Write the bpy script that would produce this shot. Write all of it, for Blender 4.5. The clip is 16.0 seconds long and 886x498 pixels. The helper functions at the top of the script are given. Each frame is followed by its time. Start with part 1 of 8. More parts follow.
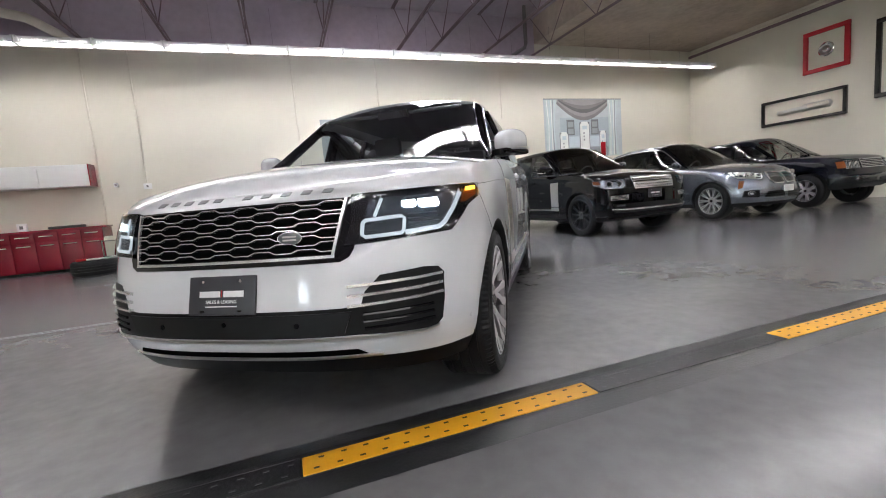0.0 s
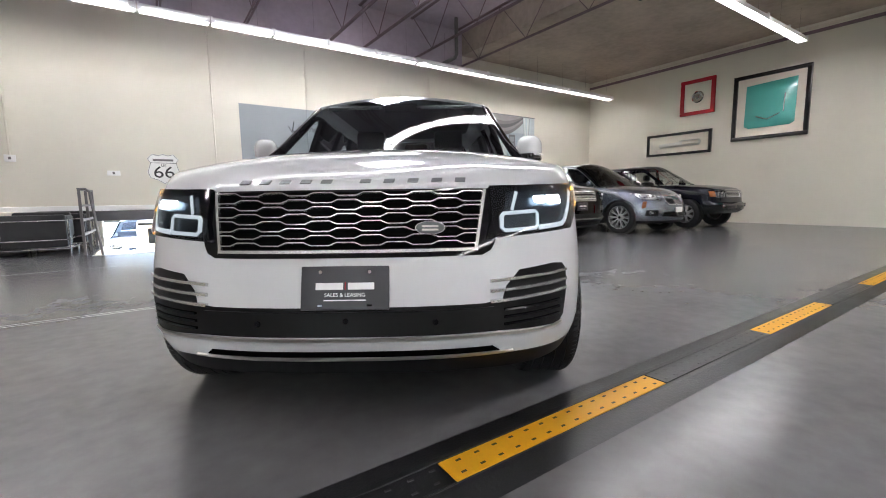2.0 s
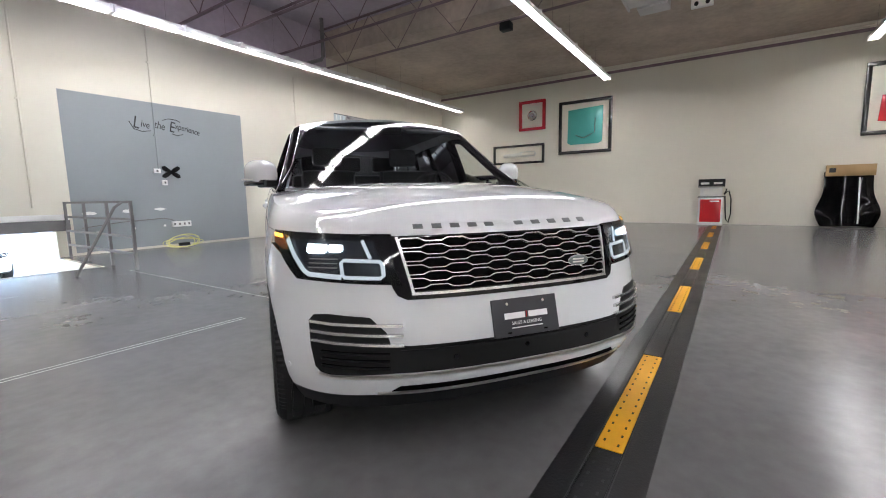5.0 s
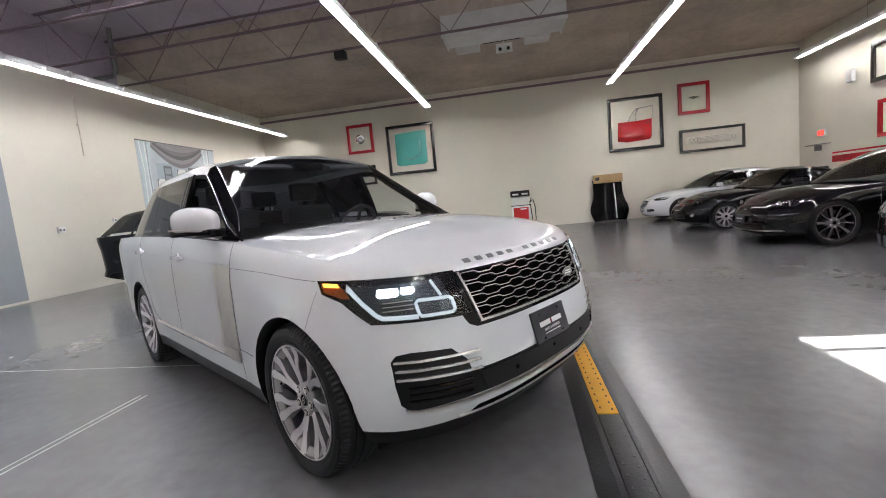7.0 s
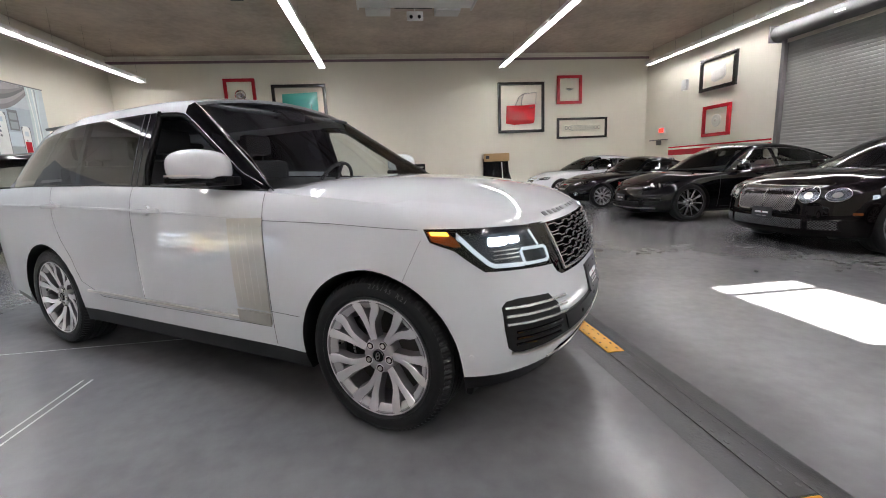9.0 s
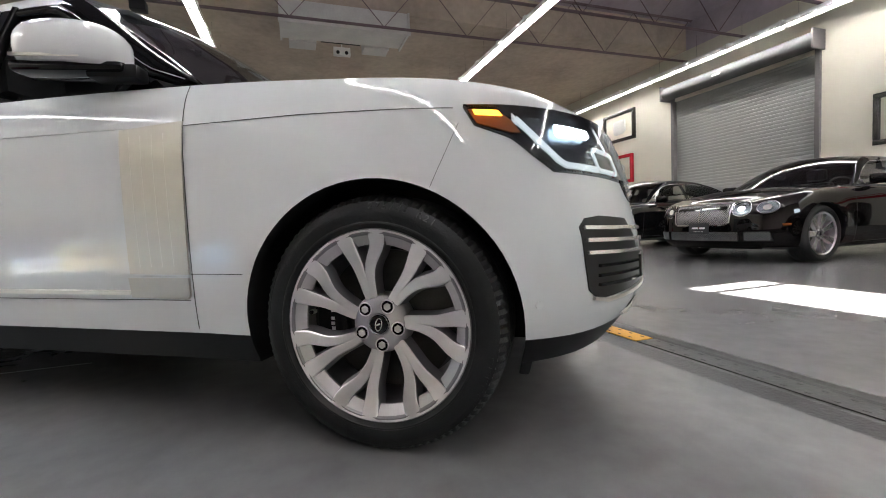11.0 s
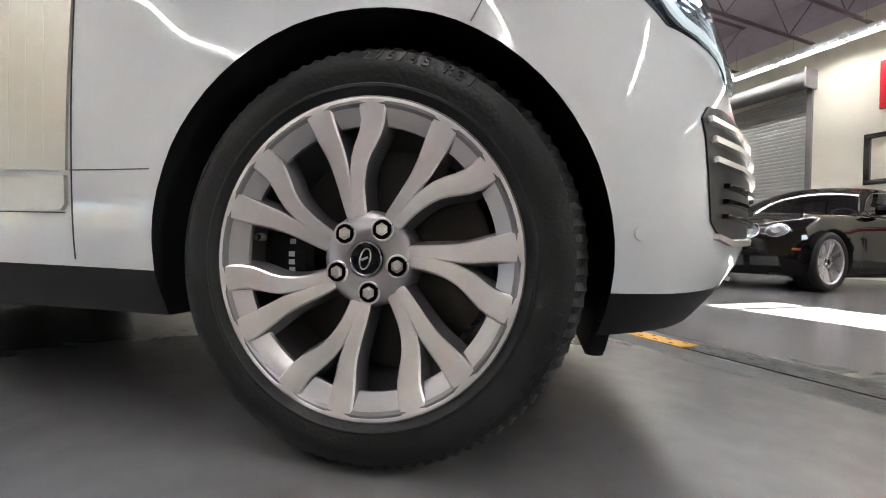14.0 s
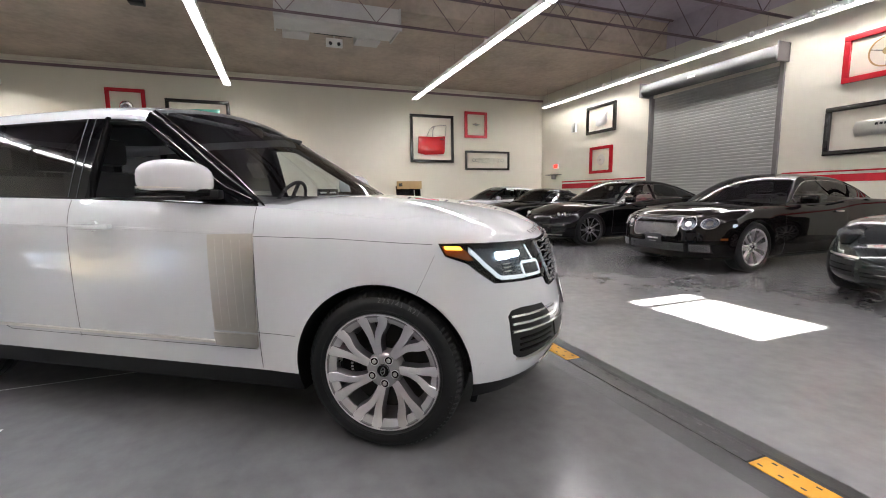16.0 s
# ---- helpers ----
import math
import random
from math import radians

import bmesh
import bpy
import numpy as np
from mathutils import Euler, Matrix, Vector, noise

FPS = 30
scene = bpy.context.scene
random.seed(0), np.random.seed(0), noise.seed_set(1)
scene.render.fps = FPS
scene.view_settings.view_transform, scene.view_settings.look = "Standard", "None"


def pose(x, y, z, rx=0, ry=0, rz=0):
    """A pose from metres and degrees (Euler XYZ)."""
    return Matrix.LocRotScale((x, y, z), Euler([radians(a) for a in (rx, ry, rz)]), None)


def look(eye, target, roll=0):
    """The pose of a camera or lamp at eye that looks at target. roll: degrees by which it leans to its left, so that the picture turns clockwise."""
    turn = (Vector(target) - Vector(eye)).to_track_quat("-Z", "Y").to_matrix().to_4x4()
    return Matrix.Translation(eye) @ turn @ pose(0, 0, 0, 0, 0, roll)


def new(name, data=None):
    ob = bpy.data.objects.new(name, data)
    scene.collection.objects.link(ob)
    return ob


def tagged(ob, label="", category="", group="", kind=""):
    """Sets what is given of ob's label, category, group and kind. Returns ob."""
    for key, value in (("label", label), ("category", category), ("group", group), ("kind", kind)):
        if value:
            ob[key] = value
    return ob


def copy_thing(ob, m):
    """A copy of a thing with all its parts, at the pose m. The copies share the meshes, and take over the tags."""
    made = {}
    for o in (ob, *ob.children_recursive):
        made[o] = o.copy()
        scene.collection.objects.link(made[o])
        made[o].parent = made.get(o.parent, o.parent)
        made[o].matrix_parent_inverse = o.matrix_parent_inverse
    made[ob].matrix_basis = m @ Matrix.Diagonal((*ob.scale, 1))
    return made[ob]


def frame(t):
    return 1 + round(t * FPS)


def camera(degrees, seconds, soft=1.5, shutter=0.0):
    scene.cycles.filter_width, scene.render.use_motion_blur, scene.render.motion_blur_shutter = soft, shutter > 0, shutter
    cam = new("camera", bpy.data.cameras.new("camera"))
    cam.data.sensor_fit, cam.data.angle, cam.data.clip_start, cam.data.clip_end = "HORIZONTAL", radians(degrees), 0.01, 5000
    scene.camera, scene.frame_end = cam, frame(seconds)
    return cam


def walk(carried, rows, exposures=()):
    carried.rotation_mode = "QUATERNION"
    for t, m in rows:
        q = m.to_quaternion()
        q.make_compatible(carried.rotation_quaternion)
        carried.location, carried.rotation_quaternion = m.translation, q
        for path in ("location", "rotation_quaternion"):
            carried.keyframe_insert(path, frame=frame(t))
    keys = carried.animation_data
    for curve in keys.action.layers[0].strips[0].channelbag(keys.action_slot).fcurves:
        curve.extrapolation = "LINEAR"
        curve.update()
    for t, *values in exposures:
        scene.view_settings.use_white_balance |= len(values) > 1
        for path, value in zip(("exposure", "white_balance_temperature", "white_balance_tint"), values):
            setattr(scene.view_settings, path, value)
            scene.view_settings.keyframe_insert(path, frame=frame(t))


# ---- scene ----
cam = camera(92.2, 16.0, soft=1.0)
PATH = [
    (0, (0.343, 0.71, 0.918), (1.013, 2.579, 0.685), -4.8),
    (0.5, (0.099, 0.78, 0.92), (0.921, 2.587, 0.677), -3.3),
    (1, (-0.074, 0.879, 0.914), (0.861, 2.63, 0.667), -2.2),
    (1.5, (-0.233, 1.057, 0.904), (0.816, 2.741, 0.655), -1.3),
    (2, (-0.429, 1.135, 0.921), (0.682, 2.781, 0.683), -0.8),
    (2.5, (-0.699, 1.205, 0.947), (0.538, 2.762, 0.732), -0.5),
    (3, (-0.849, 1.304, 0.93), (0.464, 2.799, 0.727), -1.0),
    (5.5, (-1.606, 1.998, 1.164), (0.156, 2.901, 0.88), -2.1),
    (6, (-1.748, 2.175, 1.217), (0.128, 2.8, 0.917), -3.6),
    (6.5, (-1.918, 2.365, 1.258), (0.033, 2.741, 1.031), -4.5),
    (7, (-1.993, 2.614, 1.243), (-0.033, 2.956, 1.032), -5.5),
    (7.5, (-2.079, 2.809, 1.258), (-0.108, 3.061, 1.034), -5.7),
    (8, (-2.189, 3.086, 1.247), (-0.207, 3.158, 0.99), -5.0),
    (8.5, (-2.201, 3.345, 1.22), (-0.233, 3.242, 0.883), -2.9),
    (9, (-2.058, 3.573, 1.209), (-0.108, 3.321, 0.842), -2.5),
    (9.5, (-1.898, 3.826, 1.163), (0.016, 3.4, 0.77), -4.4),
    (12, (-1.14, 3.866, 0.426), (0.733, 3.167, 0.467), 0.5),
    (12.5, (-1.037, 3.829, 0.417), (0.832, 3.12, 0.476), 1.0),
    (13, (-0.959, 3.804, 0.402), (0.909, 3.09, 0.458), 0.9),
    (13.5, (-0.939, 3.792, 0.409), (0.925, 3.068, 0.444), 0.9),
    (14, (-0.956, 3.802, 0.412), (0.902, 3.064, 0.409), 1.6),
    (14.5, (-1.124, 3.861, 0.565), (0.722, 3.102, 0.437), 1.7),
    (15, (-1.46, 3.941, 0.834), (0.382, 3.178, 0.673), 1.4),
    (15.5, (-1.762, 3.993, 1.032), (0.076, 3.234, 0.818), -1.7),
    (16, (-2.051, 4.048, 1.182), (-0.196, 3.344, 0.929), -0.8),
]
walk(cam, [(t, look(eye, target, roll)) for t, eye, target, roll in PATH], exposures=[(0, 5.24, 6300, 10), (8.5, 5.2, 6300, 10), (9.5, 5.42, 6350, 10), (12, 5.38, 6450, 5), (13, 5.57, 6450, 5), (15, 5.72, 6450, 9), (15.5, 5.62, 6450, 10), (16, 5.5, 6450, 10)])

# ---- light ----
world = bpy.data.worlds.new("world")
scene.world = world
world.use_nodes = True
wn = world.node_tree.nodes
sky = wn.new("ShaderNodeTexSky")
sky.sky_type, sky.sun_disc = "NISHITA", False
SUN_EL, SUN_AZ = 37.8, 73.9          # degrees: height, and heading from +x that the sun stands in
sky.sun_elevation, sky.sun_rotation = radians(SUN_EL), radians(90 - SUN_AZ)
world.node_tree.links.new(sky.outputs[0], wn["Background"].inputs[0])
wn["Background"].inputs[1].default_value = 0.05
sun = new("sun", bpy.data.lights.new("sun", "SUN"))
sun.data.energy, sun.data.angle, sun.data.color = 5.0, radians(0.3), (1.0, 0.96, 0.9)
TO_SUN = Vector((math.cos(radians(SUN_EL)) * math.cos(radians(SUN_AZ)), math.cos(radians(SUN_EL)) * math.sin(radians(SUN_AZ)), math.sin(radians(SUN_EL))))
sun.matrix_world = look((0, 0, 30), Vector((0, 0, 30)) - TO_SUN)
LAMP = 1.5                            # the strip lights' glow

# ---- plan, in metres ----
XB, YA, YC, XD = 14.73, 12.67, -7.17, -9.0   # walls: end, long, door side, behind
ROOF, DECK = 5.45, 6.2                # low concrete ceiling, and the roof deck over the joists
GROUND = 0.025                       # level of the floor
PIT = (-1.35, 1.2, 10.45)             # the ramp opening at the long wall: x from, x to, y from


# ---- materials ----
def mat(name, col, rough=0.5, metal=0.0, coat=0.0, var=0.08, scale=6.0, bump=0.0, bscale=60.0, fine=0.5, spec=0.5, rvar=0.0):
    """Principled surface with colour variation at two scales, fine relief and uneven gloss."""
    m = bpy.data.materials.new(name)
    m.use_nodes = True
    nt = m.node_tree
    b = nt.nodes["Principled BSDF"]
    b.inputs["Roughness"].default_value, b.inputs["Metallic"].default_value = rough, metal
    b.inputs["Coat Weight"].default_value, b.inputs["Specular IOR Level"].default_value = coat, spec
    b.inputs["Coat Roughness"].default_value = 0.03
    col = tuple(col) + (1,)
    b.inputs["Base Color"].default_value = col
    if var or bump or rvar:
        tc = nt.nodes.new("ShaderNodeTexCoord")
        n1, n2 = nt.nodes.new("ShaderNodeTexNoise"), nt.nodes.new("ShaderNodeTexNoise")
        n1.inputs["Scale"].default_value, n2.inputs["Scale"].default_value = scale, scale * 9
        n1.inputs["Detail"].default_value = n2.inputs["Detail"].default_value = 5
        for n in (n1, n2):
            nt.links.new(tc.outputs["Object"], n.inputs["Vector"])
        mix = nt.nodes.new("ShaderNodeMath")
        mix.operation = "MULTIPLY_ADD"
        nt.links.new(n2.outputs[0], mix.inputs[0])
        mix.inputs[1].default_value = fine
        nt.links.new(n1.outputs[0], mix.inputs[2])
        ramp = nt.nodes.new("ShaderNodeMapRange")
        nt.links.new(mix.outputs[0], ramp.inputs[0])
        ramp.inputs[1].default_value, ramp.inputs[2].default_value = 0.2 + fine * 0.2, 0.8 + fine * 0.8
        ramp.inputs[3].default_value, ramp.inputs[4].default_value = 1 - var, 1 + var
        mul = nt.nodes.new("ShaderNodeVectorMath")
        mul.operation = "SCALE"
        mul.inputs[0].default_value = col[:3]
        nt.links.new(ramp.outputs[0], mul.inputs["Scale"])
        nt.links.new(mul.outputs[0], b.inputs["Base Color"])
        if rvar:
            rr = nt.nodes.new("ShaderNodeMapRange")
            nt.links.new(n1.outputs[0], rr.inputs[0])
            rr.inputs[1].default_value, rr.inputs[2].default_value = 0.15, 0.85
            rr.inputs[3].default_value, rr.inputs[4].default_value = rough - rvar, rough + rvar
            nt.links.new(rr.outputs[0], b.inputs["Roughness"])
        if bump:
            n3 = nt.nodes.new("ShaderNodeTexNoise")
            n3.inputs["Scale"].default_value, n3.inputs["Detail"].default_value = bscale, 4
            nt.links.new(tc.outputs["Object"], n3.inputs["Vector"])
            bp = nt.nodes.new("ShaderNodeBump")
            bp.inputs["Strength"].default_value, bp.inputs["Distance"].default_value = bump, 0.01
            nt.links.new(n3.outputs[0], bp.inputs["Height"])
            nt.links.new(bp.outputs[0], b.inputs["Normal"])
    return m


def glow(name, col, strength, base=1.0):
    m = bpy.data.materials.new(name)
    m.use_nodes = True
    b = m.node_tree.nodes["Principled BSDF"]
    b.inputs["Base Color"].default_value = tuple(c * base for c in col) + (1,)
    b.inputs["Emission Color"].default_value = tuple(col) + (1,)
    b.inputs["Emission Strength"].default_value = strength
    return m


def glass(name, tint, ior=1.5):
    """Thin pane: see-through with a tint, and a mirror sheen that grows at a slant."""
    m = bpy.data.materials.new(name)
    m.use_nodes = True
    nt = m.node_tree
    nt.nodes.remove(nt.nodes["Principled BSDF"])
    out = nt.nodes["Material Output"]
    tr, gl, fr, mx = (nt.nodes.new("ShaderNode" + k) for k in ("BsdfTransparent", "BsdfGlossy", "Fresnel", "MixShader"))
    tr.inputs[0].default_value = tuple(tint) + (1,)
    gl.inputs["Roughness"].default_value = 0.01
    fr.inputs[0].default_value = ior
    nt.links.new(fr.outputs[0], mx.inputs[0])
    nt.links.new(tr.outputs[0], mx.inputs[1])
    nt.links.new(gl.outputs[0], mx.inputs[2])
    nt.links.new(mx.outputs[0], out.inputs[0])
    return m


M = dict(
    floor=mat("polished_concrete", (0.142, 0.140, 0.142), 0.235, var=0.28, scale=1.3, fine=0.8, spec=0.42, rvar=0.02),
    wall=mat("painted_wall", (0.69, 0.655, 0.56), 0.75, var=0.035, scale=0.6, bump=0.12, bscale=90),
    grey_wall=mat("grey_wall_paint", (0.285, 0.31, 0.32), 0.6, var=0.03, scale=0.8, bump=0.1, bscale=90),
    soffit=mat("stained_concrete_ceiling", (0.48, 0.40, 0.33), 0.85, var=0.4, scale=0.7, bump=0.3, bscale=20),
    # near-black without sheen: the shade of deep openings put into the colour
    recess_shade=mat("shadow_black", (0.003, 0.003, 0.003), 0.9, var=0, spec=0.0),
    deck=mat("dark_roof_deck", (0.48, 0.42, 0.48), 0.8, var=0.25, scale=0.8, bump=0.3, bscale=14),
    steel=mat("dark_red_primer_steel", (0.19, 0.13, 0.15), 0.6, var=0.2, scale=5),
    rail=mat("grey_painted_steel", (0.16, 0.15, 0.15), 0.45, var=0.12, scale=8),
    galv=mat("galvanised_sheet", (0.62, 0.61, 0.59), 0.5, 0.15, var=0.15, scale=3),
    white=mat("white_enamel", (0.8, 0.8, 0.78), 0.4, var=0.03, scale=4),
    cream_pipe=mat("cream_painted_pipe", (0.66, 0.62, 0.53), 0.5, var=0.05),
    black=mat("black_plastic", (0.007, 0.007, 0.0075), 0.42, spec=0.22, var=0.15, scale=8),
    gloss_black=mat("gloss_black", (0.005, 0.005, 0.006), 0.2, coat=0.7, var=0, spec=0.0),
    rubber=mat("tyre_rubber", (0.010, 0.010, 0.0105), 0.48, spec=0.3, var=0.25, scale=14, bump=0.15, bscale=150),
    rubber_print=mat("tyre_print", (0.045, 0.045, 0.046), 0.45, var=0.1),
    ramp_rubber=mat("ramp_rubber", (0.02, 0.02, 0.021), 0.36, var=0.4, scale=4, bump=0.12, bscale=80, rvar=0.06),
    yellow=mat("yellow_plastic", (0.75, 0.36, 0.012), 0.5, var=0.09, scale=7, bump=0.1, bscale=60),
    chrome=mat("chrome", (0.75, 0.75, 0.76), 0.08, 1.0, var=0),
    grille_silver=mat("grille_silver", (0.74, 0.74, 0.73), 0.26, 0.85, var=0.03, scale=20),
    side_silver=mat("brushed_warm_silver", (0.50, 0.475, 0.43), 0.34, 1.0, var=0.05, scale=20),
    satin=mat("satin_silver", (0.66, 0.64, 0.60), 0.3, 1.0, var=0.03, scale=20),
    badge_metal=mat("dark_badge_metal", (0.16, 0.165, 0.17), 0.38, 0.7, var=0.12, scale=30),
    rim=mat("machined_alloy", (0.76, 0.74, 0.75), 0.3, 0.92, var=0.05, scale=30, bump=0.03, bscale=120),
    hub_metal=mat("hub_painted_alloy", (0.40, 0.385, 0.395), 0.28, 0.75, var=0.05, scale=30),
    ledge=mat("rim_ledge_alloy", (0.46, 0.44, 0.45), 0.34, 0.7, var=0.05, scale=30),
    rim_side=mat("grey_painted_alloy", (0.21, 0.20, 0.21), 0.35, 0.6, var=0.05, scale=20),
    rim_black=mat("black_alloy", (0.02, 0.02, 0.022), 0.25, 0.3, var=0.05),
    brake=mat("brake_iron", (0.07, 0.065, 0.06), 0.5, 0.6, var=0.3, scale=20),
    red=mat("red_paint", (0.52, 0.012, 0.018), 0.25, coat=0.4, var=0.05),
    dark_red=mat("dark_red_enamel", (0.24, 0.006, 0.022), 0.25, coat=0.4, var=0.06),
    frame_red=mat("red_lacquer", (0.5, 0.018, 0.03), 0.25, coat=0.3, var=0.06),
    frame_black=mat("black_lacquer", (0.014, 0.012, 0.012), 0.2, coat=0.3, var=0.1),
    mat_board=mat("cream_mat_board", (0.74, 0.69, 0.59), 0.8, var=0.02),
    teal=mat("teal_car_paint", (0.09, 0.42, 0.37), 0.2, coat=0.6, var=0.03),
    leather=mat("black_leather", (0.02, 0.02, 0.022), 0.5, var=0.2, scale=10, bump=0.2, bscale=90),
    card=mat("cardboard", (0.42, 0.28, 0.13), 0.8, var=0.08, scale=8),
    shutter_hood=mat("dull_dark_grey_sheet", (0.15, 0.15, 0.148), 0.75, var=0.12, scale=5),
    shutter=mat("grey_shutter_steel", (0.33, 0.335, 0.32), 0.7, 0.0, var=0.06, scale=2),
    led=glow("headlamp_led", (0.86, 0.94, 1.0), 0.015, 0.3),
    led_core=glow("headlamp_beam", (0.72, 0.90, 1.0), 0.3),
    amber_on=glow("amber_lamp_lit", (1.0, 0.42, 0.03), 0.16),
    amber=mat("amber_lens", (0.22, 0.06, 0.015), 0.15, coat=0.5, var=0.05),
    tube=glow("fluorescent_tube", (1.0, 0.962, 0.965), LAMP),
    # same tube with its glow cut, to darken the walls next to it
    dim_tube=glow("dimmed_fluorescent_tube", (1.0, 0.962, 0.965), LAMP * 0.72),
    exit=glow("exit_sign_red", (1.0, 0.05, 0.03), 0.05),
    screen=glass("clear_glass", (0.74, 0.8, 0.8), 1.4),
    tint=glass("tinted_glass", (0.16, 0.15, 0.14)),
    parked=glass("parked_car_glass", (0.82, 0.85, 0.83), 1.65),
    beige_seat=mat("beige_leather", (0.42, 0.39, 0.34), 0.55, var=0.06, bump=0.1, bscale=90),
    lamp_chrome=mat("lamp_reflector", (0.10, 0.11, 0.13), 0.22, 0.9, var=0.25, scale=40),
    cream_hide=mat("cream_leather", (0.66, 0.62, 0.52), 0.5, var=0.05, scale=8, bump=0.15, bscale=90),
    pillar_black=mat("satin_pillar_black", (0.004, 0.004, 0.0045), 0.5, coat=0.18, var=0, spec=0.0),
    vinyl_roof=mat("black_canvas", (0.012, 0.012, 0.013), 0.8, var=0.1, bump=0.2, bscale=200),
    lamp_inside=mat("lamp_housing", (0.30, 0.33, 0.36), 0.22, 0.9, var=0.2, scale=30),
    lens=glass("lamp_lens", (0.93, 0.95, 0.96)),
    dark_glass=mat("dark_window", (0.012, 0.014, 0.016), 0.03, coat=0.2, var=0, spec=0.6),
    dash=mat("dark_dash_vinyl", (0.035, 0.04, 0.045), 0.6, var=0.1, bump=0.1, bscale=120),
    text=mat("white_lettering", (0.8, 0.8, 0.8), 0.5, var=0),
    ink=mat("black_lettering", (0.02, 0.02, 0.022), 0.6, var=0),
    plate=mat("dark_plate", (0.03, 0.03, 0.036), 0.4, var=0.05),
    p_white=mat("white_car_paint", (0.59, 0.60, 0.615), 0.5, coat=1.0, var=0, spec=0.0),
    p_black=mat("black_car_paint", (0.004, 0.004, 0.005), 0.15, coat=0.75, var=0, spec=0.0),
    p_brownblack=mat("black_cherry_car_paint", (0.005, 0.0038, 0.004), 0.15, coat=0.75, var=0, spec=0.0),
    p_navy=mat("dark_navy_car_paint", (0.007, 0.008, 0.015), 0.15, coat=0.75, var=0, spec=0.0),
    p_silver=mat("slate_silver_car_paint", (0.19, 0.215, 0.25), 0.25, 0.7, coat=1.0, var=0),
    p_gunmetal=mat("dark_green_grey_car_paint", (0.024, 0.03, 0.03), 0.25, 0.5, coat=0.9, var=0, spec=0.1),
    p_beige=mat("beige_car_paint", (0.62, 0.52, 0.36), 0.35, coat=0.5, var=0),
)


# ---- mesh tools ----
def link(name, bm, material, parent=None, label="", smooth=None):
    """One bmesh as one mesh object; smooth: the angle in degrees beyond which edges stay sharp."""
    me = bpy.data.meshes.new(name)
    bm.normal_update()
    bm.to_mesh(me)
    bm.free()
    for m in material if isinstance(material, (list, tuple)) else [material]:
        me.materials.append(m)
    if smooth:
        me.shade_smooth()
        me.set_sharp_from_angle(angle=radians(smooth))
    ob = new(name, me)
    if parent:
        ob.parent = parent
    if label:
        ob["label"] = label
    return ob


part = link


def thing(name, m, label, category, group="", kind=""):
    ob = new(name)
    ob.matrix_world = m
    return tagged(ob, label, category, group, kind)


def add_box(bm, x0, x1, y0, y1, z0, z1, bev=0.0):
    g = bmesh.ops.create_cube(bm, size=1.0)
    bmesh.ops.transform(bm, matrix=Matrix.Translation(((x0 + x1) / 2, (y0 + y1) / 2, (z0 + z1) / 2)) @ Matrix.Diagonal((abs(x1 - x0), abs(y1 - y0), abs(z1 - z0), 1)), verts=g["verts"])
    if bev:
        es = list({e for v in g["verts"] for e in v.link_edges})
        bmesh.ops.bevel(bm, geom=es, offset=bev, segments=2, affect="EDGES", profile=0.6)
    return bm


def box(x0, x1, y0, y1, z0, z1, bev=0.0):
    return add_box(bmesh.new(), x0, x1, y0, y1, z0, z1, bev)


def add_tube(bm, pts, r, n=8, closed=False):
    """A round bar along a line of points."""
    pts = [Vector(p) for p in pts]
    rings, up = [], Vector((0, 0, 1))
    k = len(pts)
    for i, p in enumerate(pts):
        a = pts[i - 1] if i or closed else p
        b = pts[(i + 1) % k] if i < k - 1 or closed else p
        d = (b - a).normalized()
        s = d.cross(up) if abs(d.z) < 0.95 else d.cross(Vector((1, 0, 0)))
        s.normalize()
        u = s.cross(d)
        rings.append([bm.verts.new(p + r * (s * math.cos(2 * math.pi * j / n) + u * math.sin(2 * math.pi * j / n))) for j in range(n)])
    for i in range(k if closed else k - 1):
        a, b = rings[i], rings[(i + 1) % k]
        for j in range(n):
            bm.faces.new((a[j], a[(j + 1) % n], b[(j + 1) % n], b[j]))
    if not closed:
        bm.faces.new(rings[0][::-1])
        bm.faces.new(rings[-1])
    return bm


def add_cyl(bm, a, b, r, n=16, r2=None):
    a, b = Vector(a), Vector(b)
    d = b - a
    g = bmesh.ops.create_cone(bm, cap_ends=True, segments=n, radius1=r, radius2=r if r2 is None else r2, depth=d.length)
    bmesh.ops.transform(bm, matrix=Matrix.Translation((a + b) / 2) @ d.to_track_quat("Z", "Y").to_matrix().to_4x4(), verts=g["verts"])
    return bm


def add_lathe(bm, prof, n=48, axis="Y"):
    """Profile of (radius, along the axis) turned round the axis; closed profile."""
    rings = []
    for j in range(n):
        a = 2 * math.pi * j / n
        rings.append([bm.verts.new((r * math.cos(a), t, r * math.sin(a)) if axis == "Y" else (r * math.cos(a), r * math.sin(a), t)) for r, t in prof])
    k = len(prof)
    for j in range(n):
        a, b = rings[j], rings[(j + 1) % n]
        for i in range(k - 1):
            bm.faces.new((a[i], a[i + 1], b[i + 1], b[i]))
    return bm


def prism(pts, d0, d1, place):
    """A flat outline given thickness; place(u, v, d) gives the point."""
    bm = bmesh.new()
    a = [bm.verts.new(place(u, v, d0)) for u, v in pts]
    b = [bm.verts.new(place(u, v, d1)) for u, v in pts]
    bm.faces.new(a[::-1])
    bm.faces.new(b)
    for i in range(len(pts)):
        j = (i + 1) % len(pts)
        bm.faces.new((a[i], a[j], b[j], b[i]))
    bmesh.ops.recalc_face_normals(bm, faces=bm.faces[:])
    return bm


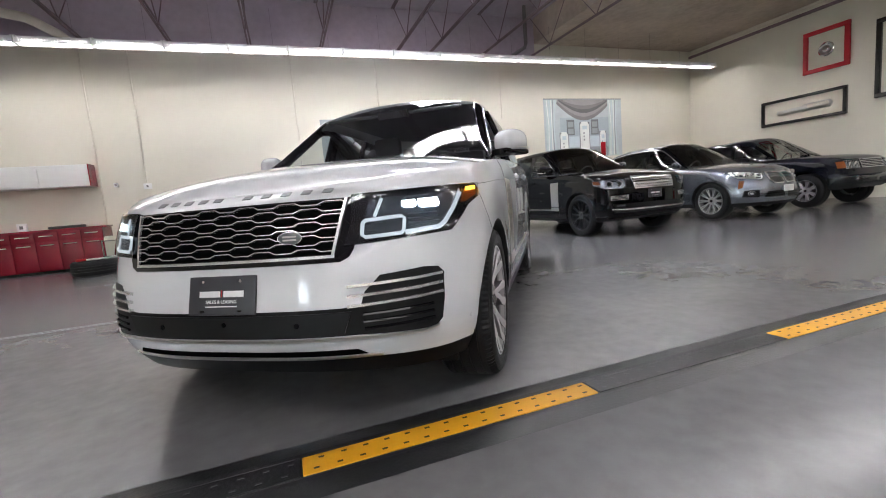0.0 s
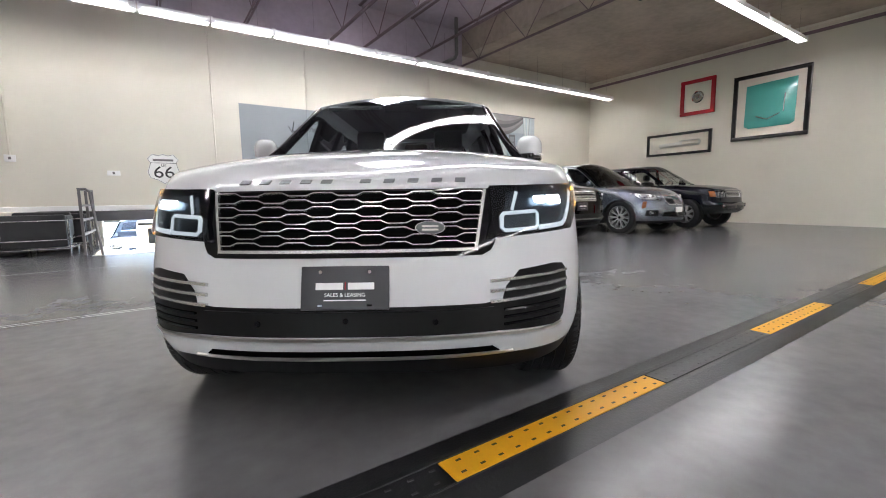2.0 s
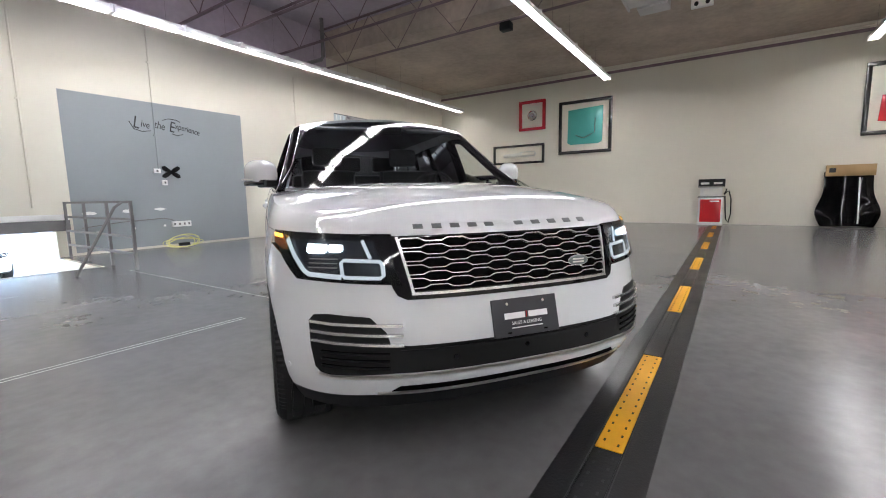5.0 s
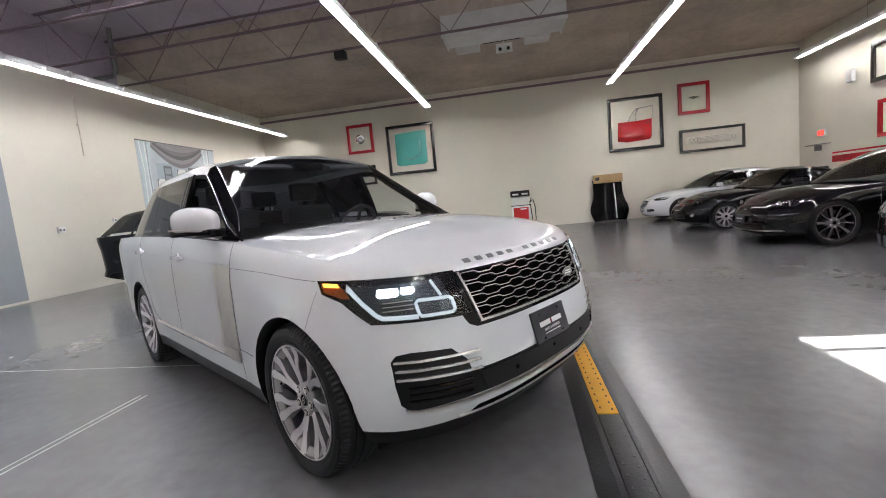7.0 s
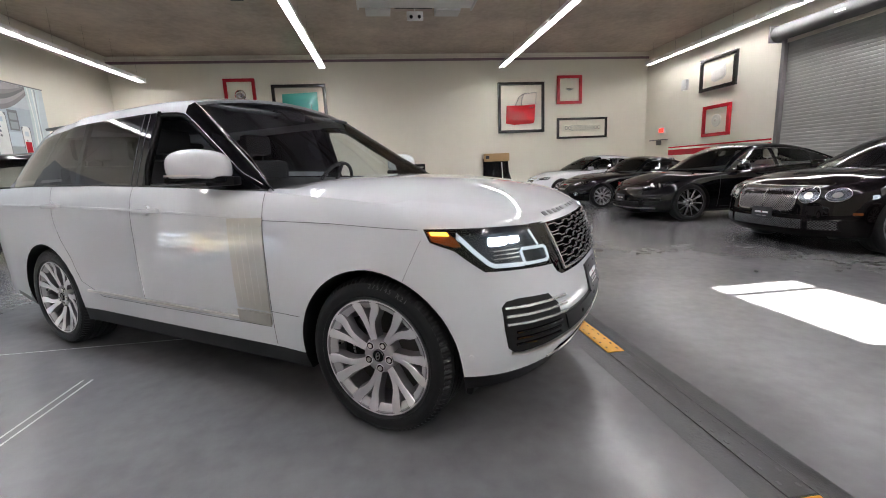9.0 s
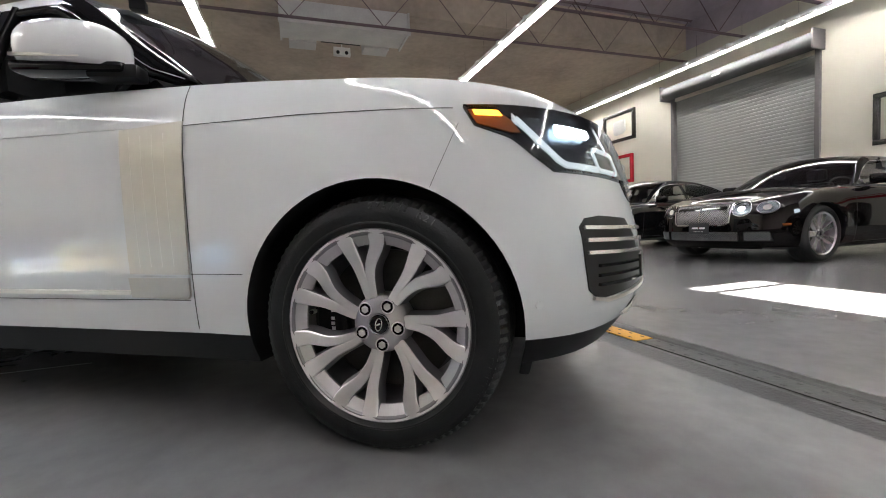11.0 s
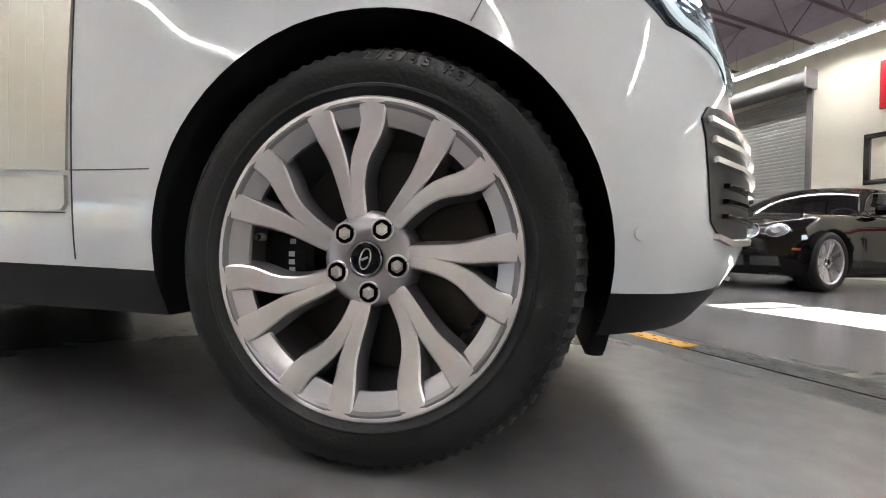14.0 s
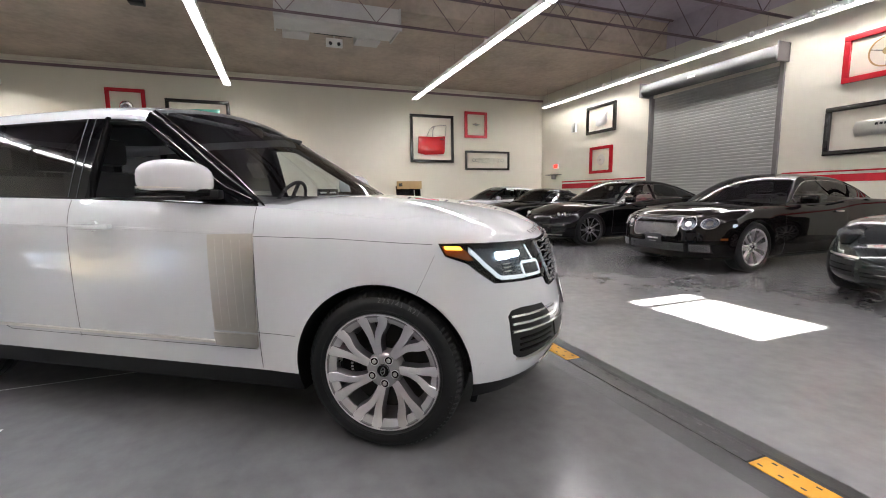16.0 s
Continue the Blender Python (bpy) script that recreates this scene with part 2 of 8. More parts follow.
def curve(pts, x):
    """Smooth line through (x, value) knots that never overshoots them."""
    pts = sorted(pts)
    if x <= pts[0][0]:
        return pts[0][1]
    if x >= pts[-1][0]:
        return pts[-1][1]
    d = [(q - p) / (b - a) for (a, p), (b, q) in zip(pts, pts[1:])]
    i = max(k for k in range(len(d)) if x >= pts[k][0])
    slope = []
    for k in (i, i + 1):
        if k == 0 or k == len(d):
            slope.append(d[0] if k == 0 else d[-1])
        else:
            slope.append(0.0 if d[k - 1] * d[k] <= 0 else 2 * d[k - 1] * d[k] / (d[k - 1] + d[k]))
    (a, p), (b, q) = pts[i], pts[i + 1]
    h = b - a
    t = (x - a) / h
    return p * (1 + 2 * t) * (1 - t) ** 2 + slope[0] * h * t * (1 - t) ** 2 + q * t * t * (3 - 2 * t) + slope[1] * h * t * t * (t - 1)


def lettering(words, size, material, m, parent=None, name="lettering", depth=0.002, label=""):
    """Words in the built-in font as a mesh."""
    cu = bpy.data.curves.new(name, "FONT")
    cu.body, cu.size, cu.extrude, cu.align_x, cu.align_y = words, size, depth, "CENTER", "CENTER"
    tmp = bpy.data.objects.new(name, cu)
    scene.collection.objects.link(tmp)
    me = bpy.data.meshes.new_from_object(tmp.evaluated_get(bpy.context.evaluated_depsgraph_get()))
    bpy.data.objects.remove(tmp)
    me.materials.clear()
    me.materials.append(material)
    ob = new(name, me)
    ob.parent = parent
    ob.matrix_local = m
    if label:
        ob["label"] = label
    return ob


# ---- the room ----
def structure(name, bm, material, label, smooth=None):
    return tagged(link(name, bm, material, None, label, smooth), kind="structure", category=name.split("_")[0])


T = 0.25
bm = bmesh.new()
add_box(bm, XD, PIT[0], YC, YA, -0.3, GROUND)
add_box(bm, PIT[0], PIT[1], YC, PIT[2], -0.3, GROUND)
add_box(bm, PIT[1], XB, YC, YA, -0.3, GROUND)
structure("floor", bm, M["floor"], "polished grey concrete showroom floor with faint scuffs")
structure("wall_end", box(XB, XB + T, YC - T, YA + T, -0.3, ROOF), M["wall"], "cream painted end wall hung with framed car parts")
for x0, x1, z0, z1 in ((XD, PIT[0], -0.3, ROOF - 0.38), (PIT[0], PIT[1], 0.75, ROOF - 0.38), (PIT[1], 8.2, -0.3, ROOF - 0.38), (8.2, XB, -0.3, ROOF)):
    structure("wall_long", box(x0, x1, YA, YA + T, z0, z1), M["wall"], "long cream painted wall with a low opening over the ramp")
WIN = ((-6.9, -4.5),)
bm = bmesh.new()
edges = [YC - T] + [y for w in WIN for y in w] + [YA + T]
for y0, y1 in zip(edges[::2], edges[1::2]):
    add_box(bm, XD - T, XD, y0, y1, -0.3, ROOF)
for y0, y1 in WIN:
    add_box(bm, XD - T, XD, y0, y1, -0.3, 0.5)
    add_box(bm, XD - T, XD, y0, y1, 3.7, ROOF)
structure("wall_behind", bm, M["wall"], "cream painted wall with one tall window")
for i, (y0, y1) in enumerate(WIN):
    wi = tagged(thing("window_%d" % (i + 1), pose(XD - 0.12, (y0 + y1) / 2, 2.1), "plain daylit window in a white frame", "window"), kind="structure")
    hw = (y1 - y0) / 2
    for a in (-hw, -0.03, hw - 0.06):
        part("window_frame", box(-0.03, 0.03, a, a + 0.06, -1.6, 1.6), M["white"], wi)
    for z in (-1.6, 1.54):
        part("window_frame", box(-0.028, 0.028, -hw, hw, z, z + 0.06), M["white"], wi)
    for a, b in ((-hw + 0.06, -0.03), (0.03, hw - 0.06)):
        part("pane", box(-0.004, 0.004, a, b, -1.54, 1.54), M["lens"], wi).visible_shadow = False
    day = new("window_daylight", bpy.data.lights.new("window_daylight", "AREA"))
    day.data.shape, day.data.size, day.data.size_y, day.data.energy, day.data.color = "RECTANGLE", y1 - y0 - 0.1, 3.1, 8.5, (0.98, 0.96, 0.95)
    day.matrix_world = look((XD - 0.2, (y0 + y1) / 2, 2.1), (XD + 1, (y0 + y1) / 2, 2.05))
DOOR = (4.85, 8.65, 4.1)
bm = bmesh.new()
add_box(bm, XD, DOOR[0], YC - T, YC, -0.3, ROOF)
add_box(bm, DOOR[0], DOOR[1], YC - T, YC, DOOR[2], ROOF)
add_box(bm, DOOR[1], XB, YC - T, YC, -0.3, ROOF)
structure("wall_door_side", bm, M["wall"], "cream painted wall with a roller door and a red stripe")
# roof with a skylight
CURB = 0.3
up0, up1 = TO_SUN * (DECK / TO_SUN.z), TO_SUN * ((DECK + CURB) / TO_SUN.z)
sx0, sx1 = 0.05 + up0.x, 1.38 + up1.x
sy0, sy1 = -0.24 + up0.y, 0.60 + up1.y
bm = bmesh.new()
add_box(bm, XD, sx0, YC, YA, DECK, DECK + CURB)
add_box(bm, sx1, 8.2, YC, YA, DECK, DECK + CURB)
add_box(bm, sx0, sx1, YC, sy0, DECK, DECK + CURB)
add_box(bm, sx0, sx1, sy1, YA, DECK, DECK + CURB)
structure("ceiling_1", bm, M["deck"], "dark metal roof deck above the steel joists")
structure("wall_upper", box(XD - T, 8.2, YA, YA + T, ROOF - 0.38, DECK), M["deck"], "dark upper wall above the ledge")
structure("wall_upper", box(XD - T, 8.2, YC - T, YC, ROOF, DECK), M["deck"], "dark upper wall over the door side")
structure("wall_upper", box(XD - T, XD, YC, YA, ROOF, DECK), M["deck"], "dark upper wall over the tall window")
structure("ceiling_2", box(8.2, XB, YC, YA, ROOF, DECK + CURB), M["soffit"], "brown stained concrete ceiling")
day = new("skylight_daylight", bpy.data.lights.new("skylight_daylight", "AREA"))
day.data.shape, day.data.size, day.data.size_y, day.data.energy, day.data.color = "RECTANGLE", sx1 - sx0 - 0.04, sy1 - sy0 - 0.04, 8.0, (0.90, 0.95, 1.0)
day.matrix_world = pose((sx0 + sx1) / 2, (sy0 + sy1) / 2, DECK + CURB - 0.02)
bar_x = 1.135 + TO_SUN.x / TO_SUN.z * (DECK + 0.06)
structure("skylight_bar", box(bar_x - 0.03, bar_x + 0.03, sy0, sy1, DECK + 0.03, DECK + 0.09), M["white"], "white bar across the skylight")

# ---- cars ----
def outline_half(s, v, x_extra=0.0):
    """Half of a car's plan outline at the height share v (0 sill, 1 shoulder): centre of the nose round to centre of the tail."""
    xf, xr = s["xf"] + curve(s["nose"], v), s["xr"] - curve(s["tail"], v)
    w = s["w"] + curve(s["side"], v)
    lf, lr, pf, pr = s["lf"], s["lr"], s.get("pf", 2.6), s.get("pr", 2.6)
    pts = []
    nf, nr, ns = 22, 10, 44
    for i in range(nf):
        a = (i / nf) ** 1.15 * math.pi / 2
        pts.append((xf - lf + lf * math.cos(a) ** (2 / pf), w * math.sin(a) ** (2 / pf)))
    x0, x1 = xf - lf, xr + lr
    for i in range(ns + 1):
        x = x0 + (x1 - x0) * i / ns
        pts.append((x, w * (1 + s.get("bow", 0.012) * math.sin(math.pi * i / ns))))
    for i in range(nr - 1, -1, -1):
        a = i / nr * math.pi / 2
        pts.append((xr + lr - lr * math.cos(a) ** (2 / pr), w * math.sin(a) ** (2 / pr)))
    return pts


LEVELS = (0.0, 0.05, 0.1, 0.16, 0.22, 0.3, 0.38, 0.46, 0.54, 0.62, 0.7, 0.76, 0.82, 0.86, 0.89, 0.92, 0.945, 0.965, 0.98, 0.992, 1.0)


def body_mesh(s):
    """The closed lower body of a car with its wheel arches cut out. Slots: 0 paint, 1 dark underside and cladding, 2 cabin deck."""
    bm = bmesh.new()
    rings = []
    for v in LEVELS:
        half = outline_half(s, v)
        full = [(x, y) for x, y in half] + [(x, -y) for x, y in half[-2:0:-1]]
        ring = []
        for x, y in full:
            zb, ze = curve(s["bottom"], x), curve(s["edge"], x)
            z = zb + (ze - zb) * v
            # slight flare round the wheel arches
            for ax in (0.0, -s["wb"]):
                d = math.hypot(x - ax, z - s.get("arch_z", s["r"])) - s["arch"]
                y += math.copysign(s.get("flare", 0.012), y) * math.exp(-(d / 0.11) ** 2) * min(1.0, abs(y) / s["w"]) ** 8 * (1 - v ** 6)
            ring.append(bm.verts.new((x, y, z)))
        rings.append(ring)
    n = len(rings[0])
    nh = n // 2 + 1
    for i in range(len(rings) - 1):
        for j in range(n):
            f = bm.faces.new((rings[i][j], rings[i][(j + 1) % n], rings[i + 1][(j + 1) % n], rings[i + 1][j]))
            x = f.calc_center_median()
            f.material_index = 1 if x.z < s["clad"] else 0
    # top: rows from side to side with a crown
    top, m = rings[-1], 20
    rows = []
    for k in range(nh):
        l, r = top[k], top[(n - k) % n]
        if l is r:
            rows.append([l] * (m + 1))
            continue
        c = curve(s["crown"], l.co.x)
        row = [l]
        for q in range(1, m):
            t = q / m
            p = l.co.lerp(r.co, t)
            u = abs(2 * t - 1)
            row.append(bm.verts.new((p.x, p.y, p.z + c * (1 - u ** 2.6))))
        row.append(r)
        rows.append(row)
    for k in range(nh - 1):
        for q in range(m):
            vs = []
            for w in (rows[k][q], rows[k][q + 1], rows[k + 1][q + 1], rows[k + 1][q]):
                if w not in vs:
                    vs.append(w)
            if len(vs) > 2:
                f = bm.faces.new(vs)
                cx = f.calc_center_median()
                f.material_index = 2 if s["deck"][0] > cx.x > s["deck"][1] and abs(cx.y) < s["w"] - 0.1 else 0
    bm.faces.new(rings[0]).material_index = 1
    bmesh.ops.recalc_face_normals(bm, faces=bm.faces[:])
    me = bpy.data.meshes.new("tmp_body")
    bm.to_mesh(me)
    bm.free()
    for k in ("black", "black", "black"):
        me.materials.append(M[k])
    ob = new("tmp_body", me)
    cut = bmesh.new()
    for ax in (0.0, -s["wb"]):
        for sg in (1, -1):
            add_cyl(cut, (ax, sg * (s["w"] - 0.36), s.get("arch_z", s["r"])), (ax, sg * (s["w"] + 0.3), s.get("arch_z", s["r"])), s["arch"], 64)
    for f in cut.faces:
        f.material_index = 1
    cm = bpy.data.meshes.new("tmp_cut")
    cut.to_mesh(cm)
    cut.free()
    for k in range(3):
        cm.materials.append(M["black"])
    co = new("tmp_cut", cm)
    md = ob.modifiers.new("cut", "BOOLEAN")
    md.operation, md.object, md.solver = "DIFFERENCE", co, "EXACT"
    out = bpy.data.meshes.new_from_object(ob.evaluated_get(bpy.context.evaluated_depsgraph_get()))
    bpy.data.objects.remove(ob)
    bpy.data.objects.remove(co)
    return out


def tree_of(me):
    from mathutils.bvhtree import BVHTree
    b = bmesh.new()
    b.from_mesh(me)
    t = BVHTree.FromBMesh(b)
    b.free()
    return t


def split_mesh(me, slot):
    b = bmesh.new()
    b.from_mesh(me)
    bmesh.ops.delete(b, geom=[f for f in b.faces if f.material_index != slot], context="FACES")
    for f in b.faces:
        f.material_index = 0
    return b


class Skin:
    """Lays pieces on a car's surface. A frame is a point, a rightward, an upward and an inward direction; (u, v) are metres along the first two."""

    def __init__(self, tree, origin, right, up=(0, 0, 1)):
        self.tree, self.o, self.r, self.u = tree, Vector(origin), Vector(right).normalized(), Vector(up)
        self.d = self.u.cross(self.r).normalized()

    def at(self, u, v, off=0.0):
        p = self.o + self.r * u + self.u * v
        hit, nor, _, _ = self.tree.ray_cast(p - self.d * 3, self.d)
        if hit is None:
            hit, nor, _, _ = self.tree.find_nearest(p)
        if nor.dot(self.d) > 0:
            nor = -nor
        return hit + nor * off

    def patch(self, pts, off, back=0.006, step=0.05):
        """A piece with the outline pts that follows the surface, its face off metres proud."""
        bm = bmesh.new()
        bm.faces.new([bm.verts.new((u, v, 0)) for u, v in pts])
        for axis in (0, 1):
            lo, hi = min(p[axis] for p in pts), max(p[axis] for p in pts)
            k = max(1, int((hi - lo) / step))
            for i in range(1, k):
                co, no = [0, 0, 0], [0, 0, 0]
                co[axis], no[axis] = lo + (hi - lo) * i / k + 1e-4, 1
                bmesh.ops.bisect_plane(bm, geom=bm.verts[:] + bm.edges[:] + bm.faces[:], plane_co=co, plane_no=no)
        ext = bmesh.ops.extrude_face_region(bm, geom=bm.faces[:])
        front = [e for e in ext["geom"] if isinstance(e, bmesh.types.BMVert)]
        fs = set(front)
        for w in bm.verts:
            w.co = self.at(w.co.x, w.co.y, off if w in fs else -back)
        bmesh.ops.recalc_face_normals(bm, faces=bm.faces[:])
        return bm

    def bar(self, bm, line, w, off, back=0.004, closed=False, step=0.06):
        """A flat bar of width w along a line of (u, v)."""
        pts = []
        k = len(line)
        for i in range(k if closed else k - 1):
            a, b = line[i], line[(i + 1) % k]
            n = max(1, int(math.hypot(b[0] - a[0], b[1] - a[1]) / step))
            pts += [(a[0] + (b[0] - a[0]) * j / n, a[1] + (b[1] - a[1]) * j / n) for j in range(n)]
        if not closed:
            pts.append(line[-1])
        k = len(pts)
        sec = []
        for i in range(k):
            a, b = pts[i - 1] if i or closed else pts[i], pts[(i + 1) % k] if i < k - 1 or closed else pts[i]
            d = Vector((b[0] - a[0], b[1] - a[1]))
            d = d.normalized() if d.length else Vector((1, 0))
            nx, ny = -d.y * w / 2, d.x * w / 2
            u, v = pts[i]
            sec.append([bm.verts.new(self.at(u + nx, v + ny, -back)), bm.verts.new(self.at(u + nx * 0.7, v + ny * 0.7, off)), bm.verts.new(self.at(u - nx * 0.7, v - ny * 0.7, off)), bm.verts.new(self.at(u - nx, v - ny, -back))])
        for i in range(k if closed else k - 1):
            a, b = sec[i], sec[(i + 1) % k]
            for j in range(3):
                bm.faces.new((a[j], a[j + 1], b[j + 1], b[j]))
        if not closed:
            bm.faces.new(sec[0][::-1])
            bm.faces.new(sec[-1])
        return bm


def st_of(st, x):
    """Which of the stations x lies behind."""
    return sum(1 for q in st if q[0] >= x - 1e-6) - 1


def cabin_section(s, x, zr):
    """Half of the cabin's outline at x: from the belt up the side glass, over the rail to the middle of the roof."""
    tum = s["tumble"]
    xs0, xs1 = s["screen"]
    zb = curve(s["belt"], x)
    yb = s["w"] - s.get("inset", 0.06) - curve(s.get("pinch", [(0, 0)]), x)
    h = max(zr - zb, 0.004)
    r = min(0.07, h * 0.45)
    sec = []
    for j in range(5):
        z = zb + (h - r) * j / 4
        sec.append(Vector((x, yb - tum * (z - zb) - 0.03 * (j / 4) ** 2 * min(1, h / 0.4), z)))
    yr = sec[-1].y
    sec.append(Vector((x, yr - r * 0.35, zb + h - r * 0.35)))
    yt = yr - r * 1.0
    cr = curve(s["roof_crown"], x)
    fr = min(1.0, max(0.0, (x - xs1) / (xs0 - xs1))) if x > xs1 else 0.0
    bow = s["bow_screen"] * (0.35 + 0.65 * fr) if x >= xs1 - 0.01 else s["bow_screen"] * 0.35 * max(0, 1 - (xs1 - x) / 0.5)
    for j in range(13):
        y = yt * (1 - j / 12)
        k = 1 - (y / yt) ** 2
        sec.append(Vector((x + bow * k, y, zb + h + cr * k)))
    ln = curve(s.get('lean', [(0, 0)]), x)
    for p in sec:
        p.x += ln * (p.z - zb) / 0.48
    return sec


def greenhouse(s):
    """Glass and roof of a car as lists of faces by part. Stations from the foot of the windscreen to the foot of the rear glass:
    (x, height of the roof rail, kind of the side behind it, kind of the top behind it)."""
    st = s["stations"]
    # finer stations between the given ones
    fine = []
    for a, b in zip(st, st[1:]):
        n = max(1, int(abs(a[0] - b[0]) / 0.07))
        for i in range(n):
            t = i / n
            fine.append((a[0] + (b[0] - a[0]) * t, a[1] + (b[1] - a[1]) * t, a[2], a[3]))
    fine.append(st[-1])
    if s.get("arc"):
        fine = [(x, curve(s["arc"], x), p, q) for x, z, p, q in fine]
    secs = [cabin_section(s, x, zr) for x, zr, _, _ in fine]
    xs1 = s["screen"][1]
    parts = {}
    for i in range(len(secs) - 1):
        x, zr, side, top = fine[i]
        for j in range(18):
            if j < 4:
                key = side
            elif j < 6:
                key = "pillar" if top in ("windscreen", "rear_window") else s.get("rail_key", "roof")
            else:
                key = top
            for sg in (1, -1):
                q = [secs[i][j], secs[i][j + 1], secs[i + 1][j + 1], secs[i + 1][j]]
                kk = key
                if j < 6 and key != "roof":
                    kk = key + "@" + ("l" if sg > 0 else "r") + ("" if "window" in key else str((0 if x >= xs1 - 0.02 else 1) if j >= 4 else st_of(st, x)))
                parts.setdefault(kk, []).append([Vector((p.x, p.y * sg, p.z)) for p in (q if sg > 0 else q[::-1])])
    return parts


def quads(fs):
    bm = bmesh.new()
    for q in fs:
        try:
            bm.faces.new([bm.verts.new(p) for p in q])
        except ValueError:
            pass
    bmesh.ops.remove_doubles(bm, verts=bm.verts[:], dist=0.0008)
    bmesh.ops.dissolve_degenerate(bm, edges=bm.edges[:], dist=0.0005)
    bmesh.ops.recalc_face_normals(bm, faces=bm.faces[:])
    return bm


def thick(bm, d):
    """Gives an open sheet thickness inwards."""
    bmesh.ops.solidify(bm, geom=bm.faces[:], thickness=d)
    return bm


def spoke_mesh(path, bev=0.003, depth=0.042, flare=0.007):
    """One spoke swept along (angle, radius, width, height of the face); y outwards. Slot 0 the face, slot 1 its flanks."""
    bm = bmesh.new()
    secs = []
    for i, (a, r, w, y) in enumerate(path):
        a0, r0 = path[max(0, i - 1)][:2]
        a1, r1 = path[min(len(path) - 1, i + 1)][:2]
        d = Vector((r1 * math.cos(a1) - r0 * math.cos(a0), r1 * math.sin(a1) - r0 * math.sin(a0))).normalized()
        n = Vector((-d.y, d.x))
        c = Vector((r * math.cos(a), r * math.sin(a)))
        sec = []
        for q, dy in ((-w / 2 - flare, -depth), (-w / 2, -bev), (-w / 2 + bev, 0), (0, 0.0012), (w / 2 - bev, 0), (w / 2, -bev), (w / 2 + flare, -depth)):
            p = c + n * q
            sec.append(bm.verts.new((p.x, y + dy, p.y)))
        secs.append(sec)
    for s0, s1 in zip(secs, secs[1:]):
        for j in range(6):
            bm.faces.new((s0[j], s0[j + 1], s1[j + 1], s1[j])).material_index = 0 if 0 < j < 5 else 1
    bm.faces.new(secs[-1])
    bm.faces.new(secs[0][::-1])
    bmesh.ops.recalc_face_normals(bm, faces=bm.faces[:])
    return bm


def smooth_path(knots, n=9):
    """Knots (radius, angle, width, height) eased into n sections."""
    out = []
    for i in range(n):
        t = i / (n - 1)
        r = knots[0][0] + (knots[-1][0] - knots[0][0]) * t
        v = []
        for c in (1, 2, 3):
            tot = sum(curve([(k[0], k[c]) for k in knots], r + dr) for dr in (-0.018, -0.009, 0.0, 0.009, 0.018)) / 5
            v.append(tot)
        out.append((v[0], r, v[1], v[2]))
    return out


def bent_text(words, radius, mid, size, y, tilt, parent):
    """Raised characters round the sidewall, read from outside."""
    bm = bmesh.new()
    step = size * 0.74 / radius
    for i, ch in enumerate(words):
        if ch == " ":
            continue
        o = lettering(ch, size, M["rubber"], Matrix.Identity(4), None, "tmp_letter", 0.0012)
        th = mid + step * ((len(words) - 1) / 2 - i)
        c, sn = math.cos(th), math.sin(th)
        ct, st = math.cos(tilt), math.sin(tilt)
        right, rad, out = Vector((-sn, 0, -c)), Vector((-c, 0, sn)), Vector((0, 1, 0))
        upv, nor = rad * ct - out * st, out * ct + rad * st
        p = rad * radius + out * y
        m = Matrix(((right.x, upv.x, nor.x, p.x), (right.y, upv.y, nor.y, p.y), (right.z, upv.z, nor.z, p.z), (0, 0, 0, 1)))
        me = o.data
        me.transform(m)
        bm.from_mesh(me)
        bpy.data.objects.remove(o)
    return tagged(part("size_lettering", bm, M["rubber_print"], parent), kind="stuff")


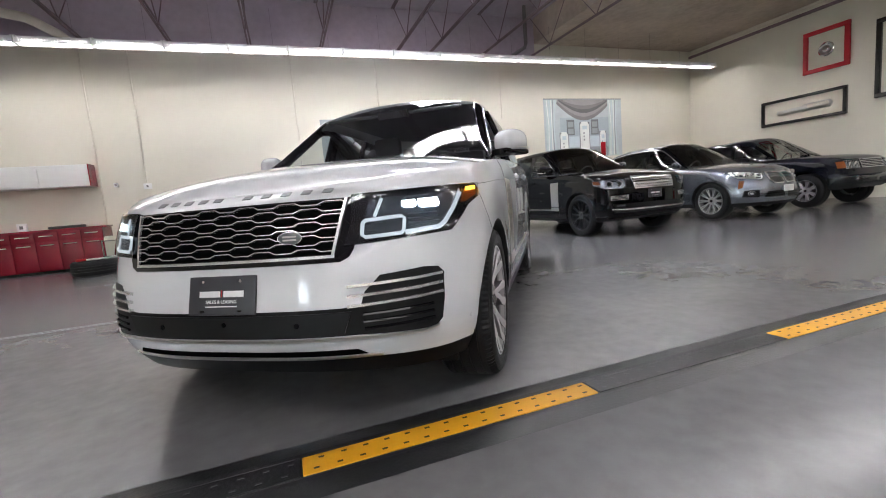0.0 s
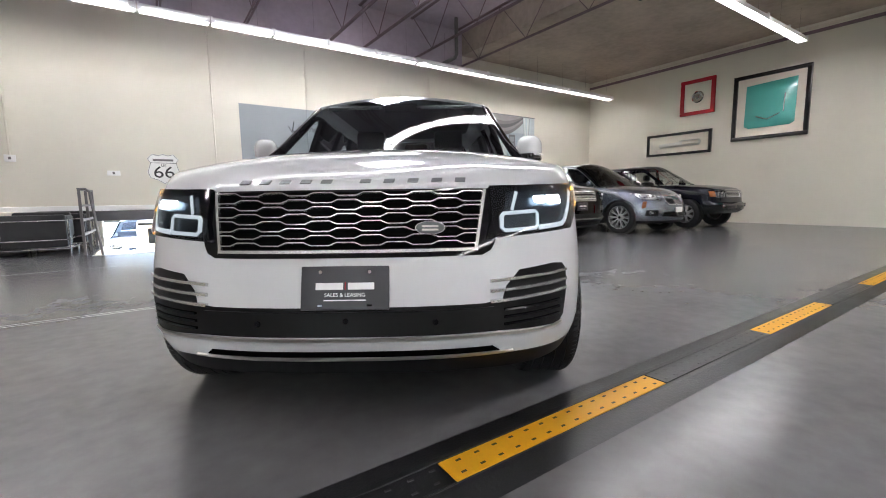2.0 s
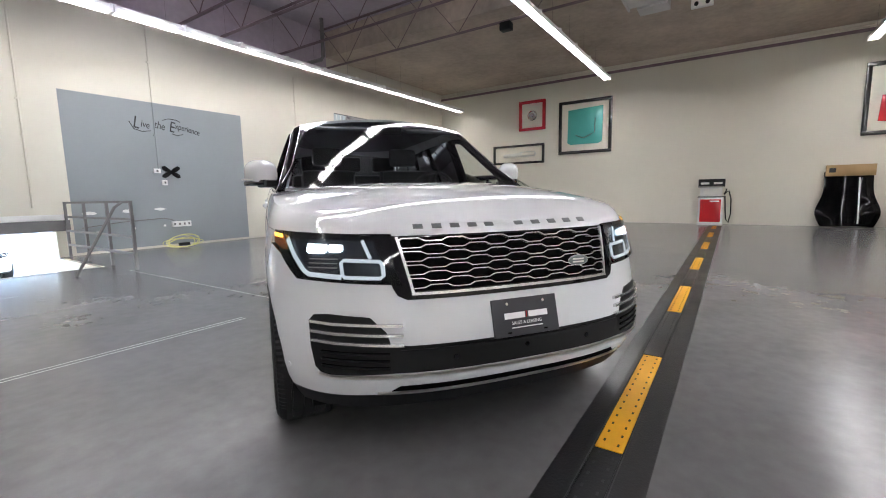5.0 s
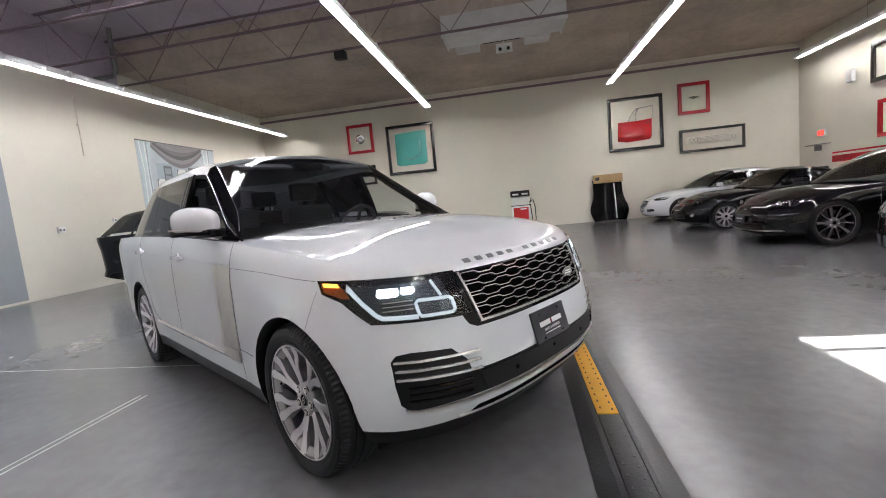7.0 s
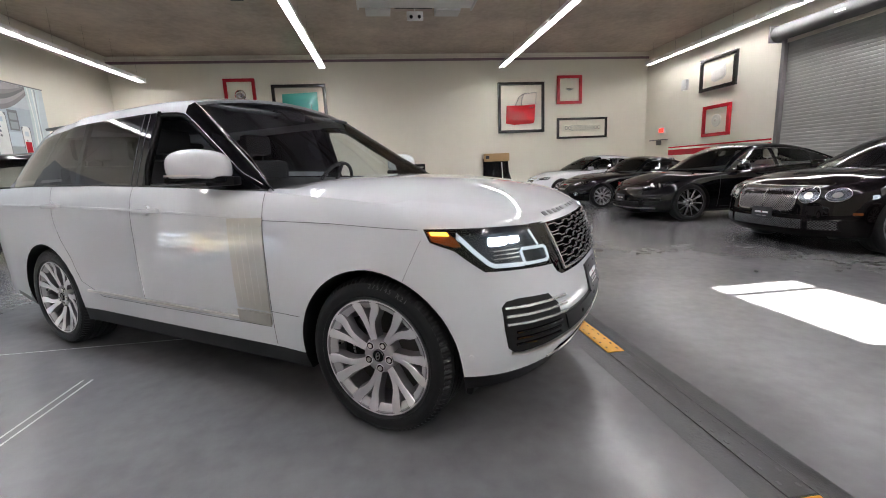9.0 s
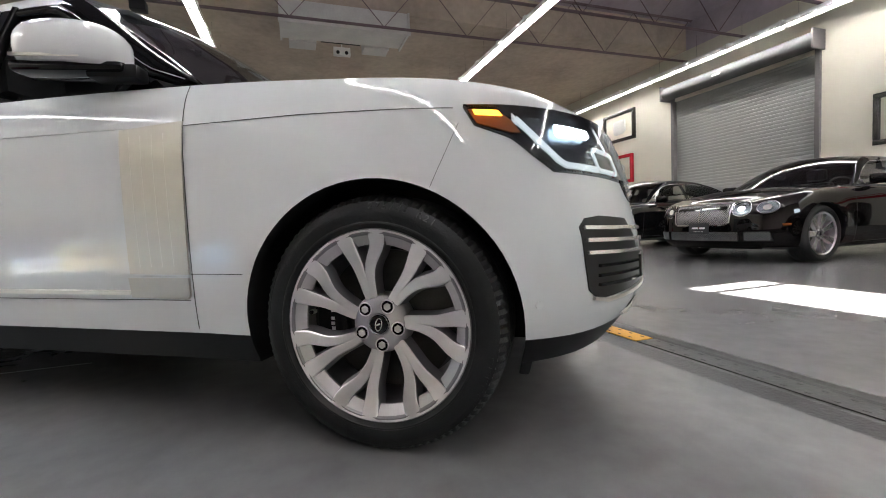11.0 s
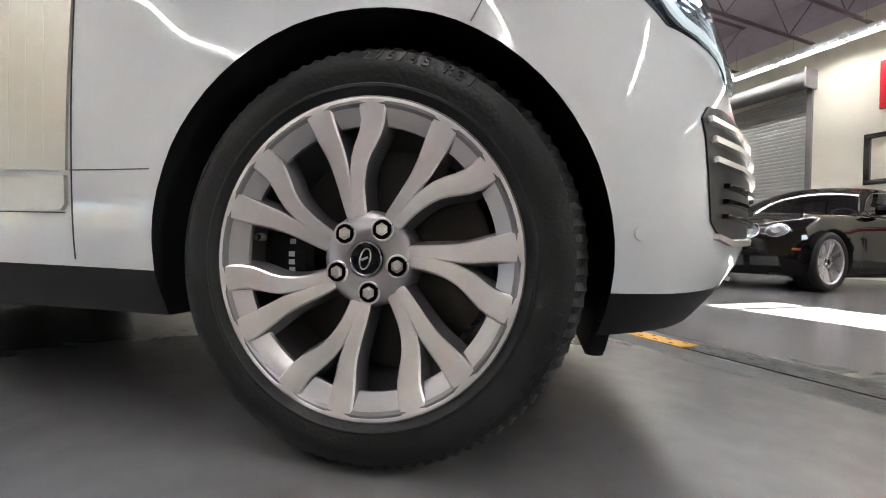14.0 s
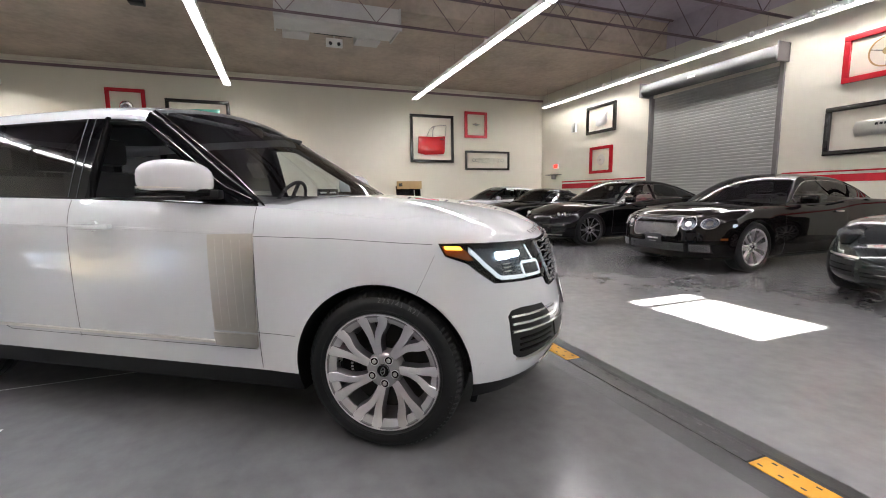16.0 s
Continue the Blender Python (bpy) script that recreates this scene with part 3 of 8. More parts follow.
def wheel(parent, at, side, r, rim_r, width, kind, mats, name="wheel"):
    """A wheel whose outer face looks to side (+1 left, -1 right): tyre, rim, spokes, hub cap, brake."""
    w = new(name)
    w.parent = parent
    w.matrix_local = pose(*at) @ pose(0, 0, 0, 0, 0, 0 if side > 0 else 180)
    h = width / 2
    hero = kind == "split"
    bm = bmesh.new()
    mid = (r + rim_r) / 2
    prof = [(rim_r - 0.012, -h * 0.8), (rim_r + 0.012, -h * 0.92), (mid, -h * 1.0), (r - 0.025, -h * 0.93), (r - 0.012, -h * 0.84), (r - 0.004, -h * 0.74)]
    for g in (-0.5, -0.17, 0.17, 0.5):
        prof += [(r, h * (g - 0.14)), (r, h * (g - 0.025)), (r - 0.008, h * (g - 0.02)), (r - 0.008, h * (g + 0.02)), (r, h * (g + 0.025))]
    prof += [(r, h * 0.66), (r - 0.004, h * 0.74), (r - 0.010, h * 0.84), (r - 0.020, h * 0.905), (r - 0.021, h * 0.92), (r - 0.024, h * 0.93), (mid + 0.012, h * 0.995), (mid, h * 1.01), (mid - 0.010, h * 1.003), (rim_r + 0.024, h * 0.975), (rim_r + 0.022, h * 0.985), (rim_r + 0.018, h * 0.985), (rim_r + 0.015, h * 0.955), (rim_r + 0.006, h * 0.92), (rim_r - 0.012, h * 0.8)]
    n = 180 if hero else 90
    add_lathe(bm, prof, n)
    # cross grooves of the tread at both shoulders
    for v in bm.verts:
        d = math.hypot(v.co.x, v.co.z)
        if h * 0.6 < abs(v.co.y) < h * 0.91 and d > r - 0.0205:
            k = int(round(math.atan2(v.co.z, v.co.x) / (2 * math.pi) * n)) % n
            if k % 2 == 0:
                q = 1 - 0.006 / d
                v.co.x, v.co.z = v.co.x * q, v.co.z * q
    ground = at[2] - (GROUND if hero else 0.0)
    for v in bm.verts:
        d = math.hypot(v.co.x, v.co.z)
        if v.co.z < 0 and d > rim_r + 0.01:
            v.co.z -= (ground - r) * (-v.co.z / d) * (d - rim_r) / (r - rim_r)
    bmesh.ops.recalc_face_normals(bm, faces=bm.faces[:])
    tyre = part("tyre", bm, M["rubber"], w, smooth=32)
    if hero:
        bent_text("275/45 R21", r - 0.033, math.radians(73), 0.028, h * 0.984, math.radians(27), tyre)
        for a0, a1, rr in ((-52, -28, r - 0.034), (150, 176, r - 0.034)):
            bm = bmesh.new()
            add_tube(bm, [(-rr * math.cos(math.radians(a)), h * 0.962, rr * math.sin(math.radians(a))) for a in range(a0, a1 + 1, 3)], 0.004, 6)
            part("sidewall_band", bm, M["rubber"], tyre, smooth=50)
        for k in range(6):
            th, rr = math.radians(-14 - 4.6 * k), r - 0.045
            bm = add_box(bmesh.new(), -0.009, 0.009, -0.0012, 0.0016, -0.015, 0.015, 0.001)
            bmesh.ops.transform(bm, matrix=Matrix.Translation((-rr * math.cos(th), h * 0.992, rr * math.sin(th))) @ Matrix.Rotation(th - math.pi / 2, 4, "Y"), verts=bm.verts[:])
            part("sidewall_mark", bm, M["rubber"], tyre)
    bm = bmesh.new()
    add_lathe(bm, [(rim_r - 0.004, h * 0.86), (rim_r + 0.006, h * 0.9), (rim_r + 0.004, h * 0.93), (rim_r - 0.008, h * 0.935), (rim_r - 0.02, h * 0.86), (rim_r - 0.028, h * 0.3), (rim_r - 0.05, -h * 0.6), (rim_r - 0.03, -h * 0.8)], 72)
    bmesh.ops.recalc_face_normals(bm, faces=bm.faces[:])
    part("rim_barrel", bm, mats[1], w, smooth=40)
    bm = bmesh.new()
    add_lathe(bm, [(rim_r - 0.012, h * 0.88), (rim_r - 0.003, h * 0.937), (rim_r + 0.002, h * 0.937), (rim_r + 0.002, h * 0.93)], 72)
    part("rim_lip", bm, mats[0], w, smooth=40)
    if hero:
        bm = bmesh.new()
        add_lathe(bm, [(rim_r - 0.004, h * 0.925), (rim_r - 0.014, h * 0.90), (rim_r - 0.040, h * 0.76), (rim_r - 0.040, h * 0.70), (rim_r - 0.026, h * 0.70)], 72)
        bmesh.ops.recalc_face_normals(bm, faces=bm.faces[:])
        part("rim_ledge", bm, M["ledge"], w, smooth=40)
    y1, y0 = h * 0.86, h * 0.66
    tau, deg = 2 * math.pi, math.radians
    R = rim_r - (0.002 if hero else 0.010)
    paths = []
    if kind == "split":
        # seven forked pairs; each pair leans to one side
        for ga, gb, gc in ((-15.2, -9.7, -10.9), (-4.2, 3.8, 11.0)):
            gm = (ga + gb) / 2 + (1.0 if ga < -10 else -1.0)
            paths.append((7, deg(180 - 97.8), 0.0, smooth_path([(0.074, deg(ga), 0.024, y0 + 0.001), (R * 0.48, deg(gm), 0.027, y0 + 0.010), (R * 0.67, deg(gb), 0.034, y0 + 0.020), (R * 0.85, deg(gc), 0.043, y1), (R * 1.0, deg(gc), 0.052, y1 + 0.013)], 13)))
    elif kind == "turbine":
        for wo, off in ((0.045, 0.0), (0.022, tau / 10)):
            paths.append((5, off, 0.0, smooth_path([(0.05, 0, 0.02, y0), (R, 0.08, wo, y1)], 5)))
    elif kind == "star":
        paths.append((7, 0.0, 0.0, smooth_path([(0.05, 0, 0.04, y0), (R, 0, 0.085, y1)], 5)))
    else:  # fine double spokes
        for sg in (-1, 1):
            paths.append((10, 0.0, 0.0, smooth_path([(0.05, 0.05 * sg, 0.016, y0), (R, 0.09 * sg, 0.02, y1)], 5)))
    for count, a0, _, path in paths:
        first = None
        for k in range(count):
            if first is None:
                first = o = part("spoke", spoke_mesh(path), [mats[0], mats[1]], w, smooth=30)
            else:
                o = first.copy()
                scene.collection.objects.link(o)
            o.matrix_local = Matrix.Rotation(-(a0 + tau * k / count), 4, "Y")
    bm = bmesh.new()
    add_lathe(bm, [(0.0, y0 + 0.004), (0.03, y0 + 0.004), (0.034, y0 + 0.009), (0.045, y0 + 0.010), (0.066, y0 + 0.009), (0.080, y0 + 0.001), (0.086, y0 - 0.012), (0.086, y0 - 0.06), (0.0, y0 - 0.06)], 48)
    bmesh.ops.remove_doubles(bm, verts=bm.verts[:], dist=1e-5)
    bmesh.ops.recalc_face_normals(bm, faces=bm.faces[:])
    part("hub", bm, M["hub_metal"] if hero else mats[0], w, smooth=40)
    bm = bmesh.new()
    add_lathe(bm, [(0.0, y0 + 0.013), (0.02, y0 + 0.0125), (0.026, y0 + 0.011), (0.030, y0 + 0.004)], 32)
    bmesh.ops.remove_doubles(bm, verts=bm.verts[:], dist=1e-5)
    cap = part("centre_cap", bm, M["gloss_black"], w, smooth=40)
    part("cap_ring", add_tube(bmesh.new(), [(0.0285 * math.cos(tau * q / 28), y0 + 0.0105, 0.0285 * math.sin(tau * q / 28)) for q in range(28)], 0.0022, 6, True), M["chrome"], w, smooth=60)
    if hero:
        part("emblem", add_tube(bmesh.new(), [(0.010 * math.cos(tau * q / 20 + 0.3) * 1.0, y0 + 0.0135, 0.018 * math.sin(tau * q / 20 + 0.0)) for q in range(20)], 0.0014, 6, True), M["satin"], cap, smooth=60)
        part("emblem", add_cyl(bmesh.new(), (-0.005, y0 + 0.0135, 0.003), (0.006, y0 + 0.0135, -0.002), 0.0022, 8), M["satin"], cap, smooth=60)
        a = deg(180 - 171)
        part("valve", add_cyl(bmesh.new(), (R * 0.80 * math.cos(a), y0 - 0.005, R * 0.80 * math.sin(a)), (R * 0.80 * math.cos(a), y0 + 0.012, R * 0.80 * math.sin(a)), 0.007, 12), M["satin"], w, smooth=50)
        part("valve_cap", add_cyl(bmesh.new(), (R * 0.80 * math.cos(a), y0 + 0.0115, R * 0.80 * math.sin(a)), (R * 0.80 * math.cos(a), y0 + 0.020, R * 0.80 * math.sin(a)), 0.0055, 12), M["gloss_black"], w, smooth=50)
    for k in range(5):
        a = tau * k / 5 + math.radians(47)
        cx, cz = 0.059 * math.cos(a), 0.059 * math.sin(a)
        if hero:
            # black disc painted as the shade inside the lug hole
            part("lug_shade", add_cyl(bmesh.new(), (cx, y0 - 0.01, cz), (cx, y0 + 0.0108, cz), 0.019, 20), M["recess_shade"], w)
            part("recess_ring", add_tube(bmesh.new(), [(cx + 0.019 * math.cos(tau * q / 20), y0 + 0.0102, cz + 0.019 * math.sin(tau * q / 20)) for q in range(20)], 0.0022, 6, True), mats[0], w, smooth=60)
        nut = bmesh.new()
        add_cyl(nut, (cx, y0 - 0.01, cz), (cx, y0 + 0.014, cz), 0.0112, 6)
        add_cyl(nut, (cx, y0 + 0.013, cz), (cx, y0 + 0.0165, cz), 0.010, 12, 0.006)
        bmesh.ops.remove_doubles(nut, verts=nut.verts[:], dist=1e-5)
        part("lug_nut", nut, M["satin"], w)
    bm = bmesh.new()
    add_lathe(bm, [(0.06, -0.01), (R * 0.78, -0.01), (R * 0.78, 0.012), (0.06, 0.012)], 48)
    bmesh.ops.recalc_face_normals(bm, faces=bm.faces[:])
    part("brake_disc", bm, M["brake"], w, smooth=40)
    bm = bmesh.new()
    arcs = [math.radians(-30 + i * 7) for i in range(10)]
    secs = [[bm.verts.new((rr * math.cos(a), y, rr * math.sin(a))) for rr, y in ((R * 0.5, -0.03), (R * 0.5, 0.040), (R * 0.55, 0.047), (R * 0.84, 0.047), (R * 0.9, 0.038), (R * 0.9, -0.03))] for a in arcs]
    for p, q in zip(secs, secs[1:]):
        for j in range(6):
            bm.faces.new((p[j], p[(j + 1) % 6], q[(j + 1) % 6], q[j]))
    bm.faces.new(secs[0][::-1])
    bm.faces.new(secs[-1])
    bmesh.ops.recalc_face_normals(bm, faces=bm.faces[:])
    caliper = part("brake_caliper", bm, M["black"], w)
    if hero:
        for a in (-9, -4, 1, 9, 14):
            c = (R * 0.66 * math.cos(math.radians(a)), R * 0.66 * math.sin(math.radians(a)))
            part("print_bar", box(c[0] - 0.006, c[0] + 0.006, 0.046, 0.0485, c[1] - 0.005, c[1] + 0.005), M["text"], caliper)
    return w


def seat(parent, x, y, z, hide=M["leather"]):
    bm = add_box(bmesh.new(), x - 0.27, x + 0.25, y - 0.26, y + 0.26, z - 0.25, z - 0.02, 0.05)
    add_box(bm, x - 0.42, x - 0.25, y - 0.25, y + 0.25, z - 0.05, z + 0.34, 0.06)
    part("seat", bm, hide, parent, smooth=45)
    bm = add_box(bmesh.new(), x - 0.43, x - 0.33, y - 0.14, y + 0.14, z + 0.38, z + 0.56, 0.045)
    add_cyl(bm, (x - 0.38, y - 0.06, z + 0.3), (x - 0.38, y - 0.06, z + 0.4), 0.008, 8)
    add_cyl(bm, (x - 0.38, y + 0.06, z + 0.3), (x - 0.38, y + 0.06, z + 0.4), 0.008, 8)
    part("headrest", bm, hide, parent, smooth=45)


def parked_cabin(ob, s, hide=M["leather"]):
    """Dash, seats and steering wheel of a parked car."""
    x0, x1 = s["screen"]
    zb = curve(s["belt"], x1)
    xm = x1 - 0.30
    part("dashboard", add_box(bmesh.new(), x1 + 0.10, x0 - 0.12, -s["w"] + 0.24, s["w"] - 0.24, zb - 0.14, zb + 0.005, 0.04), M["dash"], ob, smooth=45)
    for y in (0.37, -0.37):
        seat(ob, xm, y, zb - 0.20, hide)
    c = Vector((x1 + 0.02, 0.37, zb + 0.0))
    ax = pose(0, 0, 0, 0, -62, 0)
    part("steering_wheel", add_tube(bmesh.new(), [c + ax @ Vector((0.18 * math.cos(a * math.pi / 12), 0.18 * math.sin(a * math.pi / 12), 0)) for a in range(24)], 0.014, 6, True), M["leather"], ob, smooth=60)


def window_trim(ob, s, x0, x1, material):
    """Bright line round the side windows from x0 back to x1."""
    for sg in (1, -1):
        lo, hi = [], []
        for i in range(25):
            x = x0 + (x1 - x0) * i / 24
            zb = curve(s["belt"], x)
            zr = curve(s["arc"], x) if s.get("arc") else curve([(q[0], q[1]) for q in s["stations"]], x)
            yb = s["w"] - s.get("inset", 0.06) - curve(s.get("pinch", [(0, 0)]), x)
            h = max(zr - zb, 0.004)
            r = min(0.07, h * 0.45)
            ln = curve(s.get("lean", [(0, 0)]), x)
            lo.append((x, sg * (yb + 0.004), zb + 0.01))
            hi.append((x + ln * (h - r) / 0.48, sg * (yb - s["tumble"] * (h - r) - 0.03 * min(1, h / 0.4) + 0.004), zb + h - r))
        part("window_trim", add_tube(bmesh.new(), lo + hi[::-1], 0.0055, 6, True), material, ob, smooth=60)


def car(name, m, s, label, group=""):
    """A car from its sizes in s: body, glass, wheels and cabin. Returns the thing and the skins of its front and two sides."""
    ob = thing(name, m, label, "car", group)
    me = body_mesh(s)
    tree = tree_of(me)
    part("body", split_mesh(me, 0), s["paint"], ob, smooth=38)
    part("cladding", split_mesh(me, 1), s.get("clad_mat", M["black"]), ob, smooth=38)
    part("cabin_floor", split_mesh(me, 2), M["black"], ob)
    glassy = s["glass"]
    for key, fs in greenhouse(s).items():
        if key.startswith("none"):
            continue
        key = key.split("@")[0]
        if "window" in key or key == "windscreen":
            g = glassy.get(key, M["dark_glass"])
            if g is None:
                continue
            o = part(key, quads(fs), g, ob, smooth=60)
            o.visible_shadow = False
        else:
            mt = s["paint"] if key in ("roof", "body_pillar") else M["vinyl_roof"] if key == "soft_top" else M["pillar_black"] if key == "pillar" else M["gloss_black"]
            part(key, thick(quads(fs), 0.02), mt, ob, smooth=50)
    kind, rm, rs = s["rims"]
    for ax in (0.0, -s["wb"]):
        for sg in (1, -1):
            wheel(ob, (ax, sg * (s["hub_y"] - s["tw"] / 2), s.get("hub_z", s["r"])), sg, s["r"], s["rim_r"], s["tw"], kind, (rm, rs))
    bpy.data.meshes.remove(me)
    sk = dict(front=Skin(tree, (0, 0, 0), (0, 1, 0)), left=Skin(tree, (0, 0, 0), (-1, 0, 0)), right=Skin(tree, (0, 0, 0), (1, 0, 0)))
    return ob, sk, tree

HERO_AT = pose(0.532, 3.141, 0, 0, 0, -124.29)
HERO = dict(
    xf=0.80, xr=-4.02, w=0.945, lf=0.75, lr=0.5, pf=2.75, pr=2.8, r=0.370, hub_z=0.390, rim_r=0.270, arch=0.41, arch_z=0.39, wb=2.88, hub_y=0.945, tw=0.275,
    nose=[(0, -0.10), (0.1, -0.04), (0.22, 0.0), (0.38, 0.0), (0.55, -0.02), (0.66, -0.04), (0.92, -0.10), (0.97, -0.12), (1.0, -0.16)],
    tail=[(0, 0.08), (0.2, 0), (0.6, 0.02), (1, 0.12)],
    side=[(0, -0.035), (0.12, -0.015), (0.25, -0.006), (0.5, 0.0), (0.75, -0.002), (0.82, -0.006), (0.88, -0.014), (0.94, -0.027), (1.0, -0.05)],
    bottom=[(0.8, 0.30), (0.5, 0.27), (-0.4, 0.27), (-3, 0.27), (-4, 0.42)], clad=0.365,
    edge=[(0.66, 0.985), (0.55, 1.01), (0.4, 1.04), (0, 1.085), (-0.59, 1.135), (-1.55, 1.18), (-2.85, 1.21), (-4, 1.2)],
    crown=[(0.66, 0.0), (0.6, 0.022), (0.42, 0.056), (0, 0.08), (-0.35, 0.07), (-0.6, 0.05), (-1, 0.0), (-4, 0.0)],
    deck=(-0.55, -3.9), paint=M["p_white"],
    belt=[(-0.59, 1.145), (-1.55, 1.185), (-2.85, 1.215), (-4, 1.215)], tumble=0.30, inset=0.045, screen=(-0.59, -1.43), bow_screen=0.04,
    pinch=[(-4.0, 0.2), (-3.2, 0.04), (-2.6, 0.0), (-0.6, 0.03)], lean=[(-3.9, 0.35), (-3.0, 0.3), (-2.36, -0.04), (-1.5, 0.0), (0, 0)],
    roof_crown=[(-4, 0.04), (-1.4, 0.068), (-1.0, 0.06), (-0.6, 0.034)],
    arc=[(-0.59, 1.15), (-0.79, 1.283), (-0.99, 1.415), (-1.19, 1.545), (-1.355, 1.651), (-1.39, 1.669), (-1.44, 1.678), (-1.64, 1.691), (-1.76, 1.695), (-2.35, 1.69), (-3.02, 1.67), (-3.4, 1.648), (-3.62, 1.625), (-3.7, 1.61), (-3.96, 1.22)],
    stations=[(-0.59, 1.15, "door_window", "windscreen"), (-1.38, 1.665, "door_window", "roof"), (-1.64, 1.69, "door_pillar", "roof"), (-1.76, 1.695, "rear_door_window", "roof"),
              (-2.35, 1.69, "door_pillar", "roof"), (-2.40, 1.69, "quarter_window", "roof"), (-3.02, 1.67, "door_pillar", "roof"), (-3.06, 1.665, "side_window", "roof"),
              (-3.7, 1.62, "body_pillar", "rear_window"), (-3.96, 1.22, "body_pillar", "rear_window")],
    glass=dict(windscreen=M["screen"], door_window=None, rear_door_window=M["tint"], quarter_window=M["tint"], side_window=M["tint"], rear_window=M["tint"]),
    rims=("split", M["rim"], M["rim_side"]),
)
M["panel_groove"] = mat("satin_groove", (0.60, 0.58, 0.54), 0.36, 1.0, var=0.03)
M["seam"] = mat("panel_gap", (0.035, 0.035, 0.036), 0.8, var=0)


def mirror_u(pts):
    return [(-u, v) for u, v in pts][::-1]


def lamp_skins(tree):
    q = math.sqrt(0.5)
    return ((Skin(tree, (0, 0, 0), (q, q, 0)), 1), (Skin(tree, (0, 0, 0), (-q, q, 0)), -1))


def flip(pts, sg):
    return pts if sg > 0 else mirror_u(pts)


def wave_bar(sk, bm, z, ph, half, amp, period, w, off, clip):
    """One bent bar of a honeycomb grille; clip(z) is the half width at that height."""
    knots = []
    n0 = -int(half / period) - 2
    for n in range(n0, -n0 + 1):
        c = n * period + ph * period / 2
        knots += [(c - period * 0.18, z + amp), (c + period * 0.18, z + amp), (c + period * 0.32, z - amp), (c + period * 0.68, z - amp)]
    lim = clip(z)
    out = []
    for (a, p), (b, q) in zip(knots, knots[1:]):
        if b < -lim or a > lim:
            continue
        if a < -lim:
            p, a = p + (q - p) * (-lim - a) / (b - a), -lim
        if b > lim:
            q, b = p + (q - p) * (lim - a) / (b - a), lim
        if not out:
            out.append((a, p))
        out.append((b, q))
    sk.bar(bm, out, w, off, back=0.0, step=0.09)


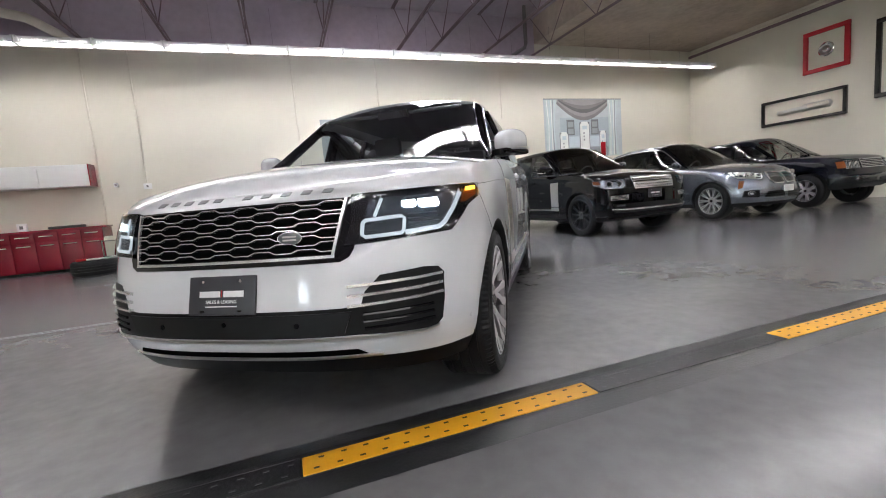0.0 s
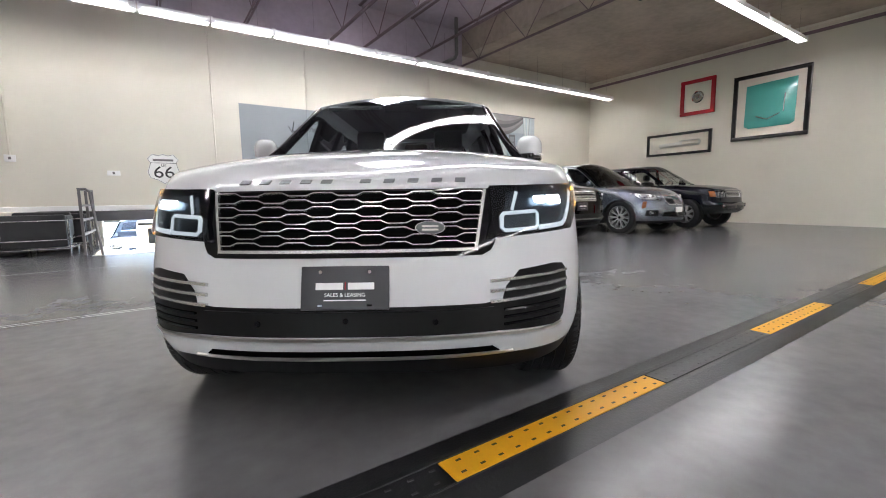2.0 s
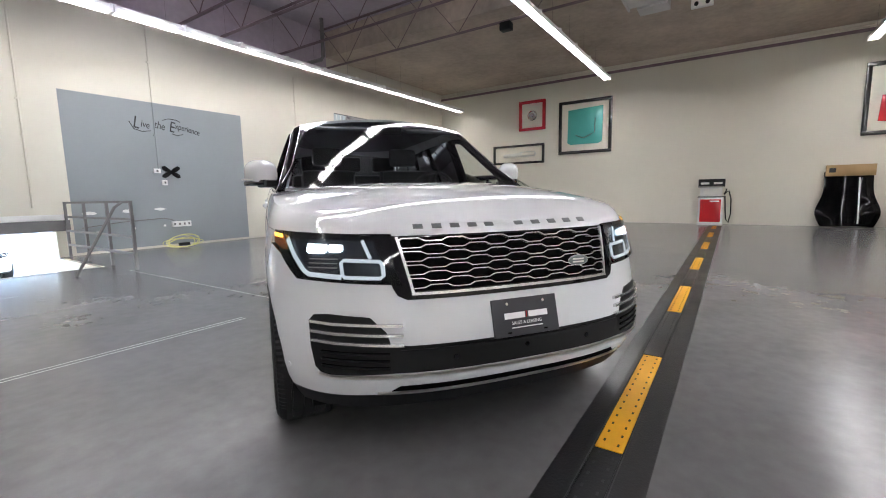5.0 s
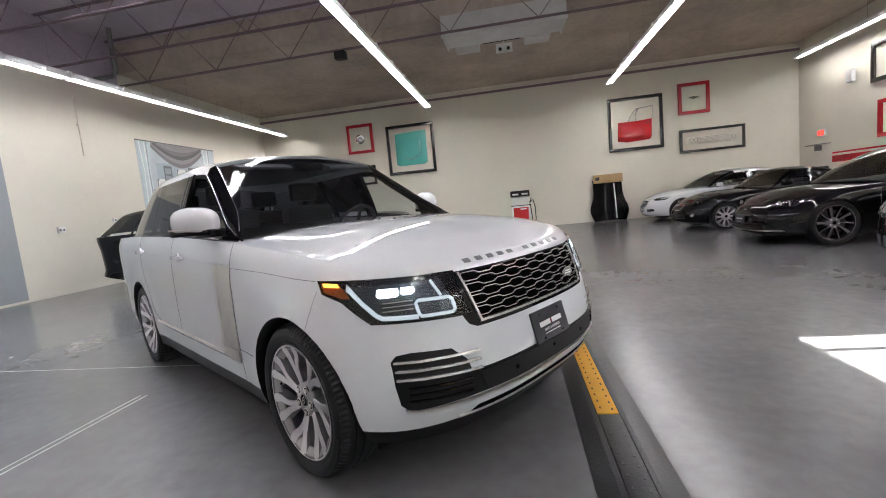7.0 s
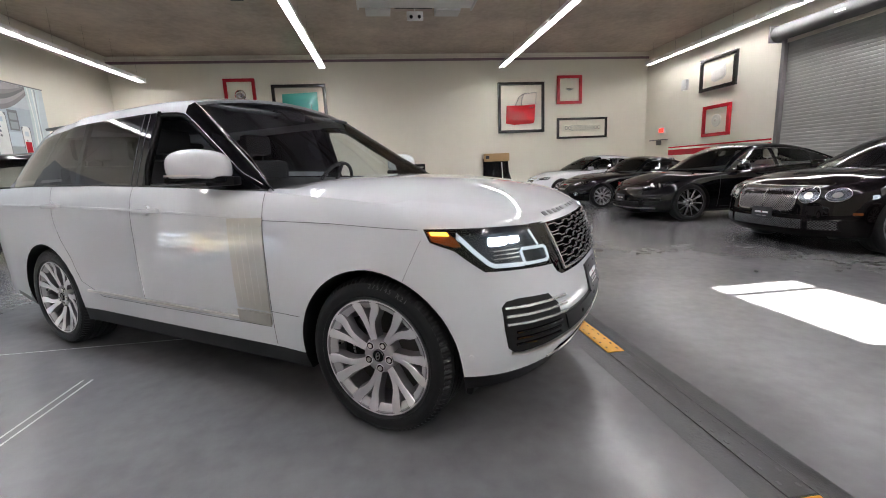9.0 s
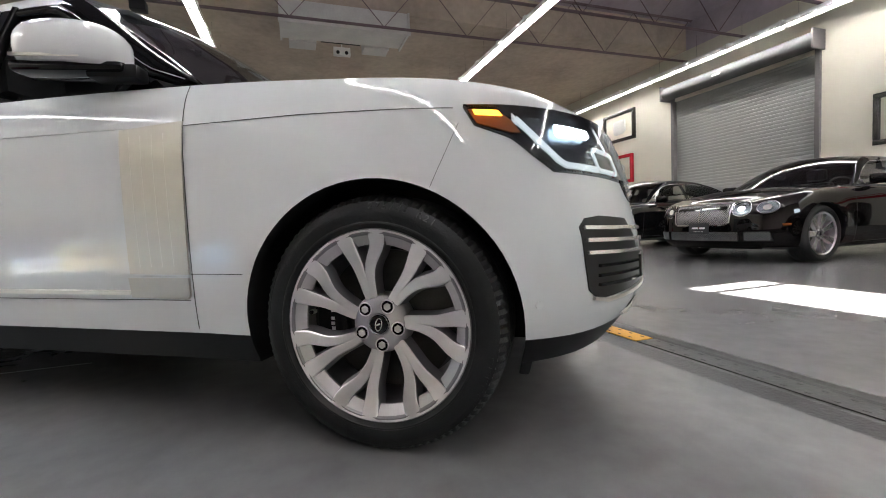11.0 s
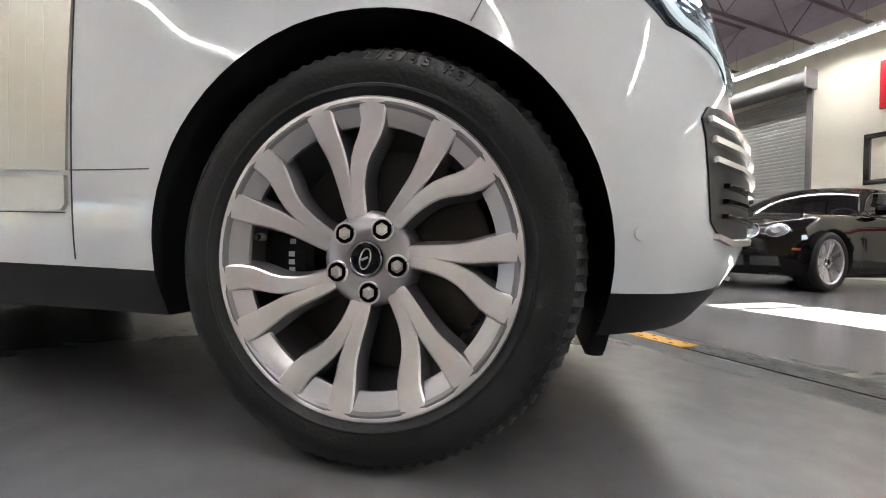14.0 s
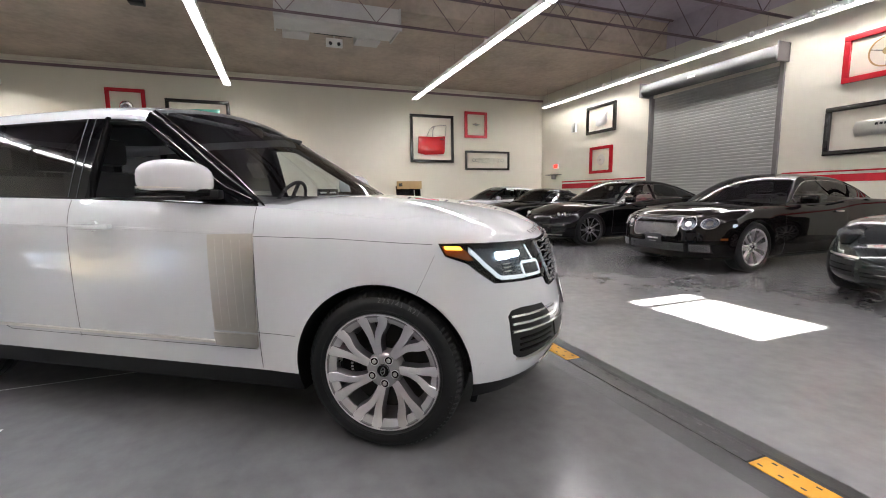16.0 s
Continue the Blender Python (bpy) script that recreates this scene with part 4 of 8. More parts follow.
def suv_face(ob, sk, tree, lit=True, bright=M["satin"]):
    """Front trim of the large SUV."""
    f = sk["front"]
    part("grille_surround", f.patch([(-0.55, 0.952), (-0.512, 0.765), (-0.497, 0.738), (-0.465, 0.722), (0.465, 0.722), (0.497, 0.738), (0.512, 0.765), (0.55, 0.952)], 0.004), M["gloss_black"], ob, smooth=40)
    # near-black sheet paints the shade behind the grille bars
    part("grille_back", f.patch([(-0.47, 0.945), (-0.435, 0.752), (0.435, 0.752), (0.47, 0.945)], 0.0055), M["recess_shade"], ob)
    for i, line in enumerate(([(-0.478, 0.947), (-0.44, 0.742)], [(-0.447, 0.742), (0.447, 0.742)], [(0.44, 0.742), (0.478, 0.947)])):
        part("grille_frame", f.bar(bmesh.new(), line, 0.014, 0.014), M["grille_silver"], ob, smooth=30)
    clip = lambda z: 0.438 + (z - 0.742) * 0.175
    n, z0, p = 8, 0.767, 0.0238
    for k in range(n):
        bm = bmesh.new()
        wave_bar(f, bm, z0 + p * k, k % 2, 0.47, p * 0.22, 0.172, 0.0042, 0.017, clip)
        part("grille_bar", bm, M["grille_silver"], ob, smooth=30)
    bm = bmesh.new()
    c = f.at(0.285, 0.815, 0.02)
    g = bmesh.ops.create_uvsphere(bm, u_segments=20, v_segments=10, radius=1.0)
    bmesh.ops.transform(bm, matrix=Matrix.Translation(c) @ Matrix.Diagonal((0.006, 0.05, 0.022, 1)), verts=g["verts"])
    badge = part("badge", bm, M["badge_metal"], ob, "oval badge", smooth=60)
    part("badge_rim", add_tube(bmesh.new(), [c + Vector((0.003, 0.05 * math.cos(a * math.pi / 14), 0.022 * math.sin(a * math.pi / 14))) for a in range(28)], 0.0022, 6, True), M["chrome"], badge, smooth=60)
    for dz in (0.006, -0.006):
        part("badge_print", add_box(bmesh.new(), c.x + 0.003, c.x + 0.0065, c.y - 0.028, c.y + 0.028, c.z + dz - 0.003, c.z + dz + 0.003), M["satin"], badge)
    # raised marks along the bonnet edge, in place of the maker's name
    for i, y in enumerate([-0.385, -0.31, -0.235, -0.16, -0.085, 0.055, 0.14, 0.225, 0.31, 0.395]):
        z = 0.985
        part("bonnet_mark", f.patch([(y - 0.021, z - 0.008), (y + 0.017, z - 0.008), (y + 0.02, z + 0.007), (y - 0.018, z + 0.007)], 0.003, step=0.02), M["badge_metal"], ob)
    # lower bumper
    lower = [(0.0, 0.558), (0.47, 0.558), (0.535, 0.567), (0.548, 0.61), (0.60, 0.664), (0.74, 0.674), (0.785, 0.668), (0.803, 0.645), (0.802, 0.55), (0.790, 0.470), (0.772, 0.449), (0.74, 0.443), (0.52, 0.456), (0.0, 0.456)]
    part("bumper_intake", f.patch(lower[1:-1] + mirror_u(lower[1:-1]), 0.003), M["black"], ob, smooth=40)
    part("bumper_band", f.patch([(-0.50, 0.545), (-0.47, 0.468), (0.47, 0.468), (0.50, 0.545)], 0.010), M["black"], ob, smooth=40)
    for sg in (1, -1):
        for z1, z2 in ((0.640, 0.632), (0.606, 0.598), (0.572, 0.562)):
            part("intake_blade", f.bar(bmesh.new(), [(sg * 0.795, z1 + 0.002), (sg * 0.72, z1 - 0.002), (sg * 0.62, (z1 + z2) / 2), (sg * 0.49, z2)], 0.014, 0.014), M["grille_silver"], ob, smooth=30)
        for z in (0.535, 0.508, 0.482):
            part("intake_slat", f.bar(bmesh.new(), [(sg * 0.765, z), (sg * 0.54, z - 0.004)], 0.010, 0.012), M["gloss_black"], ob)
        part("parking_sensor", add_cyl(bmesh.new(), f.at(sg * 0.30, 0.505, 0.008), f.at(sg * 0.30, 0.505, 0.0125), 0.01, 12), M["gloss_black"], ob)
    part("bumper_strip", f.bar(bmesh.new(), [(-0.778, 0.446), (-0.735, 0.436), (-0.52, 0.447), (0.52, 0.447), (0.735, 0.436), (0.778, 0.446)], 0.012, 0.010), bright, ob, smooth=30)
    # near-black patch on the surface paints the shade of an open slot
    part("slot_shade", f.patch([(-0.50, 0.398), (-0.53, 0.374), (0.53, 0.374), (0.50, 0.398)], 0.003), M["recess_shade"], ob)
    part("lip_strip", f.bar(bmesh.new(), [(-0.58, 0.366), (0.58, 0.366)], 0.010, 0.008), bright, ob, smooth=30)
    part("front_camera", add_cyl(bmesh.new(), f.at(0, 0.515, 0.006), f.at(0, 0.515, 0.013), 0.009, 12), M["gloss_black"], ob)
    # headlamps
    for s2, sg in lamp_skins(tree):
        lens = flip([(-0.448, 0.972), (-0.35, 0.970), (-0.12, 0.962), (0.10, 0.955), (0.128, 0.845), (0.162, 0.775), (-0.09, 0.788), (-0.235, 0.795), (-0.30, 0.845), (-0.345, 0.885), (-0.43, 0.920)], sg)
        lamp = part("headlamp", s2.patch(lens, 0.002), M["gloss_black"], ob, smooth=40)
        part("lamp_mask", s2.patch(flip([(-0.315, 0.945), (0.045, 0.938), (0.075, 0.87), (0.105, 0.80), (-0.06, 0.808), (-0.20, 0.815), (-0.26, 0.88)], sg), 0.0035), M["lamp_chrome"], lamp, smooth=40)
        L, core = (M["led"], M["led_core"]) if lit else (M["chrome"], M["chrome"])
        part("light_guide", s2.bar(bmesh.new(), flip([(-0.325, 0.940), (-0.268, 0.878), (-0.216, 0.829), (-0.190, 0.815), (-0.05, 0.807)], sg), 0.022, 0.007), L, lamp, smooth=40)
        part("light_guide", s2.bar(bmesh.new(), flip([(-0.036, 0.806), (0.088, 0.802), (0.098, 0.812), (0.088, 0.852), (0.076, 0.862), (-0.048, 0.868), (-0.058, 0.858), (-0.046, 0.815)], sg), 0.016, 0.007, closed=True, step=0.02), L, lamp, smooth=40)
        part("light_guide", s2.bar(bmesh.new(), flip([(0.005, 0.938), (0.045, 0.872)], sg), 0.014, 0.006), L, lamp, smooth=40)
        for u0, u1, v0, v1 in ((-0.205, -0.125, 0.892, 0.926), (-0.112, -0.062, 0.896, 0.924)):
            pr = part("projector", s2.patch(flip([(u0, v1), (u1, v1 - 0.002), (u1 + 0.004, v0 + 0.008), (u1 - 0.008, v0), (u0 + 0.006, v0), (u0 - 0.004, v0 + 0.01)], sg), 0.008, step=0.03), core, lamp, smooth=40)
        part("lamp_brow", s2.bar(bmesh.new(), flip([(-0.30, 0.952), (0.03, 0.945)], sg), 0.012, 0.009), M["gloss_black"], lamp, smooth=40)
        for i in range(3):
            part("reflector_rib", s2.bar(bmesh.new(), flip([(-0.19, 0.872 - i * 0.016), (-0.07, 0.872 - i * 0.016)], sg), 0.006, 0.006), M["chrome"], lamp)
        part("side_marker", s2.patch(flip([(-0.438, 0.964), (-0.365, 0.960), (-0.335, 0.930), (-0.318, 0.900), (-0.345, 0.900), (-0.425, 0.926)], sg), 0.006), M["amber"], lamp, "amber side marker lens", smooth=40)
        part("turn_signal", s2.patch(flip([(-0.428, 0.962), (-0.368, 0.959), (-0.358, 0.944), (-0.424, 0.948)], sg), 0.009, step=0.02), M["amber_on"] if lit else M["amber"], lamp, "lit amber turn signal")
        part("lamp_cover", s2.patch(lens, 0.016, step=0.06), M["lens"], lamp, "clear lens", smooth=40).visible_shadow = False


def suv_sides(ob, sk, bright=M["satin"]):
    """Side panels, trims, gaps, handles and mirrors of the large SUV."""
    for key, sg in (("right", 1), ("left", -1)):
        k = sk[key]
        part("side_panel", k.patch(flip([(-0.852, 1.010), (-0.604, 1.016), (-0.612, 0.544), (-0.846, 0.548)], sg), 0.005), M["side_silver"], ob, "ribbed satin silver panel", smooth=40)
        for x in (-0.81, -0.765, -0.72, -0.675):
            part("panel_rib", k.bar(bmesh.new(), [(x * sg, 0.985), ((x + 0.01) * sg, 0.57)], 0.003, 0.0053), M["panel_groove"], ob, smooth=40)
        part("panel_foot", k.patch(flip([(-0.852, 0.536), (-0.612, 0.534), (-0.612, 0.478), (-0.622, 0.466), (-0.845, 0.472)], sg), 0.008), M["side_silver"], ob, smooth=40)
        part("door_crease", k.bar(bmesh.new(), [(u * sg, v) for u, v in ((-0.62, 1.012), (-1.6, 1.047), (-2.75, 1.077), (-3.5, 1.082))], 0.016, 0.0028), ob_paint(ob), ob, smooth=60)
        part("door_trim", k.bar(bmesh.new(), [(-0.85 * sg, 0.487), (-2.36 * sg, 0.498)], 0.018, 0.010), bright, ob, smooth=40)
        for seam in ([(-0.602, 0.37), (-0.606, 1.135)], [(-0.602, 1.003), (-0.2, 0.995), (0.24, 0.972)], [(-1.70, 0.46), (-1.71, 1.18)], [(-0.62, 0.462), (-2.2, 0.47), (-2.42, 0.56)], [(-0.608, 0.545), (-0.41, 0.543)],
                     [(-2.42, 0.56), (-2.50, 0.72), (-2.60, 0.84), (-2.66, 0.95), (-2.70, 1.2)]):
            part("panel_gap", k.bar(bmesh.new(), [(u * sg, v) for u, v in seam], 0.0028, 0.0014, back=0.003, step=0.02), M["seam"], ob)
        part("panel_gap", k.bar(bmesh.new(), [(u * sg, v) for u, v in ((0.18, 0.765), (0.215, 0.84), (0.255, 0.93))], 0.0016, 0.0012, back=0.003, step=0.02), M["seam"], ob)
        for x, z in ((-1.535, 1.043), (-2.66, 1.073)):
            bm = bmesh.new()
            c = k.at(x * sg, z, 0.012)
            add_box(bm, -0.12, 0.12, -0.014, 0.014, -0.014, 0.014, 0.01)
            bmesh.ops.transform(bm, matrix=Matrix.Translation(c) @ pose(0, 0, 0, 0, -1.5 if sg > 0 else -1.5), verts=bm.verts[:])
            add_cyl(bm, (c.x, c.y, c.z + 0.005), k.at(x * sg, z + 0.005, -0.01), 0.03, 14)
            part("door_handle", bm, ob_paint(ob), ob, smooth=50)
        part("parking_sensor", add_cyl(bmesh.new(), k.at(0.447 * sg, 0.444, -0.004), k.at(0.447 * sg, 0.444, 0.003), 0.011, 14), ob_paint(ob), ob)
        # mirror, partly folded back
        y = -1.0 if sg > 0 else 1.0
        mir = new("wing_mirror")
        mir.parent = ob
        mir.matrix_local = pose(-0.985, y * 0.965, 1.275, 0, 0, 24 if sg > 0 else -24)
        bm = bmesh.new()
        bmesh.ops.create_uvsphere(bm, u_segments=28, v_segments=18, radius=1.0)
        for v in bm.verts:
            q = [math.copysign(abs(c) ** 0.72, c) for c in v.co]
            v.co = (q[0] * 0.162, q[1] * 0.078, max(q[2] * 0.088, -0.056) - 0.08 * max(0.0, q[0] * 0.162))
        part("shell", bm, ob_paint(ob), mir, smooth=60)
        part("lower_shell", add_box(bmesh.new(), -0.155, 0.165, -0.06, 0.06, -0.085, -0.05, 0.015), M["gloss_black"], mir, smooth=40)
        part("signal_strip", add_box(bmesh.new(), -0.14, 0.05, y * 0.066, y * 0.074, -0.046, -0.036), M["satin"], mir)
        part("arm", add_box(bmesh.new(), 0.05, 0.20, -0.05, 0.03, -0.10, -0.055, 0.012), M["black"], mir, smooth=40)


PAINTS = {}


def ob_paint(ob):
    return PAINTS[ob.name]


def suv_cabin(ob):
    """Dash, wheel and seats seen through the glass."""
    bm = add_box(bmesh.new(), -1.15, -0.62, -0.74, 0.74, 1.0, 1.155, 0.05)
    part("dashboard", bm, M["dash"], ob, smooth=45)
    part("dash_screen", add_box(bmesh.new(), -1.17, -1.155, -0.16, 0.16, 1.03, 1.14), M["gloss_black"], ob)
    c = Vector((-1.26, 0.38, 1.13))
    bm = bmesh.new()
    ax = pose(0, 0, 0, 0, -62, 0)
    add_tube(bm, [c + ax @ Vector((0.185 * math.cos(a * math.pi / 16), 0.185 * math.sin(a * math.pi / 16), 0)) for a in range(32)], 0.014, 8, True)
    for a in (0.1, math.pi - 0.1, 1.5 * math.pi):
        add_tube(bm, [c, c + ax @ Vector((0.18 * math.sin(a) * -1, 0.18 * math.cos(a), 0))], 0.015, 6)
    part("steering_wheel", bm, M["leather"], ob, smooth=60)
    for y in (0.38, -0.38):
        seat(ob, -1.75, y, 1.02)
    for y in (0.42, 0.0, -0.42):
        seat(ob, -2.75, y, 1.02)
    part("headliner", add_box(bmesh.new(), -3.4, -1.40, -0.60, 0.60, 1.655, 1.675, 0.008), M["dash"], ob)
    for y in (0.36, -0.36):
        bm = add_box(bmesh.new(), -0.10, 0.10, -0.20, 0.20, -0.012, 0.012, 0.01)
        bmesh.ops.transform(bm, matrix=pose(-1.33, y, 1.645, 0, 14, 0), verts=bm.verts[:])
        part("sun_visor", bm, M["dash"], ob, smooth=45)
    bm = add_box(bmesh.new(), -1.33, -1.28, -0.13, 0.13, 1.60, 1.67, 0.015)
    part("rear_view_mirror", bm, M["black"], ob, smooth=45)


suv, skin, hero_tree = car("luxury_suv", HERO_AT, HERO, "large glossy white luxury SUV with lit headlamps and silver split-spoke wheels")
PAINTS[suv.name] = HERO["paint"]
suv_face(suv, skin, hero_tree)
suv_sides(suv, skin)


def open_window_frame(ob, s):
    """Black frame, seals and thin bright lines round the lowered front windows, and the dark line along the belt."""
    def side(x, j, out, down=0.0):
        p = cabin_section(s, x, curve(s["arc"], x))[j]
        return Vector((p.x, p.y + out, p.z - down))

    xs = [-0.66 - 0.72 * i / 14 for i in range(15)]
    top = [-1.38 - 0.26 * i / 4 for i in range(5)]
    for sg in (1, -1):
        to = lambda pts: [(p.x, p.y * sg, p.z) for p in pts]
        part("door_frame", add_tube(bmesh.new(), to([side(x, 4, -0.012, 0.022) for x in xs + top[1:]]), 0.024, 8), M["pillar_black"], ob, smooth=60)
        part("door_frame", add_tube(bmesh.new(), to([side(-1.625, j, -0.012) for j in range(5)]), 0.022, 8), M["pillar_black"], ob, smooth=60)
        part("mirror_triangle", quads([[Vector((p[0], p[1], p[2])) for p in to([side(-0.62, 0, -0.004), side(-0.96, 0, -0.004), side(-0.96, 4, -0.006), side(-0.80, 4, -0.004)])]]), M["gloss_black"], ob)
        part("pillar_line", add_tube(bmesh.new(), to([side(x, 4, 0.003) for x in xs]), 0.0028, 6), M["chrome"], ob, "thin bright line", smooth=60)
        part("pillar_line", add_tube(bmesh.new(), to([side(x, 6, 0.002) for x in xs]), 0.0028, 6), M["chrome"], ob, "thin bright line", smooth=60)
        part("belt_seal", add_tube(bmesh.new(), to([side(-0.62 - 2.9 * i / 30, 0, 0.003, 0.002) for i in range(31)]), 0.007, 6), M["gloss_black"], ob, smooth=60)
        for x in (-1.70, -1.755):
            part("pillar_line", add_tube(bmesh.new(), to([side(x, j, 0.002) for j in range(5)]), 0.002, 6), M["badge_metal"], ob, "thin dull metal line", smooth=60)


open_window_frame(suv, HERO)
suv_cabin(suv)
for key, sg in (("right", 1), ("left", -1)):
    part("tail_lamp", skin[key].patch(flip([(-3.80, 1.10), (-3.955, 1.10), (-3.955, 0.90), (-3.86, 0.90)], sg), 0.008), M["red"], suv, "red tail lamp lens", smooth=40)
for sg in (1, -1):
    bm = bmesh.new()
    add_box(bm, 0.405, 0.44, sg * 0.55, sg * 0.80, 0.225, 0.34, 0.012)
    for v in bm.verts:
        v.co.x += (v.co.z - 0.34) * 0.25
    part("air_deflector", bm, M["black"], suv, smooth=40)


def dealer_plate(ob, at, tilt, w=0.295, h=0.147, words=True):
    """Dark dealer plate on the nose of a car, with its screws and print."""
    pl = new("number_plate")
    pl.parent = ob
    pl.matrix_local = pose(*at) @ pose(0, 0, 0, 90, 0, 90) @ pose(0, 0, 0, tilt, 0, 0)
    part("plate_board", add_box(bmesh.new(), -w / 2, w / 2, -h / 2, h / 2, -0.008, 0.004, 0.003), M["plate"], pl, "dark dealer plate", smooth=30)
    for x in (-w * 0.28, w * 0.28):
        part("screw", add_cyl(bmesh.new(), (x, h * 0.36, 0.002), (x, h * 0.36, 0.007), 0.006, 10), M["chrome"], pl)
        part("slot", add_box(bmesh.new(), x - 0.008, x + 0.008, -h * 0.42, -h * 0.38, 0.002, 0.0055), M["gloss_black"], pl)
    s = w / 0.295
    for x0, x1 in ((-0.098, -0.006), (0.010, 0.098)):
        part("name_bar", add_box(bmesh.new(), x0 * s, x1 * s, -0.006 * s, 0.017 * s, 0.003, 0.0055), M["text"], pl)
    part("red_bar", add_box(bmesh.new(), 0.0, 0.002 * s, -0.006 * s, 0.020 * s, 0.003, 0.0055), M["red"], pl)
    if words:
        lettering("SALES & LEASING", 0.018, M["text"], pose(0, -0.024, 0.0045), pl, "print", 0.0005)
    part("print_bar", add_box(bmesh.new(), -0.07 * s, 0.07 * s, -0.0435 * s, -0.0395 * s, 0.003, 0.005), M["text"], pl)
    return pl


dealer_plate(suv, (0.797, 0.0, 0.626), -14.5)


# ---- parked cars ----
CLEAR = dict(windscreen=M["parked"], door_window=M["parked"], rear_door_window=M["parked"], quarter_window=M["tint"], side_window=M["tint"], rear_window=M["tint"])

OPEN_VIEW = dict(CLEAR, quarter_window=M["parked"], side_window=M["parked"], rear_window=M["parked"])


def spec(**k):
    s = dict(HERO)
    s.update(k)
    return s


def low_car(**k):
    """Sizes of a low car; k changes them."""
    s = dict(
        xf=0.86, xr=-3.85, w=0.94, lf=0.8, lr=0.7, pf=2.3, pr=2.4, r=0.345, rim_r=0.25, arch=0.372, wb=2.85, hub_y=0.935, tw=0.245,
        nose=[(0, -0.12), (0.15, -0.02), (0.35, 0.0), (0.6, -0.02), (0.85, -0.10), (0.95, -0.17), (1.0, -0.25)],
        tail=[(0, 0.12), (0.25, 0.0), (0.7, 0.02), (1, 0.1)],
        side=[(0, -0.07), (0.15, -0.02), (0.45, 0.0), (0.7, -0.005), (0.9, -0.025), (0.96, -0.045), (1.0, -0.085)],
        bottom=[(0.8, 0.19), (0, 0.17), (-3, 0.17), (-3.8, 0.3)], clad=0.20,
        edge=[(0.62, 0.66), (0.4, 0.72), (0, 0.80), (-0.7, 0.87), (-1.5, 0.90), (-2.6, 0.94), (-3.8, 0.93)],
        crown=[(0.62, 0.0), (0.45, 0.03), (0, 0.075), (-0.6, 0.06), (-1.0, 0.03), (-3, 0.04), (-3.8, 0.02)],
        deck=(-0.75, -2.9), paint=M["p_black"],
        belt=[(-0.7, 0.88), (-2.6, 0.945), (-3.5, 0.95)], tumble=0.55, inset=0.09, screen=(-0.72, -1.5), bow_screen=0.30,
        pinch=[(-3.6, 0.28), (-2.6, 0.08), (-1.8, 0.0)],
        roof_crown=[(-3.5, 0.03), (-1.5, 0.06), (-0.7, 0.04)],
        arc=[(-3.45, 0.95), (-3.1, 1.11), (-2.7, 1.24), (-2.2, 1.33), (-1.8, 1.345), (-1.5, 1.33), (-1.2, 1.21), (-0.72, 0.89)],
        stations=[(-0.72, 0, "door_window", "windscreen"), (-1.5, 0, "door_window", "roof"), (-1.85, 0, "door_pillar", "roof"), (-1.93, 0, "rear_door_window", "roof"), (-2.65, 0, "body_pillar", "rear_window"), (-3.45, 0, "body_pillar", "rear_window")],
        glass=CLEAR, rims=("double", M["rim"], M["rim_side"]),
    )
    s.update(k)
    return s


def lattice(f, bm, u0, u1, v0, v1, pitch, wire=0.006):
    """Crossing wires over a rectangle of a car's nose, cut at its edges."""
    h = v1 - v0
    for i in range(int((u1 - u0 + 2 * h) / pitch) + 1):
        for sgn in (1, -1):
            a = u0 - h + i * pitch if sgn > 0 else u0 + i * pitch
            ts = sorted(((u0 - a) / (sgn * h), (u1 - a) / (sgn * h)))
            t0, t1 = max(0.0, ts[0]), min(1.0, ts[1])
            if t1 - t0 > 0.08:
                f.bar(bm, [(a + sgn * h * t0, v0 + h * t0), (a + sgn * h * t1, v0 + h * t1)], wire, 0.008, step=0.1)
    return bm


